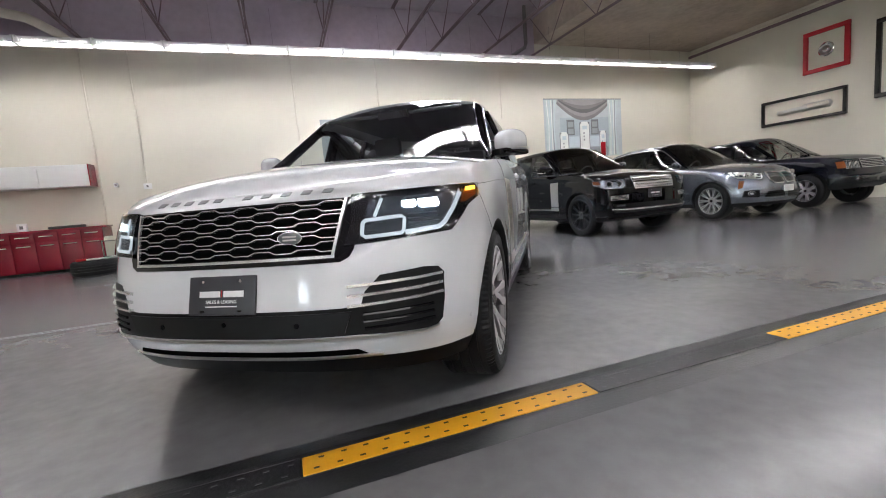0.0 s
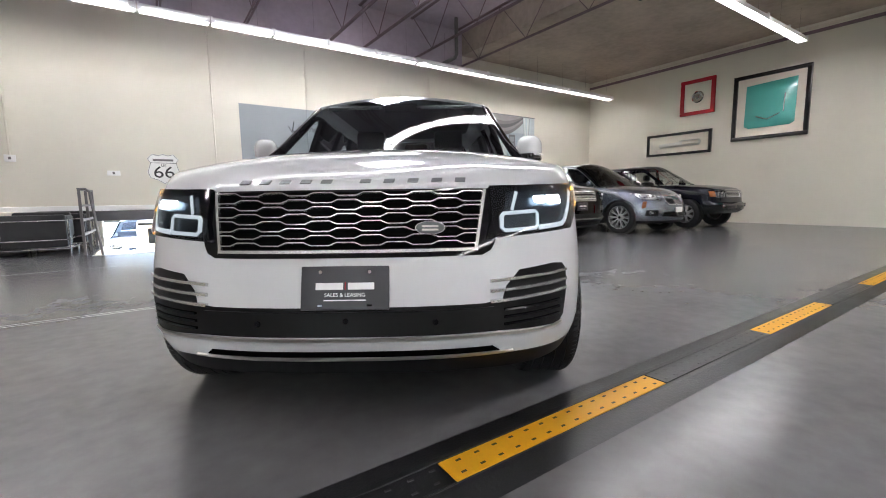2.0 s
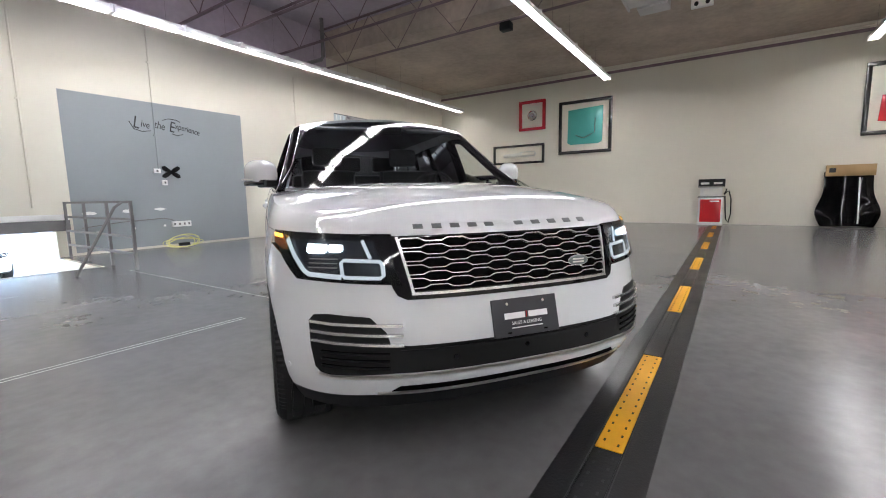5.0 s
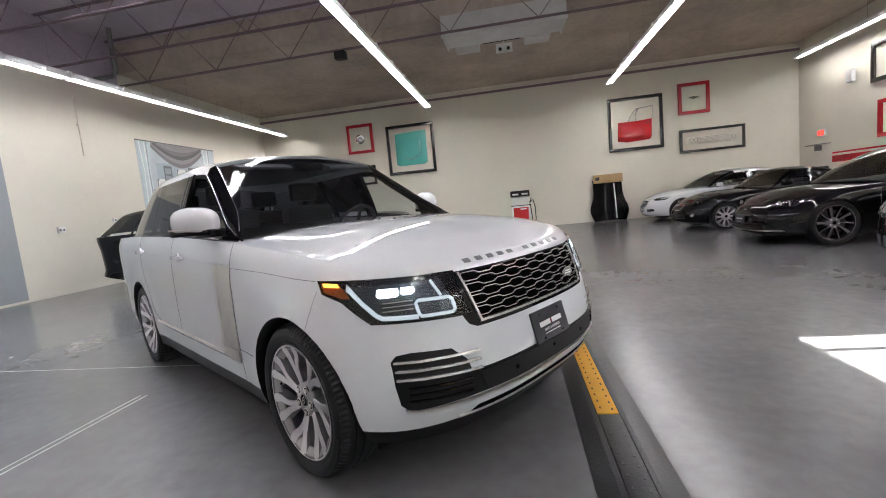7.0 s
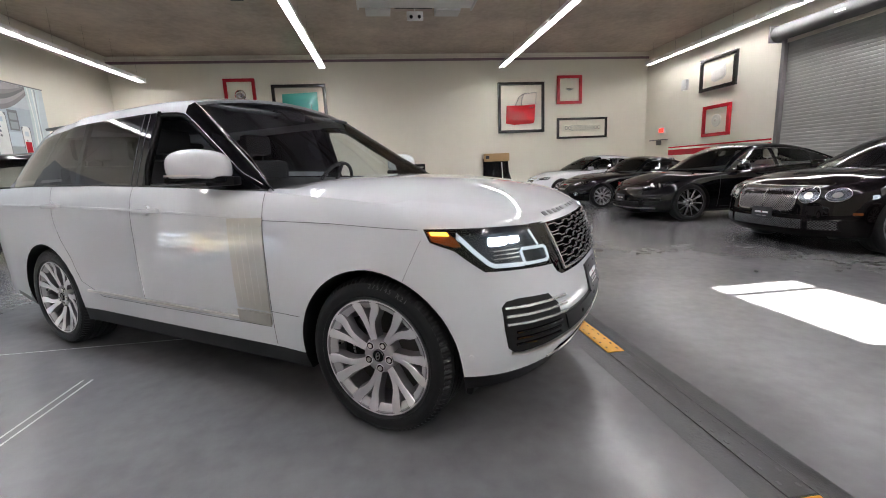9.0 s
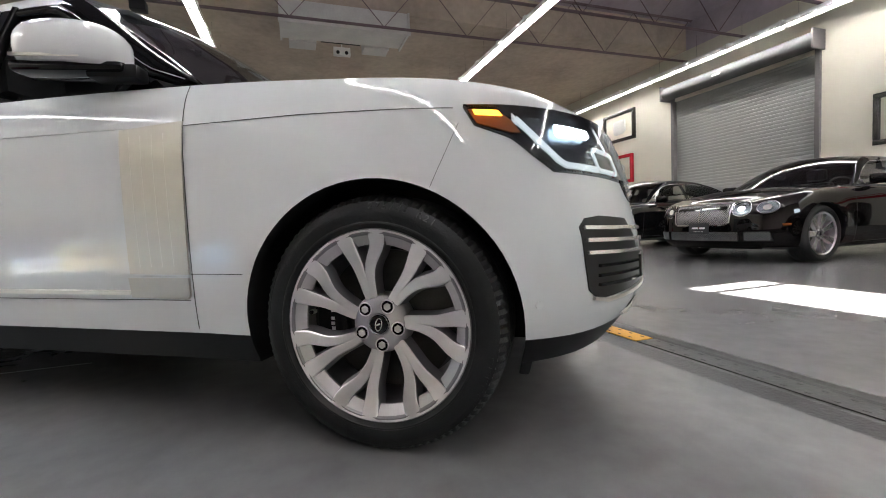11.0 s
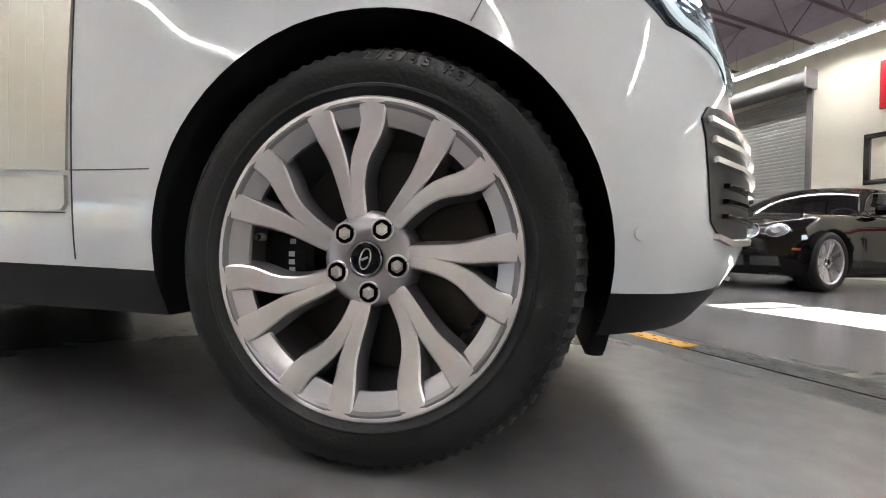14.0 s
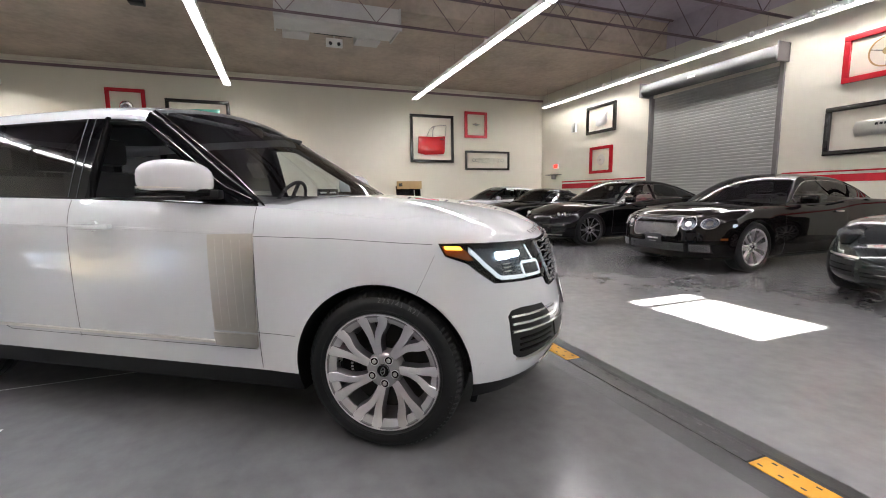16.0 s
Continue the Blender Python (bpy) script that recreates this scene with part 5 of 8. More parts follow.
def dress(ob, sk, tree, lamps=(), rings=(), grille=None, bars=0, mesh=None, intakes=(), seams=(), mirror=None, handle=None, paint=None, strips=(), chrome=M["chrome"], plate=None, lamp_mat=M["gloss_black"]):
    """Lamps, grille, intakes, gaps and mirrors of a parked car; outlines in metres on its front (y, z) and sides (x, z)."""
    f = sk["front"]
    PAINTS[ob.name] = paint
    for poly in lamps:
        for sg in (1, -1):
            lamp = part("headlamp", f.patch(flip(poly, sg), 0.002), lamp_mat, ob, smooth=40)
            us, vs = [u for u, v in poly], [v for u, v in poly]
            cu, cv, rr = sum(us) / len(us), sum(vs) / len(vs), min(max(us) - min(us), max(vs) - min(vs)) * 0.32
            for du in (-rr * 1.1, rr * 1.1):
                c = f.at((cu + du) * sg, cv, 0.003)
                part("reflector", add_cyl(bmesh.new(), c, c - f.d * 0.006, rr, 16), M["chrome"], lamp, smooth=40)
            part("lamp_cover", f.patch(flip(poly, sg), 0.012), M["lens"], lamp, "clear lens", smooth=40).visible_shadow = False
    for u, v, r in rings:
        for sg in (1, -1):
            ring = lambda q: flip([(u + q * math.cos(a * math.pi / 12), v + q * 0.9 * math.sin(a * math.pi / 12)) for a in range(24)], sg)
            lamp = part("headlamp", f.patch(ring(r), 0.004), M["lamp_inside"], ob, "round lamp with a bright bezel", smooth=40)
            part("lamp_bezel", f.bar(bmesh.new(), ring(r), 0.007, 0.012, closed=True), chrome, lamp, smooth=40)
            part("reflector", f.patch(ring(r * 0.82), 0.0055), M["lamp_inside"], lamp, smooth=40)
            part("projector", f.patch(ring(r * 0.42), 0.010), M["satin"], lamp, smooth=40)
            part("lamp_cover", f.patch(ring(r * 0.95), 0.016), M["lens"], lamp, "clear lens", smooth=40).visible_shadow = False
    if grille:
        part("grille_back", f.patch(grille, 0.003), M["gloss_black"], ob)
        part("grille_frame", f.bar(bmesh.new(), grille, 0.022, 0.014, closed=True), chrome, ob, smooth=40)
        us, vs = [u for u, v in grille], [v for u, v in grille]
        lo, hi, w0 = min(vs), max(vs), max(us)
        for i in range(bars):
            z = lo + (hi - lo) * (i + 1) / (bars + 1)
            part("grille_bar", f.bar(bmesh.new(), [(-w0 * 0.93, z), (w0 * 0.93, z)], 0.014, 0.012), chrome, ob, smooth=40)
        if mesh:
            bm = lattice(f, bmesh.new(), -w0 * 0.94, w0 * 0.94, lo + 0.01, hi - 0.01, mesh)
            tagged(part("grille_mesh", bm, M["hub_metal"], ob, smooth=40), kind="stuff")
    for poly in intakes:
        for sg in (1, -1):
            part("bumper_intake", f.patch(flip(poly, sg), 0.003), M["black"], ob)
            us, vs = [u for u, v in poly], [v for u, v in poly]
            for i in range(2):
                z = min(vs) + (max(vs) - min(vs)) * (i + 1) / 3
                part("intake_slat", f.bar(bmesh.new(), [((min(us) + 0.02) * sg, z), ((max(us) - 0.03) * sg, z)], 0.012, 0.012), M["gloss_black"], ob)
    for a, b, z, mt in strips:
        for sg in (1, -1):
            part("bumper_strip", f.bar(bmesh.new(), [(a * sg, z), (b * sg, z)], 0.022, 0.012), mt, ob, smooth=40)
    for key, sg in (("right", 1), ("left", -1)):
        k = sk[key]
        for seam in seams:
            part("panel_gap", k.bar(bmesh.new(), [(u * sg, v) for u, v in seam], 0.005, 0.0018, back=0.003, step=0.03), M["seam"], ob)
        if mirror:
            x, z = mirror
            y = (-1 if sg > 0 else 1)
            mir = new("wing_mirror")
            mir.parent = ob
            base = k.at(x * sg, z - 0.1)
            mir.matrix_local = pose(x - 0.05, base.y + y * 0.10, z)
            bm = add_box(bmesh.new(), -0.06, 0.07, -0.11, 0.11, -0.065, 0.065, 0.04)
            part("shell", bm, paint, mir, smooth=60)
            part("arm", add_box(bmesh.new(), -0.02, 0.03, -y * 0.17, -y * 0.05, -0.075, -0.04, 0.01), M["black"], mir)
        for x, z in handle or ():
            c = k.at(x * sg, z, 0.012)
            part("door_handle", add_box(bmesh.new(), c.x - 0.11, c.x + 0.11, c.y - 0.014, c.y + 0.014, c.z - 0.013, c.z + 0.013, 0.009), chrome if paint is not M["p_silver"] else paint, ob, smooth=50)
    if plate:
        dealer_plate(ob, *plate, words=False)


SEAMS = [[(-0.55, 0.25), (-0.6, 0.85)], [(-1.9, 0.25), (-1.9, 0.9)], [(-0.6, 0.26), (-2.3, 0.26)], [(-2.35, 0.3), (-2.55, 0.6), (-2.6, 0.9)]]
BIG_SEAMS = [[(-0.6, 0.37), (-0.6, 1.1)], [(-1.7, 0.46), (-1.7, 1.15)], [(-0.62, 0.46), (-2.2, 0.47)], [(-2.42, 0.56), (-2.6, 0.84), (-2.7, 1.15)], [(-0.6, 1.0), (0.24, 0.97)]]

# black SUV of the same make, nose out from the long wall
def older_face(ob, sk, tree, bright=M["grille_silver"]):
    """Upright front with a mesh grille, square lamps and a wide bright lower strip."""
    f = sk["front"]
    grille = [(-0.44, 0.975), (-0.41, 0.80), (0.41, 0.80), (0.44, 0.975)]
    # near-black sheet paints the dark depth behind the mesh
    part("grille_back", f.patch(grille, 0.004), M["recess_shade"], ob)
    part("grille_frame", f.bar(bmesh.new(), grille, 0.018, 0.014, closed=True), bright, ob, smooth=30)
    for i in range(3):
        z = 0.843 + i * 0.043
        part("grille_bar", f.bar(bmesh.new(), [(-0.415, z), (0.415, z)], 0.016, 0.014), bright, ob, smooth=30)
    tagged(part("grille_mesh", lattice(f, bmesh.new(), -0.41, 0.41, 0.805, 0.968, 0.044, 0.012), bright, ob, smooth=40), kind="stuff")
    for y in (-0.385, -0.31, -0.235, -0.16, -0.085, 0.055, 0.14, 0.225, 0.31, 0.395):
        part("bonnet_mark", f.patch([(y - 0.02, 1.000), (y + 0.02, 1.000), (y + 0.02, 1.016), (y - 0.02, 1.016)], 0.003, step=0.02), M["badge_metal"], ob)
    for s2, sg in lamp_skins(tree):
        lens = flip([(-0.40, 0.965), (-0.12, 0.975), (0.10, 0.965), (0.12, 0.85), (0.06, 0.815), (-0.20, 0.825), (-0.30, 0.87), (-0.40, 0.90)], sg)
        lamp = part("headlamp", s2.patch(lens, 0.002), M["lamp_inside"], ob, smooth=40)
        for u in (-0.13, 0.02):
            c = s2.at(u * (1 if sg > 0 else -1), 0.895, 0.004)
            part("lamp_bezel", add_tube(bmesh.new(), [c + s2.r * 0.052 * math.cos(a * math.pi / 10) + Vector((0, 0, 0.048 * math.sin(a * math.pi / 10))) for a in range(20)], 0.008, 6, True), M["chrome"], lamp, smooth=60)
            part("projector", add_cyl(bmesh.new(), c + s2.d * 0.004, c - s2.d * 0.012, 0.034, 16), M["gloss_black"], lamp, smooth=40)
        part("side_marker", s2.patch(flip([(-0.395, 0.958), (-0.30, 0.962), (-0.26, 0.90), (-0.385, 0.91)], sg), 0.005), M["amber"], lamp, "amber side marker lens", smooth=40)
        part("lamp_cover", s2.patch(lens, 0.014, step=0.06), M["lens"], lamp, "clear lens", smooth=40).visible_shadow = False
    part("bumper_intake", f.patch([(-0.78, 0.56), (-0.76, 0.41), (0.76, 0.41), (0.78, 0.56)], 0.003), M["black"], ob, smooth=40)
    part("bumper_strip", f.bar(bmesh.new(), [(-0.80, 0.475), (-0.6, 0.462), (0.6, 0.462), (0.80, 0.475)], 0.030, 0.016), bright, ob, "wide bright bumper strip", smooth=30)
    for sg in (1, -1):
        part("bumper_intake", f.patch(flip([(0.52, 0.705), (0.56, 0.62), (0.82, 0.625), (0.82, 0.705)], sg), 0.003), M["black"], ob, smooth=40)
        for i in range(4):
            z = 0.633 + i * 0.021
            part("intake_blade", f.bar(bmesh.new(), [(sg * 0.815, z), (sg * 0.545, z)], 0.011, 0.012), bright, ob, smooth=30)
        part("fog_lamp", f.patch(flip([(0.60, 0.545), (0.60, 0.515), (0.73, 0.518), (0.73, 0.545)], sg), 0.010), M["lamp_inside"], ob, "narrow clear fog lamp")
    dealer_plate(ob, (f.at(0, 0.70).x + 0.008, 0.0, 0.70), 0, words=False)


SUV2 = spec(paint=M["p_black"], lf=0.55, pf=3.3, nose=[(0, -0.14), (0.1, -0.05), (0.22, 0.0), (0.6, 0.0), (0.85, -0.03), (0.93, -0.06), (0.97, -0.09), (1.0, -0.14)],
            edge=[(0.66, 1.02), (0.55, 1.035), (0.4, 1.055), (0, 1.09), (-0.59, 1.135), (-1.55, 1.18), (-2.85, 1.21), (-4, 1.2)],
            rims=("double", M["rim_black"], M["rim_black"]), glass=OPEN_VIEW, clad=0.33)
b_suv, b_sk, b_tree = car("suv", pose(6.28, 7.15, GROUND, 0, 0, -90), SUV2, "glossy black luxury SUV with black wheels and a silver side panel", "cars along the long wall")
PAINTS[b_suv.name] = SUV2["paint"]
older_face(b_suv, b_sk, b_tree)
suv_sides(b_suv, b_sk)
parked_cabin(b_suv, SUV2)

SILVER = spec(
    paint=M["p_silver"], xf=0.86, xr=-3.85, w=0.955, lf=0.8, lr=0.6, pf=2.35, r=0.37, rim_r=0.262, arch=0.40, wb=2.90, glass=CLEAR, rims=("double", M["rim"], M["rim_side"]),
    nose=[(0, -0.12), (0.15, -0.02), (0.35, 0.0), (0.6, -0.03), (0.85, -0.10), (0.95, -0.18), (1.0, -0.26)],
    edge=[(0.6, 0.90), (0.4, 0.97), (0, 1.03), (-0.59, 1.08), (-1.55, 1.12), (-2.85, 1.16), (-4, 1.15)],
    crown=[(0.6, 0.0), (0.45, 0.05), (0, 0.08), (-0.6, 0.05), (-1, 0.0), (-4, 0.0)],
    belt=[(-0.59, 1.09), (-1.55, 1.13), (-2.85, 1.165), (-4, 1.17)], tumble=0.45, screen=(-0.55, -1.45), rail_key="roof",
    arc=[(-3.85, 1.18), (-3.5, 1.55), (-3.0, 1.66), (-2.2, 1.69), (-1.8, 1.69), (-1.45, 1.66), (-1.2, 1.53), (-0.55, 1.095)],
    stations=[(-0.55, 0, "door_window", "windscreen"), (-1.45, 0, "door_window", "roof"), (-1.72, 0, "door_pillar", "roof"), (-1.8, 0, "rear_door_window", "roof"), (-2.6, 0, "door_pillar", "roof"), (-2.66, 0, "quarter_window", "roof"), (-3.2, 0, "body_pillar", "roof"), (-3.5, 0, "body_pillar", "rear_window"), (-3.85, 0, "body_pillar", "rear_window")],
    bottom=[(0.8, 0.26), (0, 0.25), (-3, 0.25), (-3.9, 0.4)], clad=0.33)
o, k, tr = car("suv", pose(9.42, 7.05, GROUND, 0, 0, -90), SILVER, "slate silver mid-size SUV with alloy wheels and tinted glass", "cars along the long wall")
parked_cabin(o, SILVER, M["leather"])
window_trim(o, SILVER, -0.75, -3.2, M["satin"])
dress(o, k, tr, lamps=([(0.40, 0.86), (0.48, 0.76), (0.80, 0.80), (0.89, 0.93), (0.6, 0.905)],), intakes=([(0.04, 0.52), (0.04, 0.40), (0.50, 0.42), (0.44, 0.52)], [(0.58, 0.56), (0.58, 0.42), (0.80, 0.44), (0.78, 0.56)]),
      rings=((0.69, 0.50, 0.05),), seams=BIG_SEAMS, mirror=(-0.85, 1.20), handle=((-1.5, 1.0), (-2.55, 1.03)), paint=M["p_silver"], lamp_mat=M["satin"])
f = k["front"]
for sg in (1, -1):
    kidney = flip([(0.03, 0.86), (0.03, 0.69), (0.06, 0.665), (0.27, 0.67), (0.34, 0.74), (0.34, 0.83), (0.28, 0.88)], sg)
    part("grille_back", f.patch(kidney, 0.003), M["black"], o)
    part("grille_frame", f.bar(bmesh.new(), kidney, 0.026, 0.016, closed=True), M["chrome"], o, smooth=40)
    for i in range(6):
        u = sg * (0.075 + i * 0.042)
        part("grille_bar", f.bar(bmesh.new(), [(u, 0.685), (u, 0.86)], 0.012, 0.012), M["chrome"], o)
    part("side_marker", k["right" if sg > 0 else "left"].patch(flip([(0.50, 0.75), (0.50, 0.60), (0.56, 0.62), (0.56, 0.75)], sg), 0.006), M["amber"], o, "amber fender marker")
part("number_plate", add_box(bmesh.new(), 0.866, 0.884, -0.10, 0.16, 0.50, 0.62, 0.003), M["white"], o, "blank white plate")

NAVY = spec(
    paint=M["p_navy"], xf=0.80, xr=-3.75, w=0.93, lf=0.5, lr=0.4, pf=3.2, r=0.38, rim_r=0.235, arch=0.44, wb=2.78, glass=OPEN_VIEW, rims=("star", M["rim"], M["rim_side"]),
    nose=[(0, -0.10), (0.15, 0.03), (0.4, 0.05), (0.46, -0.03), (0.7, -0.05), (0.95, -0.09), (1.0, -0.14)],
    edge=[(0.6, 1.02), (0.4, 1.07), (0, 1.11), (-0.59, 1.14), (-1.55, 1.15), (-2.85, 1.16), (-4, 1.16)],
    crown=[(0.6, 0.0), (0.5, 0.02), (0, 0.04), (-0.6, 0.03), (-1, 0.0), (-4, 0.0)],
    belt=[(-0.59, 1.15), (-4, 1.17)], tumble=0.30, screen=(-0.62, -1.2), bow_screen=0.12, pinch=[(-4, 0.06), (-3.4, 0.0)], lean=[(0, 0)],
    stations=[(-0.62, 1.155, "door_window", "windscreen"), (-1.2, 1.71, "door_window", "roof"), (-1.7, 1.76, "door_pillar", "roof"), (-1.78, 1.765, "rear_door_window", "roof"), (-2.5, 1.77, "door_pillar", "roof"), (-2.58, 1.77, "quarter_window", "roof"), (-3.4, 1.75, "body_pillar", "roof"), (-3.55, 1.73, "body_pillar", "rear_window"), (-3.75, 1.2, "body_pillar", "rear_window")],
    bottom=[(0.8, 0.40), (0, 0.36), (-3, 0.36), (-3.9, 0.45)], clad=0.62, clad_mat=M["p_gunmetal"])
o, k, tr = car("suv", pose(12.2, 6.95, GROUND, 0, 0, -90), NAVY, "older boxy dark navy SUV with grey lower cladding", "cars along the long wall")
parked_cabin(o, NAVY, M["leather"])
dress(o, k, tr, lamps=([(0.44, 0.99), (0.44, 0.81), (0.74, 0.81), (0.75, 0.985)],), grille=[(-0.40, 0.99), (-0.38, 0.82), (0.38, 0.82), (0.40, 0.99)], bars=4, intakes=([(0.05, 0.60), (0.05, 0.52), (0.45, 0.52), (0.45, 0.60)],), rings=((0.62, 0.60, 0.05),),
      seams=BIG_SEAMS[:3], mirror=(-0.85, 1.25), handle=((-1.5, 1.0), (-2.4, 1.0)), paint=M["p_navy"], lamp_mat=M["grille_silver"])
for y in (0.80, -0.80):
    part("side_marker", Skin(tr, (0, 0, 0), (0, 1, 0)).patch([(y - 0.06, 0.97), (y - 0.06, 0.83), (y + 0.06, 0.83), (y + 0.06, 0.97)], 0.006), M["amber"], o, "amber lens")

# the row along the door side, noses towards the aisle
ROW2 = "cars along the door side"
GT = low_car(paint=M["p_brownblack"], xf=0.88, w=0.965, pf=2.8, r=0.355, rim_r=0.262, arch=0.385, wb=2.75, hub_y=0.96, tw=0.27, rims=("star", M["grille_silver"], M["rim"]),
             nose=[(0, -0.12), (0.15, -0.01), (0.35, 0.0), (0.6, -0.008), (0.85, -0.03), (0.95, -0.07), (0.985, -0.11), (1.0, -0.17)],
             edge=[(0.66, 0.785), (0.4, 0.84), (0, 0.90), (-0.7, 0.93), (-1.5, 0.93), (-2.5, 1.0), (-3.8, 0.95)],
             belt=[(-0.7, 0.94), (-1.8, 0.95), (-2.6, 1.0), (-3.5, 0.97)],
             arc=[(-3.5, 0.97), (-3.1, 1.15), (-2.7, 1.27), (-2.2, 1.36), (-1.8, 1.375), (-1.5, 1.36), (-1.2, 1.25), (-0.72, 0.945)],
             stations=[(-0.72, 0, "door_window", "windscreen"), (-1.5, 0, "door_window", "roof"), (-2.05, 0, "rear_door_window", "roof"), (-2.55, 0, "body_pillar", "rear_window"), (-3.5, 0, "body_pillar", "rear_window")])
o, k, tr = car("coupe", pose(2.92, -2.2, GROUND, 0, 0, 90), GT, "glossy black grand touring coupe with a chrome mesh grille", ROW2)
parked_cabin(o, GT, M["leather"])
window_trim(o, GT, -0.95, -3.0, M["chrome"])
dress(o, k, tr, rings=((0.52, 0.69, 0.098), (0.745, 0.70, 0.082)), grille=[(-0.41, 0.765), (-0.40, 0.53), (-0.35, 0.495), (0.35, 0.495), (0.40, 0.53), (0.41, 0.765)], mesh=0.026,       seams=[[(-0.6, 0.22), (-0.62, 0.93)], [(-2.0, 0.3), (-2.1, 0.93)], [(-0.6, 0.23), (-2.0, 0.23)]], mirror=(-1.0, 1.02), handle=((-1.85, 0.82),), paint=M["p_brownblack"], plate=((0.892, 0.0, 0.455), -2))
f = k["front"]
part("grille_back", f.patch([(-0.50, 0.41), (-0.50, 0.29), (0.50, 0.29), (0.50, 0.41)], 0.003), M["black"], o)
for sg in (1, -1):
    part("bumper_intake", f.patch(flip([(0.55, 0.41), (0.55, 0.29), (0.80, 0.29), (0.78, 0.41)], sg), 0.003), M["black"], o)
bm = lattice(f, bmesh.new(), -0.49, 0.49, 0.295, 0.405, 0.03)
for u0, u1 in ((0.56, 0.78), (-0.78, -0.56)):
    lattice(f, bm, u0, u1, 0.30, 0.40, 0.03)
tagged(part("intake_mesh", bm, M["badge_metal"], o), kind="stuff")
for sg in (1, -1):
    part("side_marker", k["right" if sg > 0 else "left"].patch(flip([(0.50, 0.50), (0.50, 0.475), (0.58, 0.475), (0.58, 0.50)], sg), 0.004), M["amber"], o, "amber side marker")
part("grille_post", f.bar(bmesh.new(), [(0, 0.50), (0, 0.755)], 0.014, 0.016), M["chrome"], o)

TS = low_car(paint=M["p_black"], wb=2.96, xr=-4.0, w=0.965, hub_y=0.95, r=0.352, rim_r=0.268, arch=0.378, rims=("turbine", M["rim_side"], M["rim_black"]),
             edge=[(0.62, 0.70), (0.4, 0.76), (0, 0.84), (-0.7, 0.90), (-1.5, 0.95), (-2.6, 1.0), (-3.9, 0.99)],
             belt=[(-0.7, 0.91), (-2.6, 1.0), (-3.6, 1.0)],
             arc=[(-3.75, 1.0), (-3.3, 1.16), (-2.8, 1.30), (-2.3, 1.385), (-1.9, 1.40), (-1.55, 1.385), (-1.2, 1.26), (-0.7, 0.92)],
             stations=[(-0.7, 0, "door_window", "windscreen"), (-1.55, 0, "door_window", "roof"), (-1.85, 0, "door_pillar", "roof"), (-1.92, 0, "rear_door_window", "roof"), (-2.75, 0, "body_pillar", "rear_window"), (-3.75, 0, "body_pillar", "rear_window")])
o, k, tr = car("sedan", pose(6.35, -2.2, GROUND, 0, 0, 90), TS, "glossy black electric fastback sedan with dark turbine wheels", ROW2)
parked_cabin(o, TS, M["beige_seat"])
window_trim(o, TS, -0.9, -3.3, M["chrome"])
dress(o, k, tr, lamps=([(0.40, 0.665), (0.50, 0.60), (0.80, 0.645), (0.88, 0.77), (0.64, 0.73)],), intakes=([(0.56, 0.44), (0.58, 0.30), (0.80, 0.33), (0.82, 0.44)], [(0.0, 0.40), (0.0, 0.27), (0.50, 0.27), (0.48, 0.38)]), seams=SEAMS, mirror=(-0.95, 0.99), handle=((-1.6, 0.82), (-2.6, 0.86)), paint=M["p_black"],
      strips=((0.0, 0.05, 0.60, M["chrome"]), (0.02, 0.74, 0.262, M["satin"])), plate=((0.885, 0.0, 0.45), 0))

Z4 = low_car(paint=M["p_black"], xf=0.80, xr=-3.3, wb=2.5, w=0.90, hub_y=0.885, r=0.32, rim_r=0.235, arch=0.35,
             edge=[(0.56, 0.66), (0.4, 0.72), (0, 0.80), (-0.9, 0.86), (-1.6, 0.88), (-3.2, 0.90)],
             belt=[(-0.9, 0.87), (-3.2, 0.90)], screen=(-0.95, -1.55), deck=(-0.95, -2.4),
             arc=[(-2.75, 0.90), (-2.4, 1.12), (-2.0, 1.23), (-1.7, 1.25), (-1.5, 1.23), (-0.95, 0.88)],
             stations=[(-0.95, 0, "door_window", "windscreen"), (-1.5, 0, "door_window", "roof"), (-2.1, 0, "soft_top", "soft_top"), (-2.75, 0, "soft_top", "soft_top")])
o, k, tr = car("roadster", pose(9.45, -2.1, GROUND, 0, 0, 90), Z4, "small black two-seat roadster with a closed soft top", ROW2)
parked_cabin(o, Z4, M["leather"])
dress(o, k, tr, lamps=([(0.45, 0.66), (0.48, 0.60), (0.74, 0.63), (0.80, 0.72), (0.62, 0.70)],), grille=[(-0.27, 0.61), (-0.25, 0.50), (0.25, 0.50), (0.27, 0.61)], bars=0, intakes=([(0.02, 0.40), (0.02, 0.30), (0.44, 0.30), (0.44, 0.40)],), rings=((0.62, 0.38, 0.045),), seams=SEAMS[:1], mirror=(-1.15, 0.97), paint=M["p_black"])

JG = low_car(paint=M["p_white"], wb=3.0, xr=-4.1, w=0.945, xf=0.88, r=0.345,
             edge=[(0.62, 0.74), (0.4, 0.80), (0, 0.87), (-0.7, 0.92), (-1.5, 0.95), (-2.6, 1.0), (-4.0, 1.0)],
             belt=[(-0.7, 0.93), (-2.6, 1.0), (-3.7, 1.0)],
             arc=[(-3.7, 1.0), (-3.2, 1.18), (-2.8, 1.30), (-2.3, 1.37), (-1.9, 1.385), (-1.55, 1.37), (-1.2, 1.25), (-0.7, 0.94)],
             stations=[(-0.7, 0, "door_window", "windscreen"), (-1.55, 0, "door_window", "roof"), (-1.85, 0, "door_pillar", "roof"), (-1.92, 0, "rear_door_window", "roof"), (-2.9, 0, "door_pillar", "rear_window"), (-3.7, 0, "body_pillar", "rear_window")])
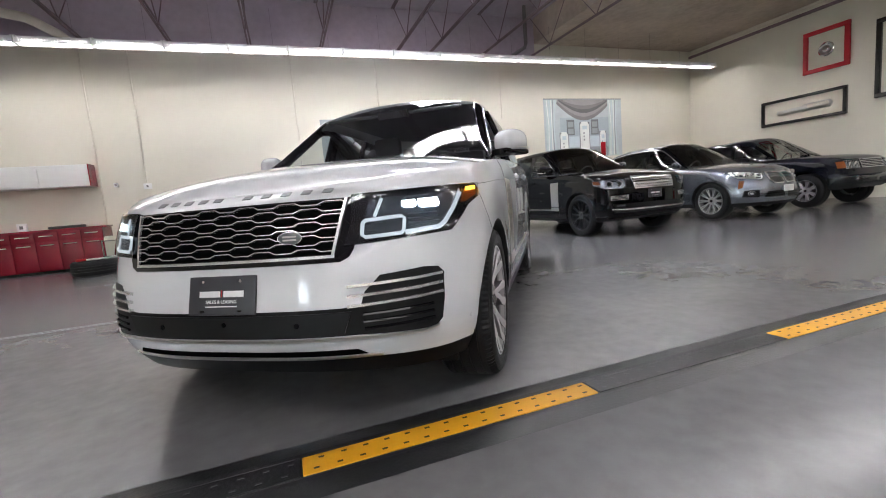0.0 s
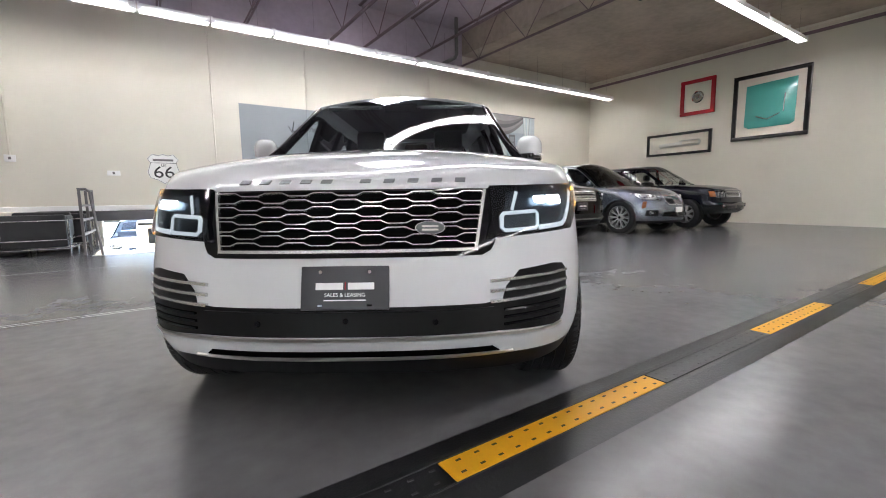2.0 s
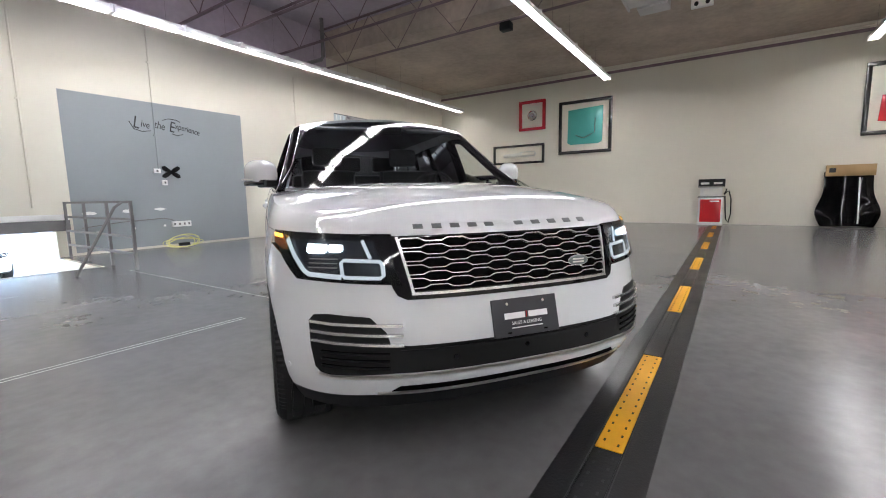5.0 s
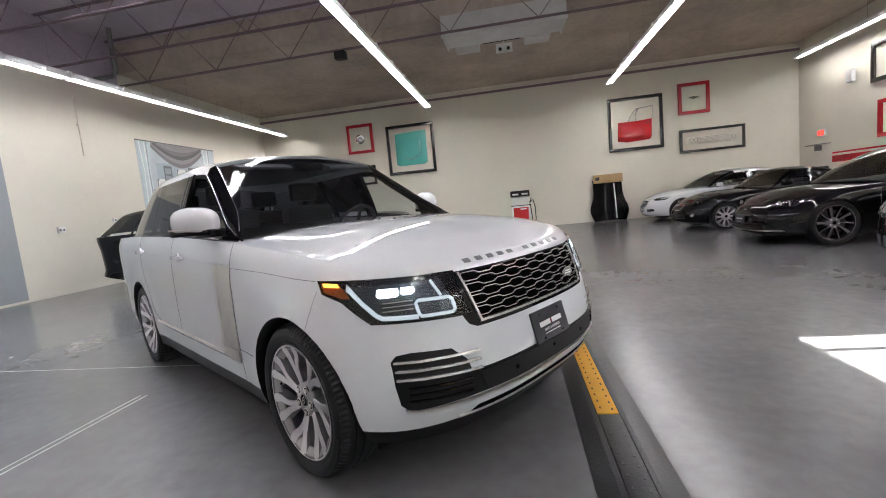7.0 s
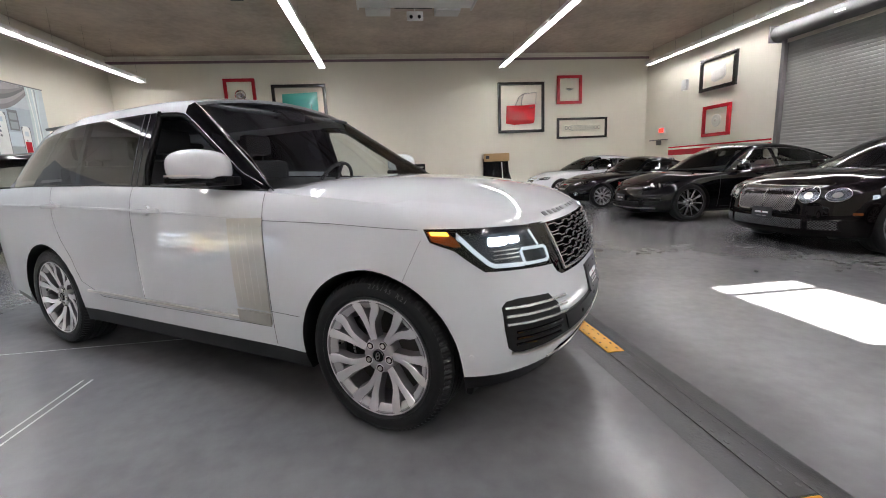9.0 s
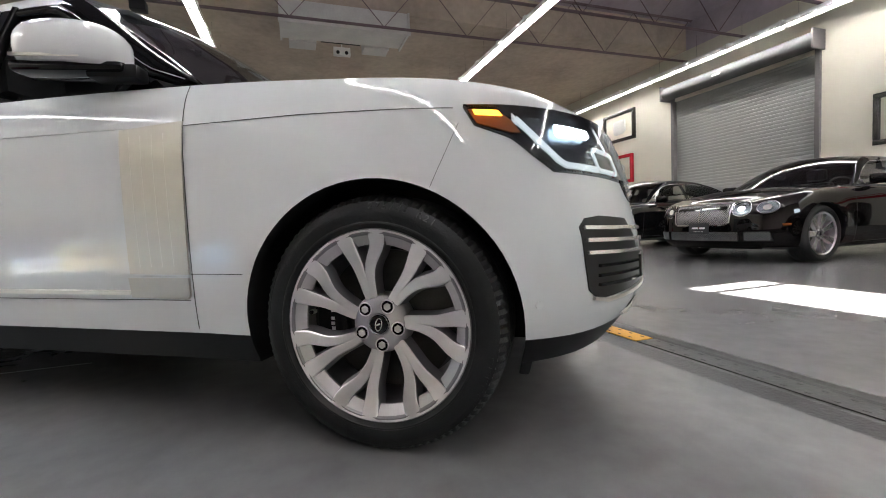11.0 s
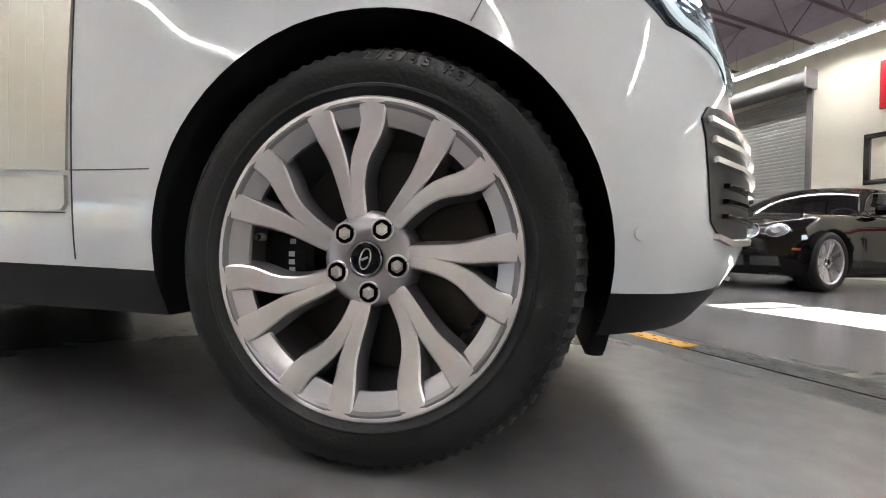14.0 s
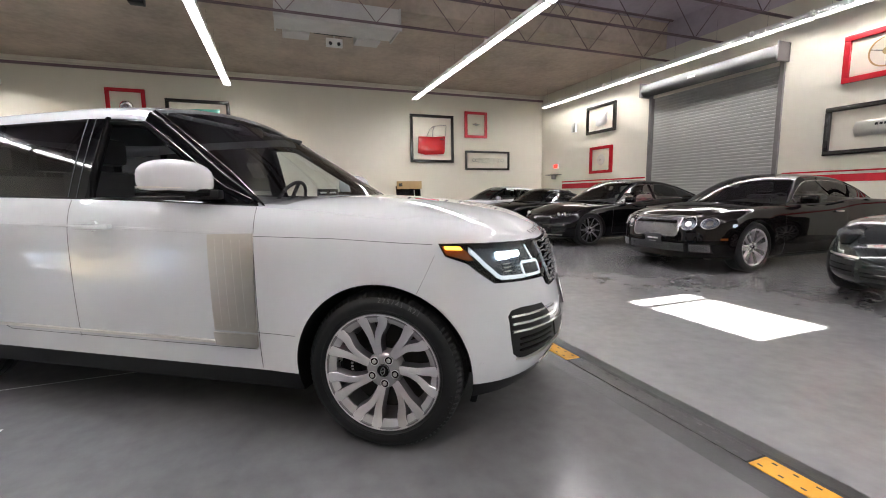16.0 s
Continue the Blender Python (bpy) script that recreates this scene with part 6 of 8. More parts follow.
o, k, tr = car("sedan", pose(12.75, -2.35, GROUND, 0, 0, 90), JG, "white luxury sedan with a chrome mesh grille and dark glass", ROW2)
parked_cabin(o, JG, M["leather"])
window_trim(o, JG, -0.9, -3.2, M["chrome"])
dress(o, k, tr, lamps=([(0.44, 0.72), (0.46, 0.66), (0.82, 0.69), (0.86, 0.77), (0.62, 0.76)],), grille=[(-0.27, 0.73), (-0.28, 0.50), (0.28, 0.50), (0.27, 0.73)], mesh=0.05, intakes=([(0.36, 0.42), (0.36, 0.34), (0.66, 0.36), (0.62, 0.43)],), seams=SEAMS, mirror=(-0.95, 1.0), handle=((-1.6, 0.82), (-2.6, 0.86)), paint=M["p_white"], plate=((0.893, 0.0, 0.42), 0))

PO = low_car(paint=M["p_gunmetal"], wb=2.45, xr=-3.5, xf=0.95, w=0.925, lf=0.95, pf=2.15, r=0.345, rim_r=0.255,
             edge=[(0.62, 0.60), (0.4, 0.72), (0.1, 0.82), (-0.7, 0.86), (-1.5, 0.90), (-2.6, 0.93), (-3.5, 0.80)],
             crown=[(0.62, 0.0), (0.45, 0.0), (0, 0.0), (-0.6, 0.03), (-1.0, 0.03), (-3, 0.04), (-3.5, 0.02)],
             belt=[(-0.7, 0.87), (-2.6, 0.93), (-3.4, 0.86)],
             arc=[(-3.3, 0.87), (-2.8, 1.08), (-2.3, 1.23), (-1.9, 1.29), (-1.5, 1.29), (-1.2, 1.19), (-0.7, 0.88)],
             stations=[(-0.7, 0, "door_window", "windscreen"), (-1.45, 0, "door_window", "roof"), (-2.0, 0, "rear_door_window", "roof"), (-2.6, 0, "body_pillar", "rear_window"), (-3.3, 0, "body_pillar", "rear_window")])
o, k, tr = car("sports_car", pose(0.0, -2.15, GROUND, 0, 0, 90), PO, "dark green-grey sports car with oval headlamps", ROW2)
parked_cabin(o, PO, M["leather"])
dress(o, k, tr, lamps=([(0.56, 0.66), (0.60, 0.58), (0.70, 0.57), (0.78, 0.64), (0.78, 0.74), (0.68, 0.77), (0.58, 0.74)],), intakes=([(0.42, 0.44), (0.42, 0.28), (0.80, 0.30), (0.80, 0.44)], [(0.0, 0.38), (0.0, 0.26), (0.36, 0.26), (0.38, 0.38)]), strips=((0.40, 0.82, 0.47, M["satin"]),),
      seams=SEAMS[:1], mirror=(-0.95, 0.98), handle=((-1.6, 0.80),), paint=M["p_gunmetal"])

# white cars in the yard below the ramp
YARD = "white cars in the yard"
for x, y in ((-0.9, 19.9), (1.25, 22.0)):
    W = dict(SILVER)
    W.update(paint=M["p_white"])
    o, k, tr = car("suv", pose(x, y, -1.45, 0, 0, -90), W, "white SUV parked in the sunlit yard", YARD)
    dress(o, k, tr, lamps=([(0.40, 0.86), (0.48, 0.76), (0.80, 0.80), (0.89, 0.93), (0.6, 0.905)],), grille=[(-0.34, 0.86), (-0.30, 0.68), (0.30, 0.68), (0.34, 0.86)], bars=3, intakes=([(0.04, 0.52), (0.04, 0.40), (0.50, 0.42), (0.44, 0.52)],), mirror=(-0.85, 1.20), paint=M["p_white"])

# ---- strip lights ----
def strip_light(m, group, drop, glowing):
    ob = thing("strip_light", m, "white louvred fluorescent strip light, lit, hung from the ceiling", "ceiling light", group)
    part("housing", add_box(box(-0.6, 0.6, -0.045, 0.045, 0.078, 0.13), -0.6, 0.6, -0.092, 0.092, 0.066, 0.0785), M["white"], ob)
    for sg in (-1, 1):
        bm = bmesh.new()
        n = 24
        for i in range(n + 1):
            x = -0.6 + 1.2 * i / n
            add_box(bm, max(-0.6, x - 0.0232), min(0.6, x + 0.0232), sg * 0.092, sg * 0.098, -0.006, 0.075)
        add_box(bm, -0.6, 0.6, sg * 0.09, sg * 0.1, 0.065, 0.08)
        add_box(bm, -0.6, 0.6, sg * 0.09, sg * 0.1, -0.012, 0.010)
        part("reflector", bm, M["white"], ob)
        part("tube", add_cyl(bmesh.new(), (-0.58, sg * 0.045, 0.035), (0.58, sg * 0.045, 0.035), 0.016, 10), glowing, ob, smooth=50)
    for x in (-0.6, 0.572):
        part("end_cap", box(x, x + 0.028, -0.1, 0.1, -0.004, 0.13), M["white"], ob)
    part("hanger", add_cyl(bmesh.new(), (0.3, 0, 0.125), (0.3, 0, drop), 0.0025, 6), M["rail"], ob)
    return ob


# the two rows nearest the walls get the weaker glow to tone those walls down
for y, z, x_end, row, kind in ((11.36, 4.5, 14.25, "strip lights along the long wall", "dim_tube"), (5.37, 4.71, 13.5, "strip lights over the aisle", "tube"), (-0.85, 4.71, 13.7, "strip lights over the middle", "tube"), (-6.5, 4.71, 13.7, "strip lights along the door side", "dim_tube")):
    first = None
    for i in range(17):
        mm = pose(x_end - 0.61 - i * 1.22, y, z)
        if first is None:
            first = strip_light(mm, row, ROOF - z, M[kind])
        else:
            copy_thing(first, mm)

# ---- steel joists ----
JOIST = "open web roof joists"
first = None
for x in (8.0, 6.34, 4.7, 3.74, 1.70, 0.0, -1.7, -3.4, -5.1, -6.8):
    if first is None:
        first = thing("roof_joist", pose(x, 0, 0), "dark red-brown open web steel roof joist", "joist", JOIST)
        y0, y1, zb, zt = YC + 0.02, YA - 0.02, 5.04, DECK
        for nm, z, d in (("top_chord", zt - 0.03, 1), ("bottom_chord", zb, 1)):
            for sg in (-1, 1):
                bm = bmesh.new()
                add_box(bm, sg * 0.012, sg * 0.05, y0, y1, z - 0.004 if nm == "bottom_chord" else z + 0.02, z + 0.004 if nm == "bottom_chord" else z + 0.03)
                add_box(bm, sg * 0.012, sg * 0.018, y0, y1, z - 0.004, z + 0.03)
                part(nm, bm, M["steel"], first)
        n, pts = 20, []
        for k in range(n + 1):
            pts.append((0, y0 + 0.1 + (y1 - y0 - 0.2) * k / n, zb + 0.01 if k % 2 else zt - 0.02))
        part("web", add_tube(bmesh.new(), pts, 0.013, 6), M["steel"], first)
    else:
        copy_thing(first, pose(x, 0, 0))

# duct unit, alarm box, loudspeaker and pipes under the ceiling
duct = thing("air_duct", pose(8.55, 2.55, ROOF), "galvanised rectangular air duct with side outlets", "air duct")
part("duct_body", box(-0.45, 0.45, -1.35, 1.35, -0.42, 0.0, 0.01), M["galv"], duct)
for y in (-1.36, 1.36):
    part("flange", box(-0.5, 0.5, y - 0.02, y + 0.02, -0.46, -0.002), M["galv"], duct)
part("flange", box(-0.5, -0.44, -1.4, 1.4, -0.48, -0.41), M["galv"], duct)
for y in (-0.8, 0.9):
    part("outlet", box(0.46, 0.9, y - 0.3, y + 0.3, -0.46, -0.1, 0.01), M["galv"], duct)
part("grille", box(0.46, 0.5, -0.4, 0.5, -0.42, -0.15), M["black"], duct)
em = thing("emergency_light", pose(9.3, 2.55, 4.95), "white twin-head emergency light box", "emergency light")
part("case", box(-0.05, 0.05, -0.2, 0.2, -0.1, 0.1, 0.015), M["white"], em, smooth=40)
part("rod", add_cyl(bmesh.new(), (0, 0, 0.08), (0, 0, 0.502), 0.012, 8), M["white"], em)
for y in (-0.1, 0.1):
    part("lamp_head", add_cyl(bmesh.new(), (-0.05, y, -0.02), (-0.1, y, -0.05), 0.04, 14), M["black"], em, smooth=40)
sp = thing("loudspeaker", pose(8.0, 6.35, 4.92), "small black loudspeaker under a joist", "loudspeaker")
part("cabinet", box(-0.1, 0.1, -0.13, 0.13, -0.09, 0.09, 0.02), M["black"], sp, smooth=40)
part("bracket", box(-0.01, 0.01, -0.05, 0.05, 0.085, 0.13), M["black"], sp)
structure("trim_end", add_tube(bmesh.new(), [(XB - 0.06, YC, 5.33), (XB - 0.06, YA, 5.33)], 0.035, 10), M["cream_pipe"], "cream pipe along the top of the end wall", 60)
structure("trim_end_dark", box(XB - 0.05, XB, YC, YA, 5.19, 5.27), M["steel"], "dark steel ledger under the pipe")
structure("trim_long", box(XD, XB - 0.05, YA - 0.12, YA, 4.93, 5.06, 0.01), M["cream_pipe"], "cream ledge along the top of the long wall")
pipe = thing("drain_pipe", pose(7.42, YA - 0.72, 0), "short grey drain pipe hung at the wall top", "pipe")
part("pipe", add_tube(bmesh.new(), [(0, -0.05, 6.198), (0, -0.05, 5.16), (0, 0.02, 5.09), (0, 0.70, 5.09)], 0.055, 12), M["rail"], pipe, smooth=60)
unit = thing("unit_heater", pose(-4.9, 11.2, 5.0), "white unit heater hung near the long wall", "heater")
part("case", box(-0.55, 0.55, -0.4, 0.4, -0.15, 0.3, 0.03), M["white"], unit, smooth=40)
part("flue", add_tube(bmesh.new(), [(0.5, 0.2, 0.1), (1.0, 0.35, 0.05), (1.3, 0.9, -0.05), (1.35, 1.45, -0.08)], 0.09, 12), M["cream_pipe"], unit, smooth=60)
for y in (-0.3, 0.3):
    part("rod", add_cyl(bmesh.new(), (0, y, 0.29), (0, y, 0.452), 0.01, 8), M["rail"], unit)

# ---- the yellow and black floor ramp ----
ramp = thing("cable_ramp", pose(0, 2.2, GROUND) @ Matrix.Diagonal((1, 1, 0.42, 1)), "long black rubber floor ramp with alternating yellow and black studded lids", "cable ramp")
RW = 0.175
UNIT = 1.225


def lid_mesh(length, w):
    bm = add_box(bmesh.new(), 0.004, length - 0.004, -w, w, 0.020, 0.034, 0.004)
    return bm


M["worn_rubber"] = mat("worn_grey_rubber", (0.075, 0.075, 0.076), 0.6, var=0.4, scale=30)
M["stud"] = mat("worn_stud", (0.06, 0.045, 0.02), 0.7, var=0.3, scale=20)
for sg in (-1, 1):
    sec = [(sg * RW, 0.001), (sg * 0.085, 0.028), (sg * 0.060, 0.028), (sg * 0.060, 0.001)]
    part("ramp_side", prism(sec, XD + 0.5, 14.0, lambda u, v, d: (d, u, v)), M["ramp_rubber"], ramp)
for sg in (-1, 1):
    part("lid_edge", box(XD + 0.5, 14.0, sg * 0.0615, sg * 0.0655, 0.020, 0.0295), M["worn_rubber"], ramp, "worn grey edge beside the lids")
part("channel", box(XD + 0.5, 14.0, -0.0595, 0.0595, 0.001, 0.018), M["ramp_rubber"], ramp)
proto = {}
for i in range(-6, 12):
    x = 0.29 + i * UNIT
    if x + UNIT > 14:
        break
    yel = i % 2 == 0
    if yel not in proto:
        proto[yel] = part("yellow_lid" if yel else "black_lid", lid_mesh(UNIT, 0.056), M["yellow"] if yel else M["ramp_rubber"], ramp, "studded yellow lid" if yel else "studded black lid", smooth=30)
        q = proto[yel]
        st = bmesh.new()
        for a in range(15):
            for j in range(2):
                xx, yy = 0.05 + a * 0.08 + 0.02 * j, (j - 0.5) * 0.06
                add_box(st, xx - 0.010, xx + 0.010, yy - 0.0045, yy + 0.0045, 0.034, 0.037)
        proto[yel, 1] = tagged(part("tread_stud", st, M["stud"] if yel else M["worn_rubber"], q), kind="stuff")
        q.location.x = x
    else:
        q = proto[yel].copy()
        scene.collection.objects.link(q)
        q.location.x = x
        c = proto[yel, 1].copy()
        scene.collection.objects.link(c)
        c.parent = q

# saw cuts and tape lines in the floor
M["line"] = mat("pale_floor_line", (0.42, 0.42, 0.42), 0.5, var=0.25, scale=6)
fl = bmesh.new()
for x0, x1, y0, y1 in ((-9.0, 0.66, 5.43, 5.442), (-9.0, 0.66, 5.485, 5.497), (1.245, 1.253, 4.9, 9.6), (-3.0, -0.2, 8.62, 8.63)):
    g = [fl.verts.new(p) for p in ((x0, y0, GROUND + 0.002), (x1, y0, GROUND + 0.002), (x1, y1, GROUND + 0.002), (x0, y1, GROUND + 0.002))]
    fl.faces.new(g)
structure("floor_line", fl, M["line"], "pale double line scored across the concrete floor")


# ---- framed car parts on the walls ----
def wall_frame(wall, a0, a1, z0, z1, colour, label, bar=0.11):
    """A deep picture frame. wall: 'end' (a runs along y) or 'door' (a runs along x). Returns the thing and place(u, v, d): u right, v up, d out of the wall."""
    if wall == "end":
        m = Matrix(((0, 0, -1, XB), (-1, 0, 0, (a0 + a1) / 2), (0, 1, 0, (z0 + z1) / 2), (0, 0, 0, 1)))
    else:
        m = Matrix(((-1, 0, 0, (a0 + a1) / 2), (0, 0, 1, YC), (0, 1, 0, (z0 + z1) / 2), (0, 0, 0, 1)))
    ob = thing("framed_car_part", m, label, "picture frame", "framed car parts on the walls")
    w, h = abs(a1 - a0) / 2, (z1 - z0) / 2
    mm = M[colour]
    for x0, x1, y0, y1 in ((-w, w, h - bar, h), (-w, w, -h, -h + bar), (-w, -w + bar, -h + bar - 0.001, h - bar + 0.001), (w - bar, w, -h + bar - 0.001, h - bar + 0.001)):
        part("frame_bar", add_box(bmesh.new(), x0, x1, y0, y1, 0.0, 0.09, 0.012), mm, ob, smooth=30)
    part("mount", box(-w + bar * 0.6, w - bar * 0.6, -h + bar * 0.6, h - bar * 0.6, 0.004, 0.03), M["mat_board"], ob)
    return ob, w, h


def bulged(pts, lift, base=0.04):
    """A flat outline swollen like pressed sheet metal."""
    bm = bmesh.new()
    bm.faces.new([bm.verts.new((u, v, 0)) for u, v in pts])
    for axis in (0, 1):
        lo, hi = min(p[axis] for p in pts), max(p[axis] for p in pts)
        for i in range(1, 8):
            co, no = [0, 0, 0], [0, 0, 0]
            co[axis], no[axis] = lo + (hi - lo) * i / 8 + 1e-4, 1
            bmesh.ops.bisect_plane(bm, geom=bm.verts[:] + bm.edges[:] + bm.faces[:], plane_co=co, plane_no=no)
    us, vs = [p[0] for p in pts], [p[1] for p in pts]
    cu, cv, ru, rv = (min(us) + max(us)) / 2, (min(vs) + max(vs)) / 2, (max(us) - min(us)) / 2, (max(vs) - min(vs)) / 2
    ext = bmesh.ops.extrude_face_region(bm, geom=bm.faces[:])
    top = {e for e in ext["geom"] if isinstance(e, bmesh.types.BMVert)}
    for v in bm.verts:
        k = max(0.0, 1 - ((v.co.x - cu) / ru) ** 4) * max(0.0, 1 - ((v.co.y - cv) / rv) ** 4)
        v.co.z = base + (0.02 + lift * k if v in top else -0.012)
    bmesh.ops.recalc_face_normals(bm, faces=bm.faces[:])
    return bm


def disc(ob, r, mats, name="wheel_cover"):
    part(name, add_lathe(bmesh.new(), [(0.001, 0.075), (r * 0.25, 0.075), (r * 0.3, 0.06), (r * 0.7, 0.05), (r * 0.85, 0.065), (r, 0.045), (r, 0.03)], 32, "Z"), mats, ob, smooth=40)
    part("hub_boss", add_cyl(bmesh.new(), (0, 0, 0.07), (0, 0, 0.09), r * 0.22, 20), M["chrome"], ob, smooth=40)


fr, w, h = wall_frame("end", 8.97, 7.90, 3.54, 4.67, "frame_red", "red lacquered frame holding a chrome wheel cover")
disc(fr, 0.19, M["chrome"])
fr, w, h = wall_frame("end", 7.36, 5.46, 2.53, 4.44, "frame_black", "black frame holding a teal vintage car bonnet")
part("bonnet_panel", bulged([(-0.60, 0.62), (-0.62, -0.55), (-0.5, -0.62), (0.5, -0.62), (0.62, -0.55), (0.64, 0.68)], 0.09), M["teal"], fr, "teal pressed steel bonnet", smooth=40)
part("chevron", add_tube(bmesh.new(), [(-0.28, -0.30, 0.165), (0.0, -0.42, 0.175), (0.3, -0.28, 0.165)], 0.014, 8), M["chrome"], fr, smooth=60)
part("bonnet_spear", add_tube(bmesh.new(), [(0.38, -0.25, 0.16), (0.40, 0.25, 0.16)], 0.012, 8), M["chrome"], fr, smooth=60)
fr, w, h = wall_frame("end", 10.10, 7.93, 2.28, 3.03, "frame_black", "long black frame holding a pale chrome bumper bar", 0.085)
part("bumper_bar", bulged([(-0.62, 0.03), (-0.66, -0.05), (-0.6, -0.1), (0.7, -0.1), (0.76, 0.0), (0.70, 0.1), (0.1, 0.1), (0.05, 0.05)], 0.05), M["satin"], fr, smooth=40)
part("lamp_insert", bulged([(0.12, 0.07), (0.12, -0.06), (0.66, -0.06), (0.70, 0.0), (0.66, 0.07)], 0.05, 0.06), M["mat_board"], fr, smooth=40)
fr, w, h = wall_frame("end", -0.97, -2.83, 2.49, 4.38, "frame_black", "black frame holding a red vintage car door")
part("door_skin", bulged([(-0.58, 0.08), (-0.62, -0.58), (-0.3, -0.64), (0.48, -0.60), (0.53, -0.5), (0.56, 0.12), (0.1, 0.08)], 0.07), M["red"], fr, "red door skin", smooth=40)
part("window_frame", add_tube(bmesh.new(), [(-0.26, 0.07, 0.08), (-0.1, 0.38, 0.08), (0.05, 0.50, 0.08), (0.60, 0.56, 0.08), (0.57, 0.12, 0.08)], 0.016, 8), M["chrome"], fr, smooth=60)
part("vent_window_bar", add_tube(bmesh.new(), [(0.0, 0.08, 0.08), (0.02, 0.34, 0.085), (0.09, 0.5, 0.08)], 0.02, 8), M["chrome"], fr, smooth=60)
part("door_handle", add_tube(bmesh.new(), [(0.3, -0.02, 0.13), (0.46, 0.0, 0.13)], 0.016, 8), M["chrome"], fr, smooth=60)
fr, w, h = wall_frame("end", -3.35, -4.37, 3.53, 4.60, "frame_red", "red lacquered frame holding a small chrome ornament")
part("ornament", bulged([(-0.18, 0.03), (-0.1, 0.0), (-0.02, -0.03), (0.05, -0.02), (0.2, 0.04), (0.06, 0.04), (0.0, 0.07)], 0.02), M["chrome"], fr, smooth=40)
fr, w, h = wall_frame("end", -3.36, -5.46, 2.20, 3.00, "frame_black", "long black frame holding a chrome grille with twin lamps", 0.085)
part("grille_shell", bulged([(-0.78, 0.12), (-0.80, -0.1), (-0.7, -0.13), (0.7, -0.13), (0.80, -0.1), (0.78, 0.12)], 0.04), M["mat_board"], fr, smooth=40)
for k in range(5):
    part("grille_bar", add_tube(bmesh.new(), [(-0.5, -0.09 + k * 0.045, 0.105), (0.5, -0.09 + k * 0.045, 0.105)], 0.008, 6), M["chrome"], fr, smooth=60)
for x in (-0.68, -0.54, 0.54, 0.68):
    part("lamp_ring", add_tube(bmesh.new(), [(x + 0.06 * math.cos(a * math.pi / 10), 0.01 + 0.06 * math.sin(a * math.pi / 10), 0.10) for a in range(20)], 0.012, 6, True), M["chrome"], fr, smooth=60)
fr, w, h = wall_frame("door", 11.67, 10.16, 3.35, 4.37, "frame_black", "black frame holding a grey mesh radiator grille")
part("radiator_grille", bulged([(-0.26, 0.20), (-0.24, -0.22), (-0.1, -0.27), (0.2, -0.24), (0.32, -0.15), (0.30, 0.22), (0.1, 0.24)], 0.04), M["galv"], fr, smooth=40)
fr, w, h = wall_frame("door", 11.43, 10.28, 1.89, 2.87, "frame_red", "red lacquered frame holding a spoked wheel cover")
disc(fr, 0.2, M["satin"])
fr, w, h = wall_frame("door", 3.66, 2.25, 3.36, 4.30, "frame_red", "red lacquered frame holding a vintage steering wheel")
part("steering_wheel", add_tube(bmesh.new(), [(0.28 * math.cos(a * math.pi / 16), 0.28 * math.sin(a * math.pi / 16), 0.09) for a in range(32)], 0.016, 8, True), M["card"], fr, "worn tan steering wheel rim", smooth=60)
for a in (0.3, math.pi - 0.3, 1.5 * math.pi):
    part("wheel_spoke", add_tube(bmesh.new(), [(0, 0, 0.07), (0.27 * math.cos(a), 0.27 * math.sin(a), 0.09)], 0.012, 6), M["chrome"], fr, smooth=60)
part("horn_boss", add_cyl(bmesh.new(), (0, 0, 0.05), (0, 0, 0.1), 0.07, 20), M["card"], fr, smooth=40)
fr, w, h = wall_frame("door", 3.88, 1.70, 1.90, 2.91, "frame_black", "black frame holding a pale dashboard trim panel", 0.10)
part("trim_panel", bulged([(-0.55, 0.14), (-0.60, 0.0), (-0.55, -0.15), (0.5, -0.15), (0.62, -0.05), (0.6, 0.12), (0.5, 0.16)], 0.05), M["satin"], fr, smooth=40)
for i in range(4):
    part("dial_mark", box(-0.22 + i * 0.07, -0.175 + i * 0.07, 0.03, 0.075, 0.10, 0.118), M["ink"], fr)

# ---- fuel pump at the end wall ----
pump = thing("fuel_pump", pose(14.42, 2.36, GROUND, 0, 0, 180), "old red and white fuel pump with a black header", "fuel pump")
part("base", box(-0.28, 0.28, -0.34, 0.34, 0, 0.05, 0.01), M["galv"], pump)
part("lower_case", add_box(bmesh.new(), -0.27, 0.27, -0.33, 0.33, 0.05, 0.86, 0.02), M["white"], pump, smooth=30)
part("front_panel", add_box(bmesh.new(), 0.27, 0.285, -0.275, 0.275, 0.10, 0.80, 0.006), M["red"], pump, "red enamel panel", smooth=30)
part("name_bar", box(0.285, 0.29, -0.02, 0.22, 0.72, 0.76), M["text"], pump)
part("top_ledge", box(-0.28, 0.30, -0.35, 0.35, 0.86, 0.885), M["black"], pump)
part("neck", add_box(bmesh.new(), -0.22, 0.2, -0.29, 0.29, 0.885, 1.17, 0.01), M["galv"], pump, smooth=30)
part("dial_panel", box(0.2, 0.21, -0.2, 0.2, 0.93, 1.12), M["satin"], pump)
part("header", add_box(bmesh.new(), -0.26, 0.26, -0.35, 0.35, 1.17, 1.42, 0.02), M["black"], pump, "black header", smooth=30)
for y in (-0.28, 0.06):
    part("display", box(0.26, 0.266, y, y + 0.22, 1.26, 1.32), M["satin"], pump)
part("header_trim", box(0.26, 0.268, -0.34, 0.34, 1.18, 1.2), M["chrome"], pump)
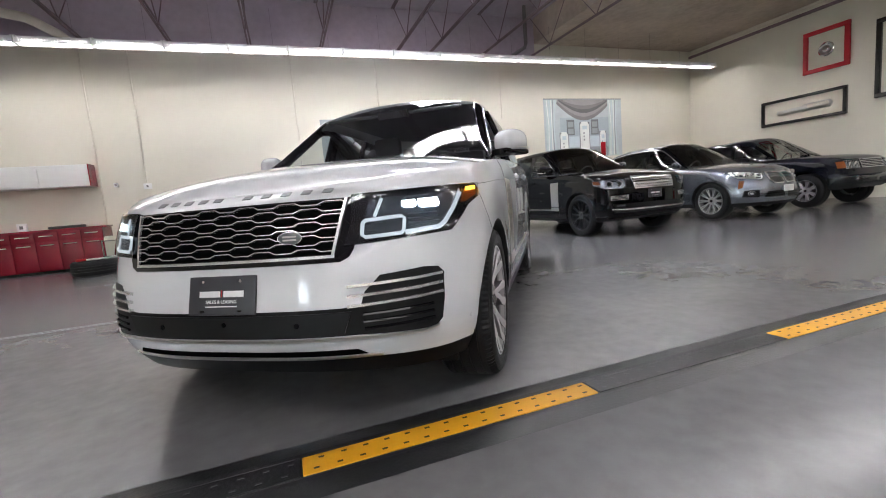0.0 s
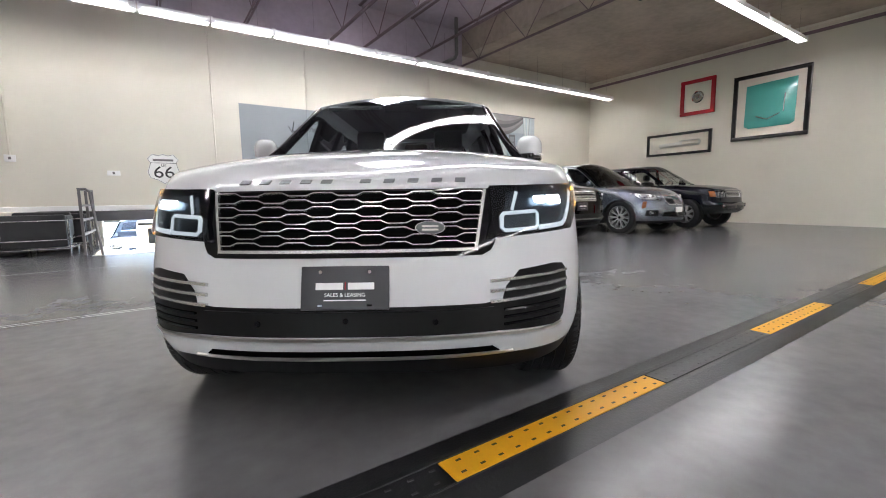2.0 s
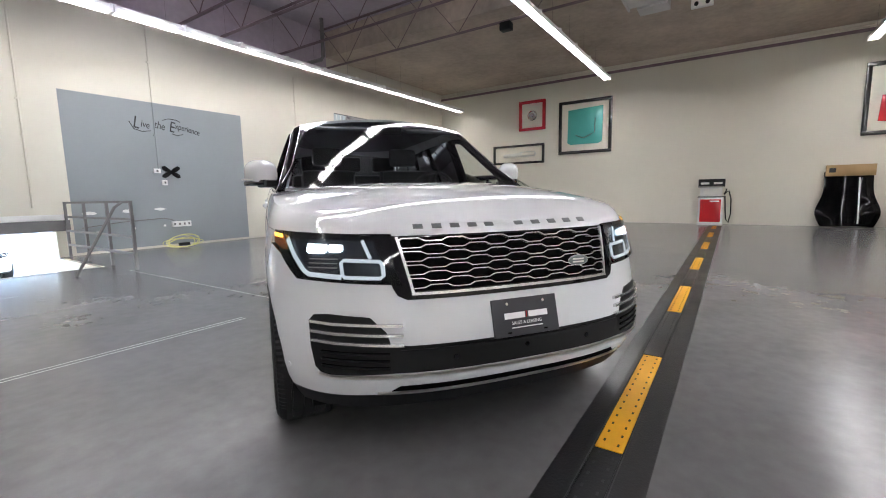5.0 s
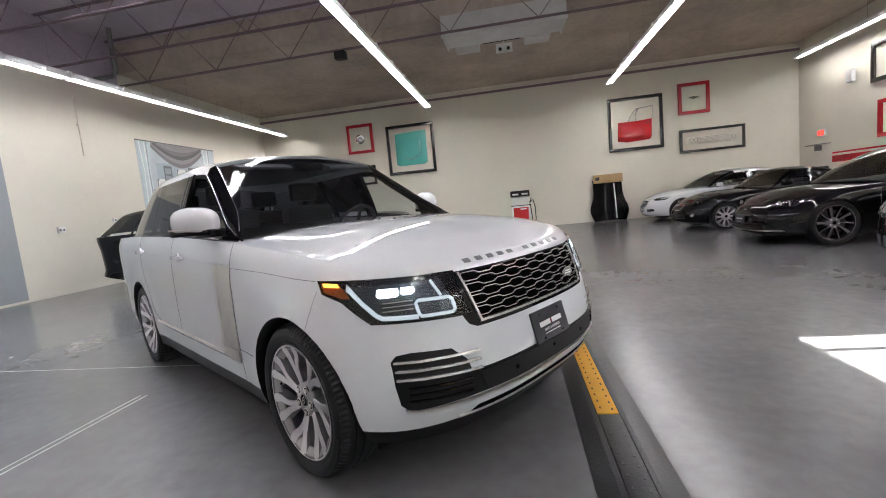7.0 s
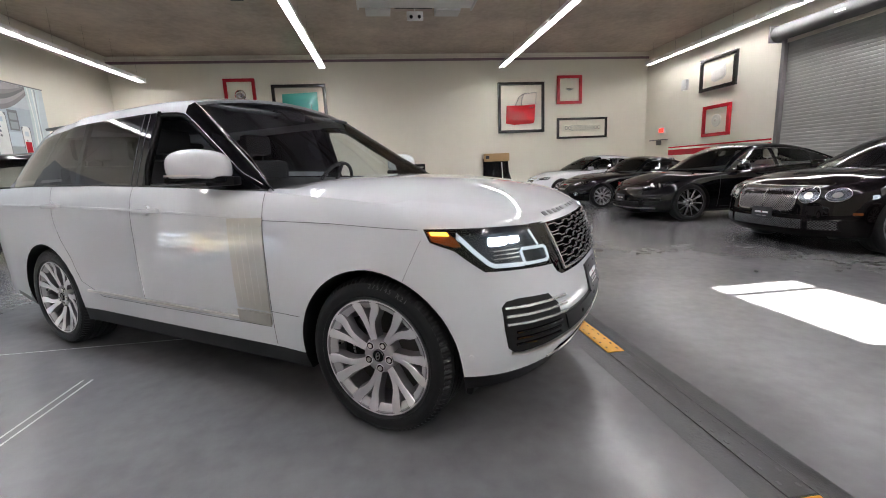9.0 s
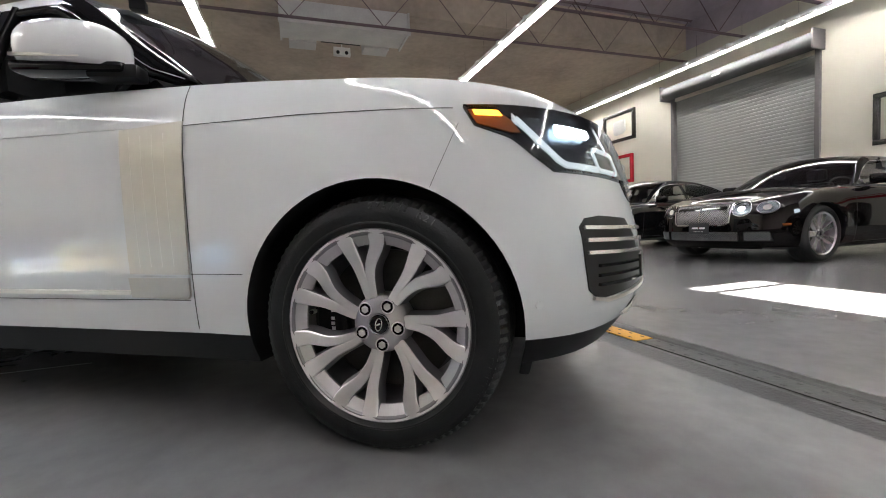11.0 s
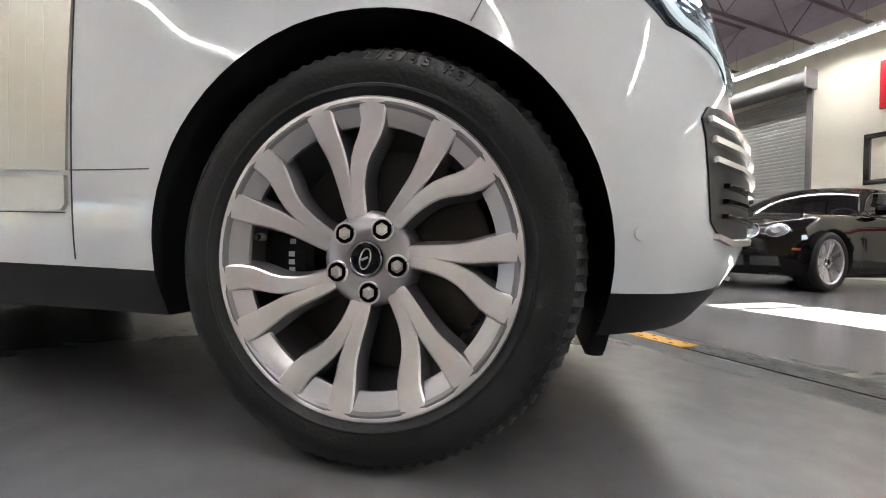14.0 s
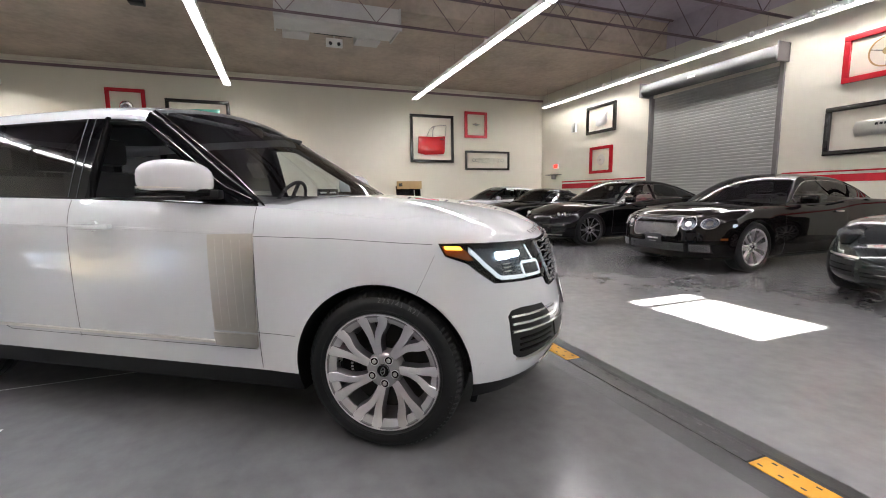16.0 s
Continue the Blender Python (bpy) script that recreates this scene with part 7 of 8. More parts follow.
part("hose", add_tube(bmesh.new(), [(0.1, 0.35, 1.0), (0.14, 0.46, 1.05), (0.16, 0.52, 0.8), (0.16, 0.53, 0.35), (0.16, 0.48, 0.08), (0.16, 0.41, 0.2), (0.14, 0.38, 0.6), (0.12, 0.36, 0.9)], 0.018, 8), M["black"], pump, smooth=60)
part("nozzle", add_tube(bmesh.new(), [(0.1, 0.335, 0.95), (0.12, 0.38, 1.0), (0.12, 0.39, 1.12)], 0.026, 8), M["black"], pump, smooth=60)

# ---- car panel leaning on the end wall, with a flat carton on top ----
pan = thing("car_bonnet", pose(14.28, -0.8, GROUND, 0, 0, 180), "glossy black car bonnet leaning upright on the wall", "car part")
bm = bmesh.new()
rows = []
for i in range(15):
    v = i / 14
    z = 0.02 + 1.5 * v
    hw = 0.47 + 0.19 * math.exp(-((v - 0.25) / 0.26) ** 2) + 0.04 * v
    row = []
    for j in range(17):
        u = j / 8 - 1
        row.append(bm.verts.new((-0.30 * v + 0.12 * (1 - u * u), u * hw, z + 0.03 * (1 - u * u) * (1 if v < 0.5 else -1))))
    rows.append(row)
for a, b in zip(rows, rows[1:]):
    for j in range(16):
        bm.faces.new((a[j], a[j + 1], b[j + 1], b[j]))
thick(bm, 0.03)
part("panel", bm, M["p_black"], pan, smooth=50)
part("seal_strip", add_tube(bmesh.new(), [(0.125, 0.20, 0.12), (0.05, 0.20, 0.6), (-0.12, 0.20, 1.35)], 0.018, 8), M["white"], pan, smooth=60)
box_c = thing("cardboard_box", pose(14.36, -0.8, 1.425, 0, 0, 180), "flat brown cardboard carton resting over the bonnet edge", "box")
part("carton", add_box(bmesh.new(), -0.1, 0.02, -0.50, 0.50, 0.0, 0.3, 0.008), M["card"], box_c, smooth=30)
part("print_bar", box(0.02, 0.024, -0.44, -0.30, 0.10, 0.22), M["ink"], box_c)
part("flap", box(0.018, 0.024, -0.5, 0.5, 0.27, 0.3), M["card"], box_c)

# ---- roller door, red stripe, exit sign ----
dr = tagged(thing("door_1", pose((DOOR[0] + DOOR[1]) / 2, YC, 0), "closed grey steel roller door with a wound housing", "door"), kind="structure")
dw = (DOOR[1] - DOOR[0]) / 2
slat = prism([(-0.009, 0.0), (0.0, 0.010), (0.003, 0.042), (0.0, 0.074), (-0.009, 0.084)], -dw, dw, lambda u, v, d: (d, u - 0.06, v))
sl = part("slat", slat, M["shutter"], dr)
for i in range(1, 49):
    c = sl.copy()
    scene.collection.objects.link(c)
    c.location.z = i * 0.084
for sg in (-1, 1):
    part("guide_rail", box(sg * dw - 0.05, sg * dw + 0.05, -0.12, 0.06, 0, DOOR[2] + 0.1), M["rail"], dr)
    part("bracket", add_box(bmesh.new(), sg * (dw + 0.10) - 0.02, sg * (dw + 0.10) + 0.02, 0.0, 0.42, DOOR[2] + 0.02, DOOR[2] + 0.45, 0.01), M["rail"], dr)
part("housing", add_cyl(bmesh.new(), (-dw - 0.1, 0.2, DOOR[2] + 0.23), (dw + 0.1, 0.2, DOOR[2] + 0.23), 0.19, 28), M["shutter_hood"], dr, smooth=40)
part("label_plate", box(0.1, 0.34, 0.385, 0.395, DOOR[2] + 0.2, DOOR[2] + 0.25), M["white"], dr)
for x0, x1, z0, z1, nm in ((DOOR[1] + 0.15, 13.2, 1.36, 1.56, "wide"), (DOOR[1] + 0.15, 13.2, 1.62, 1.67, "thin"), (XD, DOOR[0] - 0.15, 1.34, 1.50, "wide"), (XD, DOOR[0] - 0.15, 1.55, 1.585, "thin")):
    structure("trim_red_stripe", box(x0, x1, YC, YC + 0.004, z0, z1), M["frame_red"], "red painted stripe along the cream wall")
ex = thing("exit_sign", pose(13.6, YC, 2.32), "small red lit exit sign above a wall shelf", "exit sign")
part("case", box(-0.16, 0.16, 0.0, 0.06, -0.1, 0.1, 0.01), M["white"], ex)
part("face", box(-0.14, 0.14, 0.06, 0.065, -0.08, 0.08), M["exit"], ex)
ws = thing("wall_shelf", pose(13.75, YC, 1.95), "small grey steel wall shelf", "shelf")
part("board", box(-0.5, 0.35, 0.0, 0.22, 0.0, 0.03), M["rail"], ws)
part("bracket", box(-0.1, -0.07, 0.0, 0.2, -0.18, 0.0), M["rail"], ws)
hs = thing("alarm_horn", pose(12.4, YC, 3.75), "small dark wall horn", "alarm")
part("case", box(-0.12, 0.12, 0.0, 0.12, -0.18, 0.18, 0.03), M["galv"], hs, smooth=40)

# ---- along the long wall ----
structure("wall_grey_panel", box(1.47, 5.18, YA - 0.006, YA, 0.0, 3.26), M["grey_wall"], "grey painted panel on the long wall")
structure("baseboard", box(PIT[1], XB, YA - 0.012, YA - 0.0065, 0.0, 0.05 + GROUND), M["cream_pipe"], "pale skirting at the foot of the long wall")
structure("trim_header", box(PIT[0] - 0.9, PIT[1] + 0.2, YA - 0.1, YA + T - 0.005, 0.54, 0.745), M["rail"], "dark grey steel header over the ramp opening")
structure("trim_rail", box(-3.3, PIT[1] + 0.2, YA - 0.06, YA, 0.75, 0.86, 0.01), M["white"], "white painted rail over the ramp opening")
structure("floor_edge", box(PIT[0], PIT[1], PIT[2] - 0.05, PIT[2] + 0.004, -0.05, GROUND + 0.004), M["galv"], "metal edge strip of the floor at the ramp")


def paint_patch(x, z, w, h, seed):
    """A ragged spot where the grey paint has come off the wall."""
    rnd = random.Random(seed)
    pts = [(x + w * math.cos(a * math.pi / 8) * rnd.uniform(0.75, 1.1), z + h * math.sin(a * math.pi / 8) * rnd.uniform(0.7, 1.1)) for a in range(16)]
    return prism(pts, YA - 0.0105, YA - 0.0065, lambda u, v, d: (u, d, v))


for i, (x, z, w, h) in enumerate(((1.75, 0.86, 0.12, 0.04), (2.42, 0.88, 0.11, 0.045), (3.06, 0.90, 0.12, 0.035), (1.85, 0.45, 0.05, 0.03), (2.5, 0.50, 0.04, 0.05), (3.12, 0.52, 0.03, 0.03))):
    structure("wall_paint_patch", paint_patch(x, z, w, h, i), M["white"], "bare white spot in the grey wall paint")


def wall_place(x, z, d=0.0):
    """A frame on the long wall: x towards the end wall, y up, z out of the wall."""
    return Matrix(((1, 0, 0, x), (0, 0, -1, YA - 0.006 - d), (0, 1, 0, z), (0, 0, 0, 1)))


script = thing("wall_lettering", wall_place(3.36, 2.78), "dark script lettering on the grey wall panel", "lettering")
lean = Matrix(((1, 0.42, 0, 0), (0, 1, 0, 0), (0, 0, 1, 0), (0, 0, 0, 1)))
for words, x, y, size in (("L", -0.60, 0.0, 0.34), ("ive", -0.43, -0.02, 0.20), ("the", -0.14, -0.01, 0.22), ("E", 0.12, -0.02, 0.32), ("xperience", 0.46, -0.03, 0.18)):
    lettering(words, size, M["ink"], pose(x, y, 0.003) @ lean @ Matrix.Diagonal((0.78, 1, 1, 1)), script, "words", 0.002)
for line in ([(-0.74, 0.02), (-0.66, -0.13), (-0.5, -0.17), (-0.34, -0.14)], [(-0.08, 0.12), (0.05, 0.17), (0.22, 0.16), (0.30, 0.12)], [(0.1, -0.16), (0.22, -0.19), (0.34, -0.15)]):
    part("flourish", add_tube(bmesh.new(), [(u, v, 0.004) for u, v in line], 0.008, 5), M["ink"], script)
star = thing("wall_ornament", wall_place(3.36, 1.74), "dark metal four-bladed wall ornament", "ornament")
for a in (32, 148, 212, 328):
    r = math.radians(a)
    part("blade", prism([(0.0, 0.025), (0.10, 0.048), (0.19, 0.045), (0.225, 0.0), (0.19, -0.045), (0.10, -0.048), (0.0, -0.025)], 0.002, 0.03, lambda u, v, d, r=r: (u * math.cos(r) - v * math.sin(r), u * math.sin(r) + v * math.cos(r), d)), M["black"], star)


def wall_box(x, z, w, h, label, category="socket", d=0.05, n=1):
    o = thing("wall_socket", wall_place(x, z), label, category)
    part("case", add_box(bmesh.new(), -w / 2, w / 2, -h / 2, h / 2, 0.0, d, 0.006), M["white"], o, smooth=30)
    for i in range(n):
        a = (i - (n - 1) / 2) * w / max(n, 1)
        part("outlet", box(a - 0.02, a + 0.02, -0.025, 0.025, d, d + 0.004), M["rail"], o)
    return o


wall_box(3.06, 1.76, 0.14, 0.10, "small white junction box on the grey panel")
wall_box(3.2, 1.50, 0.10, 0.12, "small white wall socket on the grey panel")
wall_box(3.48, 0.54, 0.42, 0.13, "white multi-outlet socket strip low on the grey panel", n=4)
wall_box(6.06, 1.47, 0.16, 0.14, "cream wall socket with two outlets", n=2)
wall_box(7.4, 1.62, 0.10, 0.10, "small cream switch on the long wall")
wall_box(-2.62, 1.79, 0.16, 0.13, "cream junction box under a conduit", n=1)
wall_box(-1.06, 1.54, 0.22, 0.10, "old cream cable outlet on the long wall", n=1)
wall_box(-3.24, 1.86, 0.08, 0.10, "small dark bracket socket by the cabinets")
for x, z0, z1 in ((3.10, 3.27, 4.93), (3.10, 1.80, 3.26), (-3.53, 0.4, 4.93), (-2.62, 1.85, 4.93), (0.9, 1.0, 4.93), (6.9, 3.2, 4.6)):
    o = thing("conduit", wall_place(x, 0), "thin cream painted conduit pipe up the long wall", "pipe", "conduits on the long wall")
    part("pipe", add_tube(bmesh.new(), [(0, z0, 0.022), (0, z1, 0.022)], 0.016, 8), M["grey_wall"] if z1 == 3.26 else M["cream_pipe"], o, smooth=60)
    part("strap", box(-0.035, 0.035, (z0 + z1) / 2, (z0 + z1) / 2 + 0.03, 0.0, 0.04), M["grey_wall"] if z1 == 3.26 else M["cream_pipe"], o)
cab = thing("power_cable", wall_place(2.9, 0.65), "grey cable run along the grey wall panel", "cable")
part("cable", add_tube(bmesh.new(), [(-1.3, -0.08, 0.02), (-0.6, 0.0, 0.02), (0.2, 0.04, 0.02), (0.38, 0.0, 0.02), (0.45, -0.08, 0.02)], 0.010, 6), M["rail"], cab, smooth=60)
coil = thing("extension_cable", pose(3.35, 12.3, GROUND), "coiled yellow extension cable on the floor by the wall", "cable")
pts = []
for i in range(150):
    a = i * 0.30
    r = 0.23 + 0.05 * math.sin(i * 0.17)
    up = 0.5 + 0.5 * math.sin(a + 0.4)
    pts.append((r * 1.4 * math.cos(a) + 0.05 * math.sin(i * 0.4), 0.06 + 0.22 * math.sin(a), 0.012 + (0.14 + 0.12 * math.sin(i * 0.11) ** 2) * up))
part("coil", add_tube(bmesh.new(), pts, 0.0065, 6), mat("yellow_cable", (0.70, 0.66, 0.26), 0.5, var=0.05), coil, smooth=60)
part("plug", add_box(bmesh.new(), -0.12, 0.1, -0.05, 0.05, 0.03, 0.10, 0.015), M["black"], coil, smooth=40)

# road sign painted on the wall
sign = thing("road_sign", wall_place(-0.16, 1.65), "white shield road sign lettered 66 on the long wall", "sign")
shield = [(-0.20, 0.33), (-0.10, 0.30), (0.0, 0.33), (0.10, 0.30), (0.20, 0.33), (0.30, 0.22), (0.25, 0.13), (0.31, -0.08), (0.27, -0.20), (0.12, -0.26), (0.0, -0.34), (-0.12, -0.26), (-0.27, -0.20), (-0.31, -0.08), (-0.25, 0.13), (-0.30, 0.22)]
part("board", prism(shield, 0.0, 0.012, lambda u, v, d: (u, v, d)), M["white"], sign)
part("outline", add_tube(bmesh.new(), [(u * 0.96, v * 0.96, 0.013) for u, v in shield], 0.005, 5, True), M["ink"], sign)
part("divider", box(-0.25, 0.25, 0.125, 0.135, 0.012, 0.015), M["ink"], sign)
part("name_bar", box(-0.19, 0.19, 0.17, 0.215, 0.012, 0.015), M["rail"], sign)
lettering("US", 0.085, M["ink"], pose(0, 0.07, 0.014), sign, "letters")
lettering("66", 0.36, M["ink"], pose(0, -0.085, 0.014) @ Matrix.Diagonal((1.15, 1, 1, 1)), sign, "number")

# printed banner of a filling station
ban = thing("banner", wall_place(9.96, 2.85), "printed banner of old fuel pumps under a draped curtain", "banner")
bw, bh = 1.55, 0.94
B = {k: mat("banner_" + k, c, 0.6, var=0.12, scale=4) for k, c in dict(sky=(0.47, 0.52, 0.54), drape=(0.20, 0.19, 0.19), fold=(0.29, 0.275, 0.275), shade=(0.13, 0.125, 0.13), curtain=(0.50, 0.58, 0.57), dark=(0.17, 0.18, 0.19), pale=(0.74, 0.76, 0.73), house=(0.38, 0.44, 0.48), glass=(0.52, 0.60, 0.64), line=(0.30, 0.33, 0.34)).items()}
part("sheet", box(-bw, bw, -bh, bh, 0.0, 0.006), B["sky"], ban)
part("top_rail", add_tube(bmesh.new(), [(-bw, bh, 0.012), (bw, bh, 0.012)], 0.014, 6), M["rail"], ban)


def flat(name, pts, d, m):
    part(name, prism(pts, 0.004, d, lambda u, v, q: (u, v, q)), m, ban)


def oblong(x0, x1, y0, y1):
    return [(x0, y1), (x0, y0), (x1, y0), (x1, y1)]


def swag(w, sag, top):
    """A hanging fold of the printed drape."""
    return [(-w, top)] + [(-w + 2 * w * i / 16, top - 0.05 - sag * math.sin(math.pi * i / 16)) for i in range(17)] + [(w, top)]


flat("printed_house", oblong(-0.95, 1.0, -0.9, 0.35), 0.0072, B["house"])
flat("printed_ground", oblong(-1.0, 1.05, -0.93, -0.62), 0.0078, B["line"])
for x in (-0.55, 0.42):
    flat("printed_window", oblong(x - 0.15, x + 0.15, -0.22, 0.28), 0.0082, B["dark"])
    for dy in (-0.18, 0.04):
        flat("printed_pane", oblong(x - 0.11, x + 0.11, dy, dy + 0.17), 0.0090, B["line"])
for x in (-0.42, 0.40):
    flat("printed_panel", oblong(x - 0.2, x + 0.2, -0.60, -0.26), 0.0084, B["glass"])
for w, sag, mt, d in ((1.16, 0.62, "drape", 0.0094), (1.06, 0.50, "fold", 0.0100), (0.98, 0.38, "shade", 0.0106), (0.9, 0.26, "drape", 0.0112), (0.8, 0.14, "fold", 0.0118)):
    flat("printed_drape", swag(w, sag, 0.92), d, B[mt])
for x, w in ((-1.28, 0.24), (1.2, 0.24)):
    flat("printed_curtain", [(x - w, 0.92), (x - w * 0.8, 0.3), (x - w, -0.93), (x + w * 0.9, -0.93), (x + w * 0.4, 0.1), (x + w, 0.92)], 0.0124, B["curtain"])
    for k, mt in ((-0.6, "pale"), (-0.25, "glass"), (0.05, "pale"), (0.3, "line"), (0.55, "glass")):
        flat("printed_fold", [(x + w * k * 1.1 - 0.02, 0.9), (x + w * k * 0.7 - 0.014, 0.1), (x + w * k - 0.03, -0.9), (x + w * k + 0.015, -0.9), (x + w * k * 0.7 + 0.012, 0.1), (x + w * k * 1.1 + 0.015, 0.9)], 0.0130, B[mt])
for x, w, t in ((-0.82, 0.15, -0.16), (0.0, 0.18, 0.16), (0.74, 0.12, -0.14)):
    flat("printed_outline", oblong(x - w - 0.02, x + w + 0.02, -0.93, t + 0.03), 0.0124, B["dark"])
    flat("printed_pump", [(x - w, -0.93), (x - w, t - 0.04), (x - w * 0.6, t + 0.05), (x + w * 0.6, t + 0.05), (x + w, t - 0.04), (x + w, -0.93)], 0.0132, B["pale"])
    flat("printed_dial", oblong(x - w * 0.5, x + w * 0.5, t - 0.20, t - 0.08), 0.0140, B["glass"])
    for k in range(3):
        flat("printed_mark", oblong(x - w * 0.3, x - w * 0.05, t - 0.34 - k * 0.11, t - 0.29 - k * 0.11), 0.0140, B["dark"])
flat("printed_hose", oblong(0.64, 0.84, -0.93, -0.48), 0.0142, M["frame_red"])

# wall cabinet and red base cabinets
wc = thing("wall_cabinet", pose(-4.95, YA, 2.09), "long white wall cabinet with a red end panel", "cabinet")
part("carcass", box(-1.35, 1.335, -0.34, 0.0, -0.235, 0.235), M["white"], wc)
part("end_panel", box(1.335, 1.355, -0.36, 0.0, -0.24, 0.24), M["dark_red"], wc, "red end panel")
for i in range(3):
    part("door", add_box(bmesh.new(), -1.34 + i * 0.895, -1.34 + i * 0.895 + 0.885, -0.362, -0.342, -0.23, 0.23, 0.004), M["white"], wc)
GR = "red workshop cabinets"
for i in range(7):
    x0 = -6.27 + i * 0.40
    c = thing("base_cabinet", pose(x0, YA, GROUND), "red steel base cabinet with a drawer and chrome handles", "cabinet", GR)
    part("carcass", box(0.0, 0.396, -0.55, -0.003, 0.06, 0.90), M["dark_red"], c)
    part("plinth", box(0.0, 0.396, -0.48, -0.003, 0.0, 0.06), M["black"], c)
    dfront = part("drawer", add_box(bmesh.new(), 0.006, 0.390, -0.57, -0.55, 0.70, 0.88, 0.006), M["dark_red"], c, smooth=30)
    part("handle", box(0.08, 0.32, -0.592, -0.57, 0.80, 0.816), M["chrome"], dfront)
    dd = part("door", add_box(bmesh.new(), 0.006, 0.390, -0.57, -0.55, 0.08, 0.68, 0.006), M["dark_red"], c, smooth=30)
    part("handle", box(0.08, 0.32, -0.592, -0.57, 0.61, 0.626), M["chrome"], dd)
wt = thing("worktop", pose(-4.6, YA, 0.9 + GROUND), "dark red worktop over the red cabinets", "worktop")
part("top", add_box(bmesh.new(), -1.70, 1.16, -0.59, -0.003, 0.0, 0.04, 0.006), M["dark_red"], wt, smooth=30)
for x, w, label in ((-4.35, 0.12, "small black rag on the worktop"), (-4.05, 0.2, "folded black cloth on the worktop")):
    o = thing("cloth", pose(x, YA - 0.35, 0.94 + GROUND), label, "cloth")
    part("fabric", add_box(bmesh.new(), -w, w, -0.1, 0.1, 0.0, 0.06, 0.025), M["leather"], o, smooth=50)
o = thing("table_socket", pose(-5.0, YA - 0.2, 0.94 + GROUND), "white double socket box standing on the worktop", "socket")
part("case", add_box(bmesh.new(), -0.08, 0.08, -0.04, 0.04, 0.0, 0.17, 0.008), M["white"], o, smooth=30)
part("outlet", box(-0.03, 0.03, -0.044, -0.04, 0.05, 0.12), M["rail"], o)
def loose_tyre(m, label):
    """A tyre without its wheel, lying flat."""
    ob = thing("tyre", m, label, "tyre", "loose tyres on the floor")
    prof = [(0.24, 0.03), (0.28, 0.005), (0.33, 0.0), (0.365, 0.02), (0.378, 0.05)]
    for z in (0.09, 0.14, 0.19):
        prof += [(0.38, z - 0.02), (0.38, z - 0.006), (0.371, z - 0.004), (0.371, z + 0.004), (0.38, z + 0.006)]
    prof += [(0.378, 0.23), (0.365, 0.26), (0.33, 0.28), (0.28, 0.275), (0.24, 0.25), (0.25, 0.2), (0.33, 0.18), (0.33, 0.10), (0.25, 0.08), (0.24, 0.03)]
    bm = add_lathe(bmesh.new(), prof, 64, "Z")
    bmesh.ops.recalc_face_normals(bm, faces=bm.faces[:])
    part("carcass", bm, M["rubber"], ob, smooth=40)
    for z in (0.281, 0.274):
        r = 0.335 if z > 0.28 else 0.272
        part("sidewall_band", add_tube(bmesh.new(), [(r * math.cos(a * math.pi / 24), r * math.sin(a * math.pi / 24), z) for a in range(48)], 0.003, 6, True), M["rubber"], ob, smooth=60)
    return ob


loose_tyre(pose(-3.22, 10.75, GROUND), "black rubber tyre lying flat on the floor by the cabinets")
loose_tyre(pose(-2.68, 11.36, GROUND), "black rubber tyre lying flat behind another tyre")
o = thing("trim_strip", pose(-3.15, 10.78, 0.2825 + GROUND, 0, 0, 14), "long silver and red car trim strip resting on a tyre", "car part")
part("strip", add_box(bmesh.new(), -0.3, 0.36, -0.035, 0.035, 0.0, 0.03, 0.008), M["satin"], o, smooth=40)
part("red_end", add_box(bmesh.new(), -0.36, -0.2, -0.05, 0.05, 0.0, 0.05, 0.012), M["red"], o, smooth=40)

# cube armchairs with chrome tubes
def cube_armchair(m, hide, label):
    so = thing("cube_armchair", m, label, "armchair", "cube armchairs by the long wall")
    part("seat", add_box(bmesh.new(), -0.40, 0.40, -0.36, 0.36, 0.14, 0.44, 0.05), hide, so, smooth=50)
    part("front_panel", add_box(bmesh.new(), -0.42, 0.42, -0.43, -0.33, 0.14, 0.70, 0.035), hide, so, smooth=50)
    part("backrest", add_box(bmesh.new(), -0.40, 0.40, 0.30, 0.44, 0.3, 0.74, 0.05), hide, so, smooth=50)
    for x in (-0.42, 0.34):
        part("arm_cushion", add_box(bmesh.new(), x, x + 0.09, -0.34, 0.34, 0.3, 0.68, 0.035), hide, so, smooth=50)
    for z in (0.12, 0.27, 0.60):
        part("frame_tube", add_tube(bmesh.new(), [(-0.45, 0.44, z), (-0.45, -0.45, z), (0.45, -0.45, z), (0.45, 0.44, z)], 0.012, 8), M["chrome"], so, smooth=60)
    for x in (-0.45, 0.45):
        for y in (-0.45, 0.44):
            part("leg", add_cyl(bmesh.new(), (x, y, 0), (x, y, 0.62), 0.013, 10), M["chrome"], so, smooth=60)
    return so


cube_armchair(pose(-2.12, 11.35, GROUND), M["leather"], "black leather cube armchair in a chrome tube frame")
cube_armchair(pose(-1.95, 12.2, GROUND), M["leather"], "black leather cube armchair standing behind the other")
cube_armchair(pose(-2.95, 12.2, GROUND), M["cream_hide"], "cream leather cube armchair beside the red cabinets")


# ---- railings round the ramp ----
def railing(name, x, ys, rails, brace, label):
    o = thing(name, pose(0, 0, GROUND), label, "railing", "railings round the ramp")
    for y in ys:
        part("post", box(x - 0.02, x + 0.02, y - 0.02, y + 0.02, 0, rails[0] - 0.015), M["rail"], o)
    for z in rails:
        part("rail", box(x - 0.022, x + 0.022, ys[0] - 0.02, ys[-1] + 0.02, z - 0.018, z + 0.018), M["rail"], o)
    part("handrail", add_tube(bmesh.new(), brace, 0.021, 10), M["rail"], o, smooth=60)
    return o


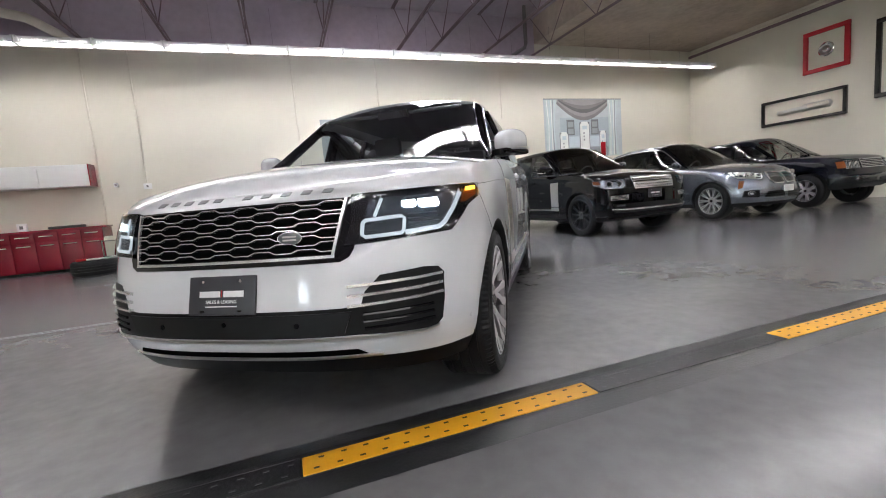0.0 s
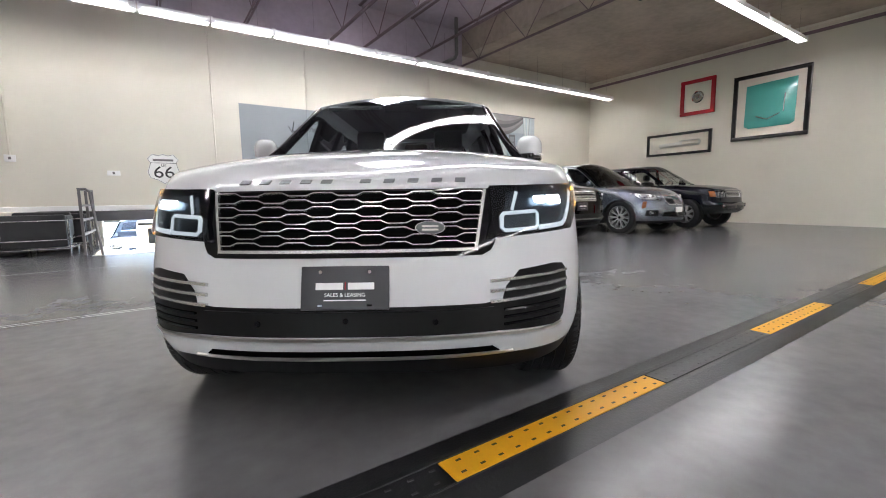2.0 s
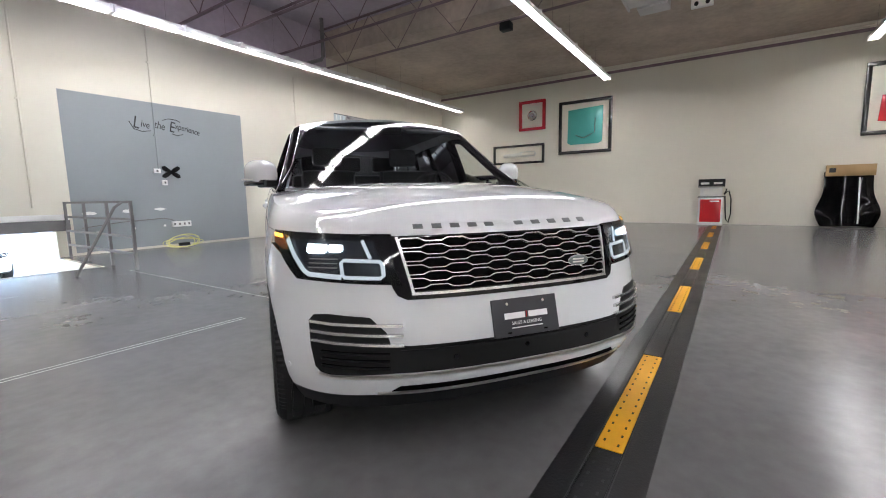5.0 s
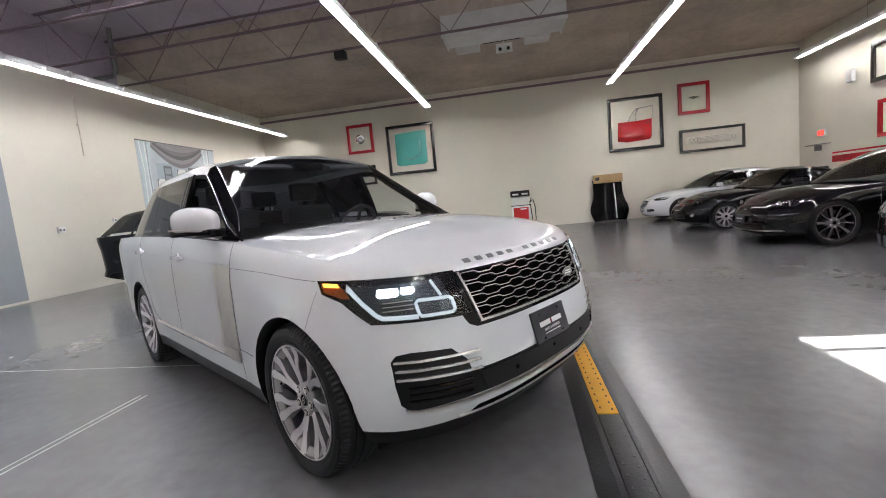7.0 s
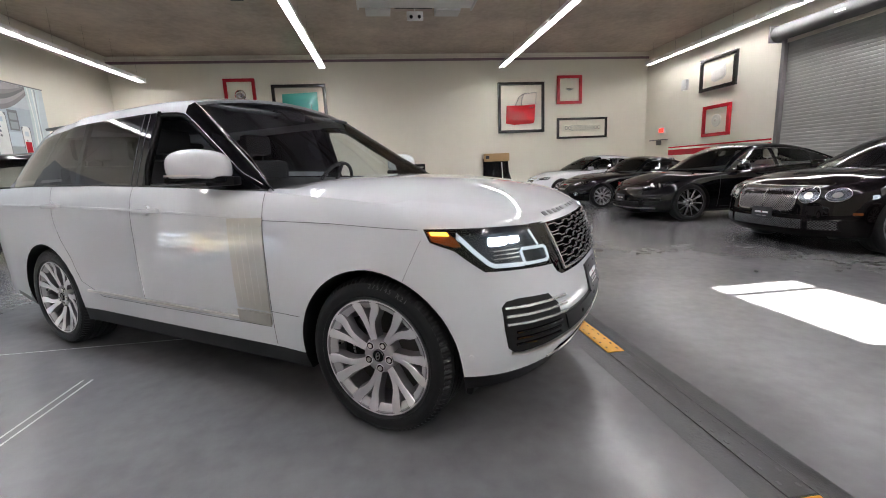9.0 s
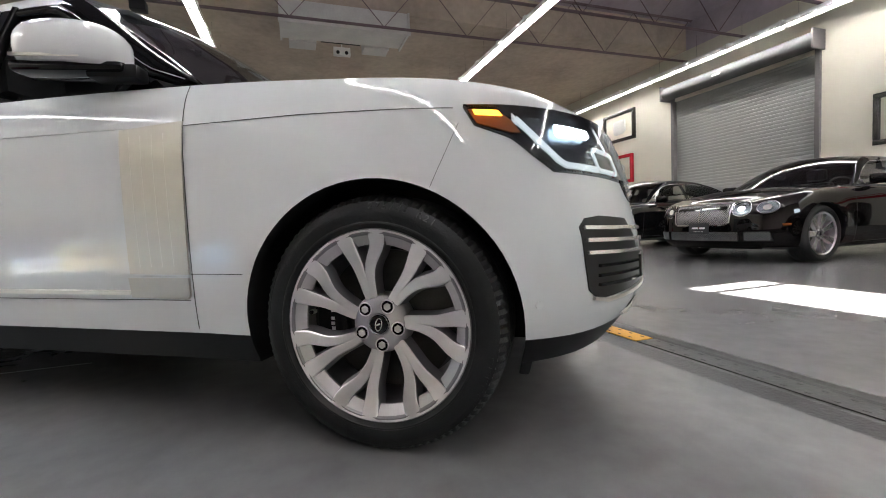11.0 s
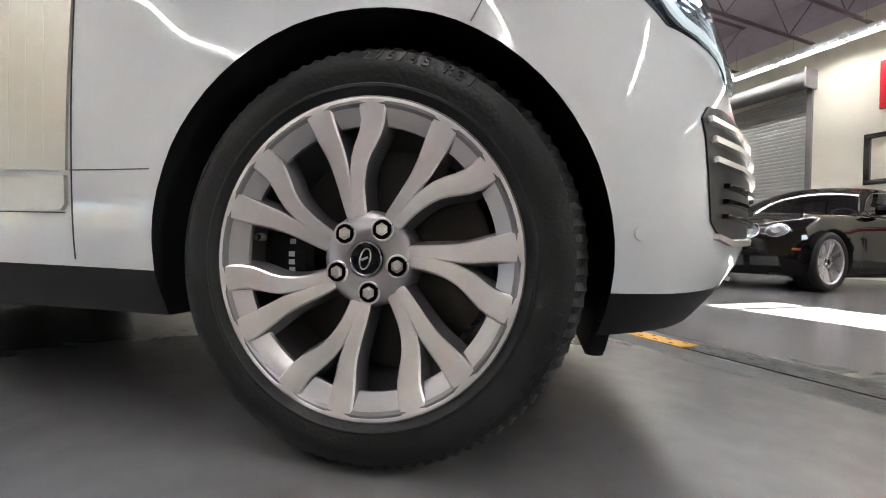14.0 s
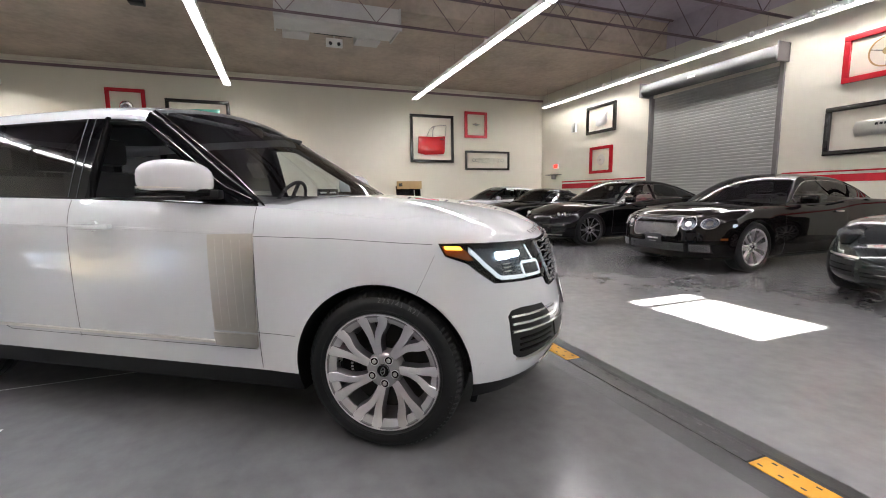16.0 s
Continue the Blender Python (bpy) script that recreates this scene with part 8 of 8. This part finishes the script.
railing("railing", 1.33, (9.5, 10.45, 11.5, 12.5), (1.06, 0.79, 0.52, 0.25), [(1.33, 9.5, 1.06), (1.22, 9.5, 1.06), (1.12, 9.51, 0.98), (0.60, 9.6, 0.0)], "grey painted steel railing beside the ramp opening")
railing("railing", -1.45, (10.62, 11.5, 12.5), (1.13, 0.85, 0.6, 0.35), [(-1.45, 10.62, 1.13), (-1.36, 10.62, 1.13), (-1.31, 10.6, 1.08), (-1.2, 10.42, 0.0)], "grey painted steel railing at the head of the ramp")

# ---- the yard below the ramp, seen under the wall ----
M["yard"] = mat("pale_yard_concrete", (0.5, 0.49, 0.47), 0.8, var=0.1, scale=1)
M["facade"] = mat("pale_blue_facade", (0.5, 0.6, 0.68), 0.7, var=0.1, scale=0.4)
structure("ground_yard", box(-24, 30, PIT[2], 45, -1.75, -1.45), M["yard"], "pale concrete yard below the ramp")
structure("wall_ramp_retaining", box(PIT[0] - 0.2, PIT[1] + 0.2, PIT[2] - 0.2, PIT[2] - 0.002, -1.45, -0.3), M["wall"], "cream retaining wall under the floor edge")
for x in (PIT[0] - 0.15, PIT[1]):
    structure("wall_ramp_side", box(x, x + 0.15, PIT[2], YA + T, -1.45, -0.001), M["wall"], "cream side wall of the ramp")
# height is made up: tall enough to block the sun from the whole yard
structure("backdrop", box(-24, 30, 32, 32.2, -1.45, 17), M["facade"], "pale facade across the yard")
for i in range(6):
    structure("backdrop_window", box(-10 + i * 3.6, -8.2 + i * 3.6, 31.95, 31.995, -0.2, 2.2), M["dark_glass"], "dark window of the facade across the yard")
jp = thing("jeep", pose(-0.12, 15.6, -1.45), "beige hardtop off-roader with a covered spare wheel", "car")
part("tub", add_box(bmesh.new(), -0.78, 0.78, 0.0, 3.2, 0.45, 1.12, 0.06), M["p_beige"], jp, smooth=40)
part("hardtop", add_box(bmesh.new(), -0.74, 0.74, 0.02, 2.0, 1.10, 1.82, 0.09), M["p_beige"], jp, smooth=40)
part("rear_window", box(-0.48, 0.42, -0.004, 0.02, 1.22, 1.64), M["dark_glass"], jp)
part("spare_cover", add_cyl(bmesh.new(), (0.0, -0.2, 0.98), (0.0, 0.0, 0.98), 0.36, 28), M["p_beige"], jp, smooth=40)
part("roof_lip", add_box(bmesh.new(), -0.70, 0.70, -0.03, 0.06, 1.74, 1.80, 0.02), M["black"], jp, smooth=40)
for x in (-0.70, 0.70):
    part("tail_lamp", box(x - 0.06, x + 0.06, -0.03, 0.0, 0.82, 1.0), M["red"], jp)
    for y in (0.55, 2.75):
        part("wheel", add_cyl(bmesh.new(), (x - 0.11, y, 0.37), (x + 0.11, y, 0.37), 0.37, 28), M["rubber"], jp, smooth=40)
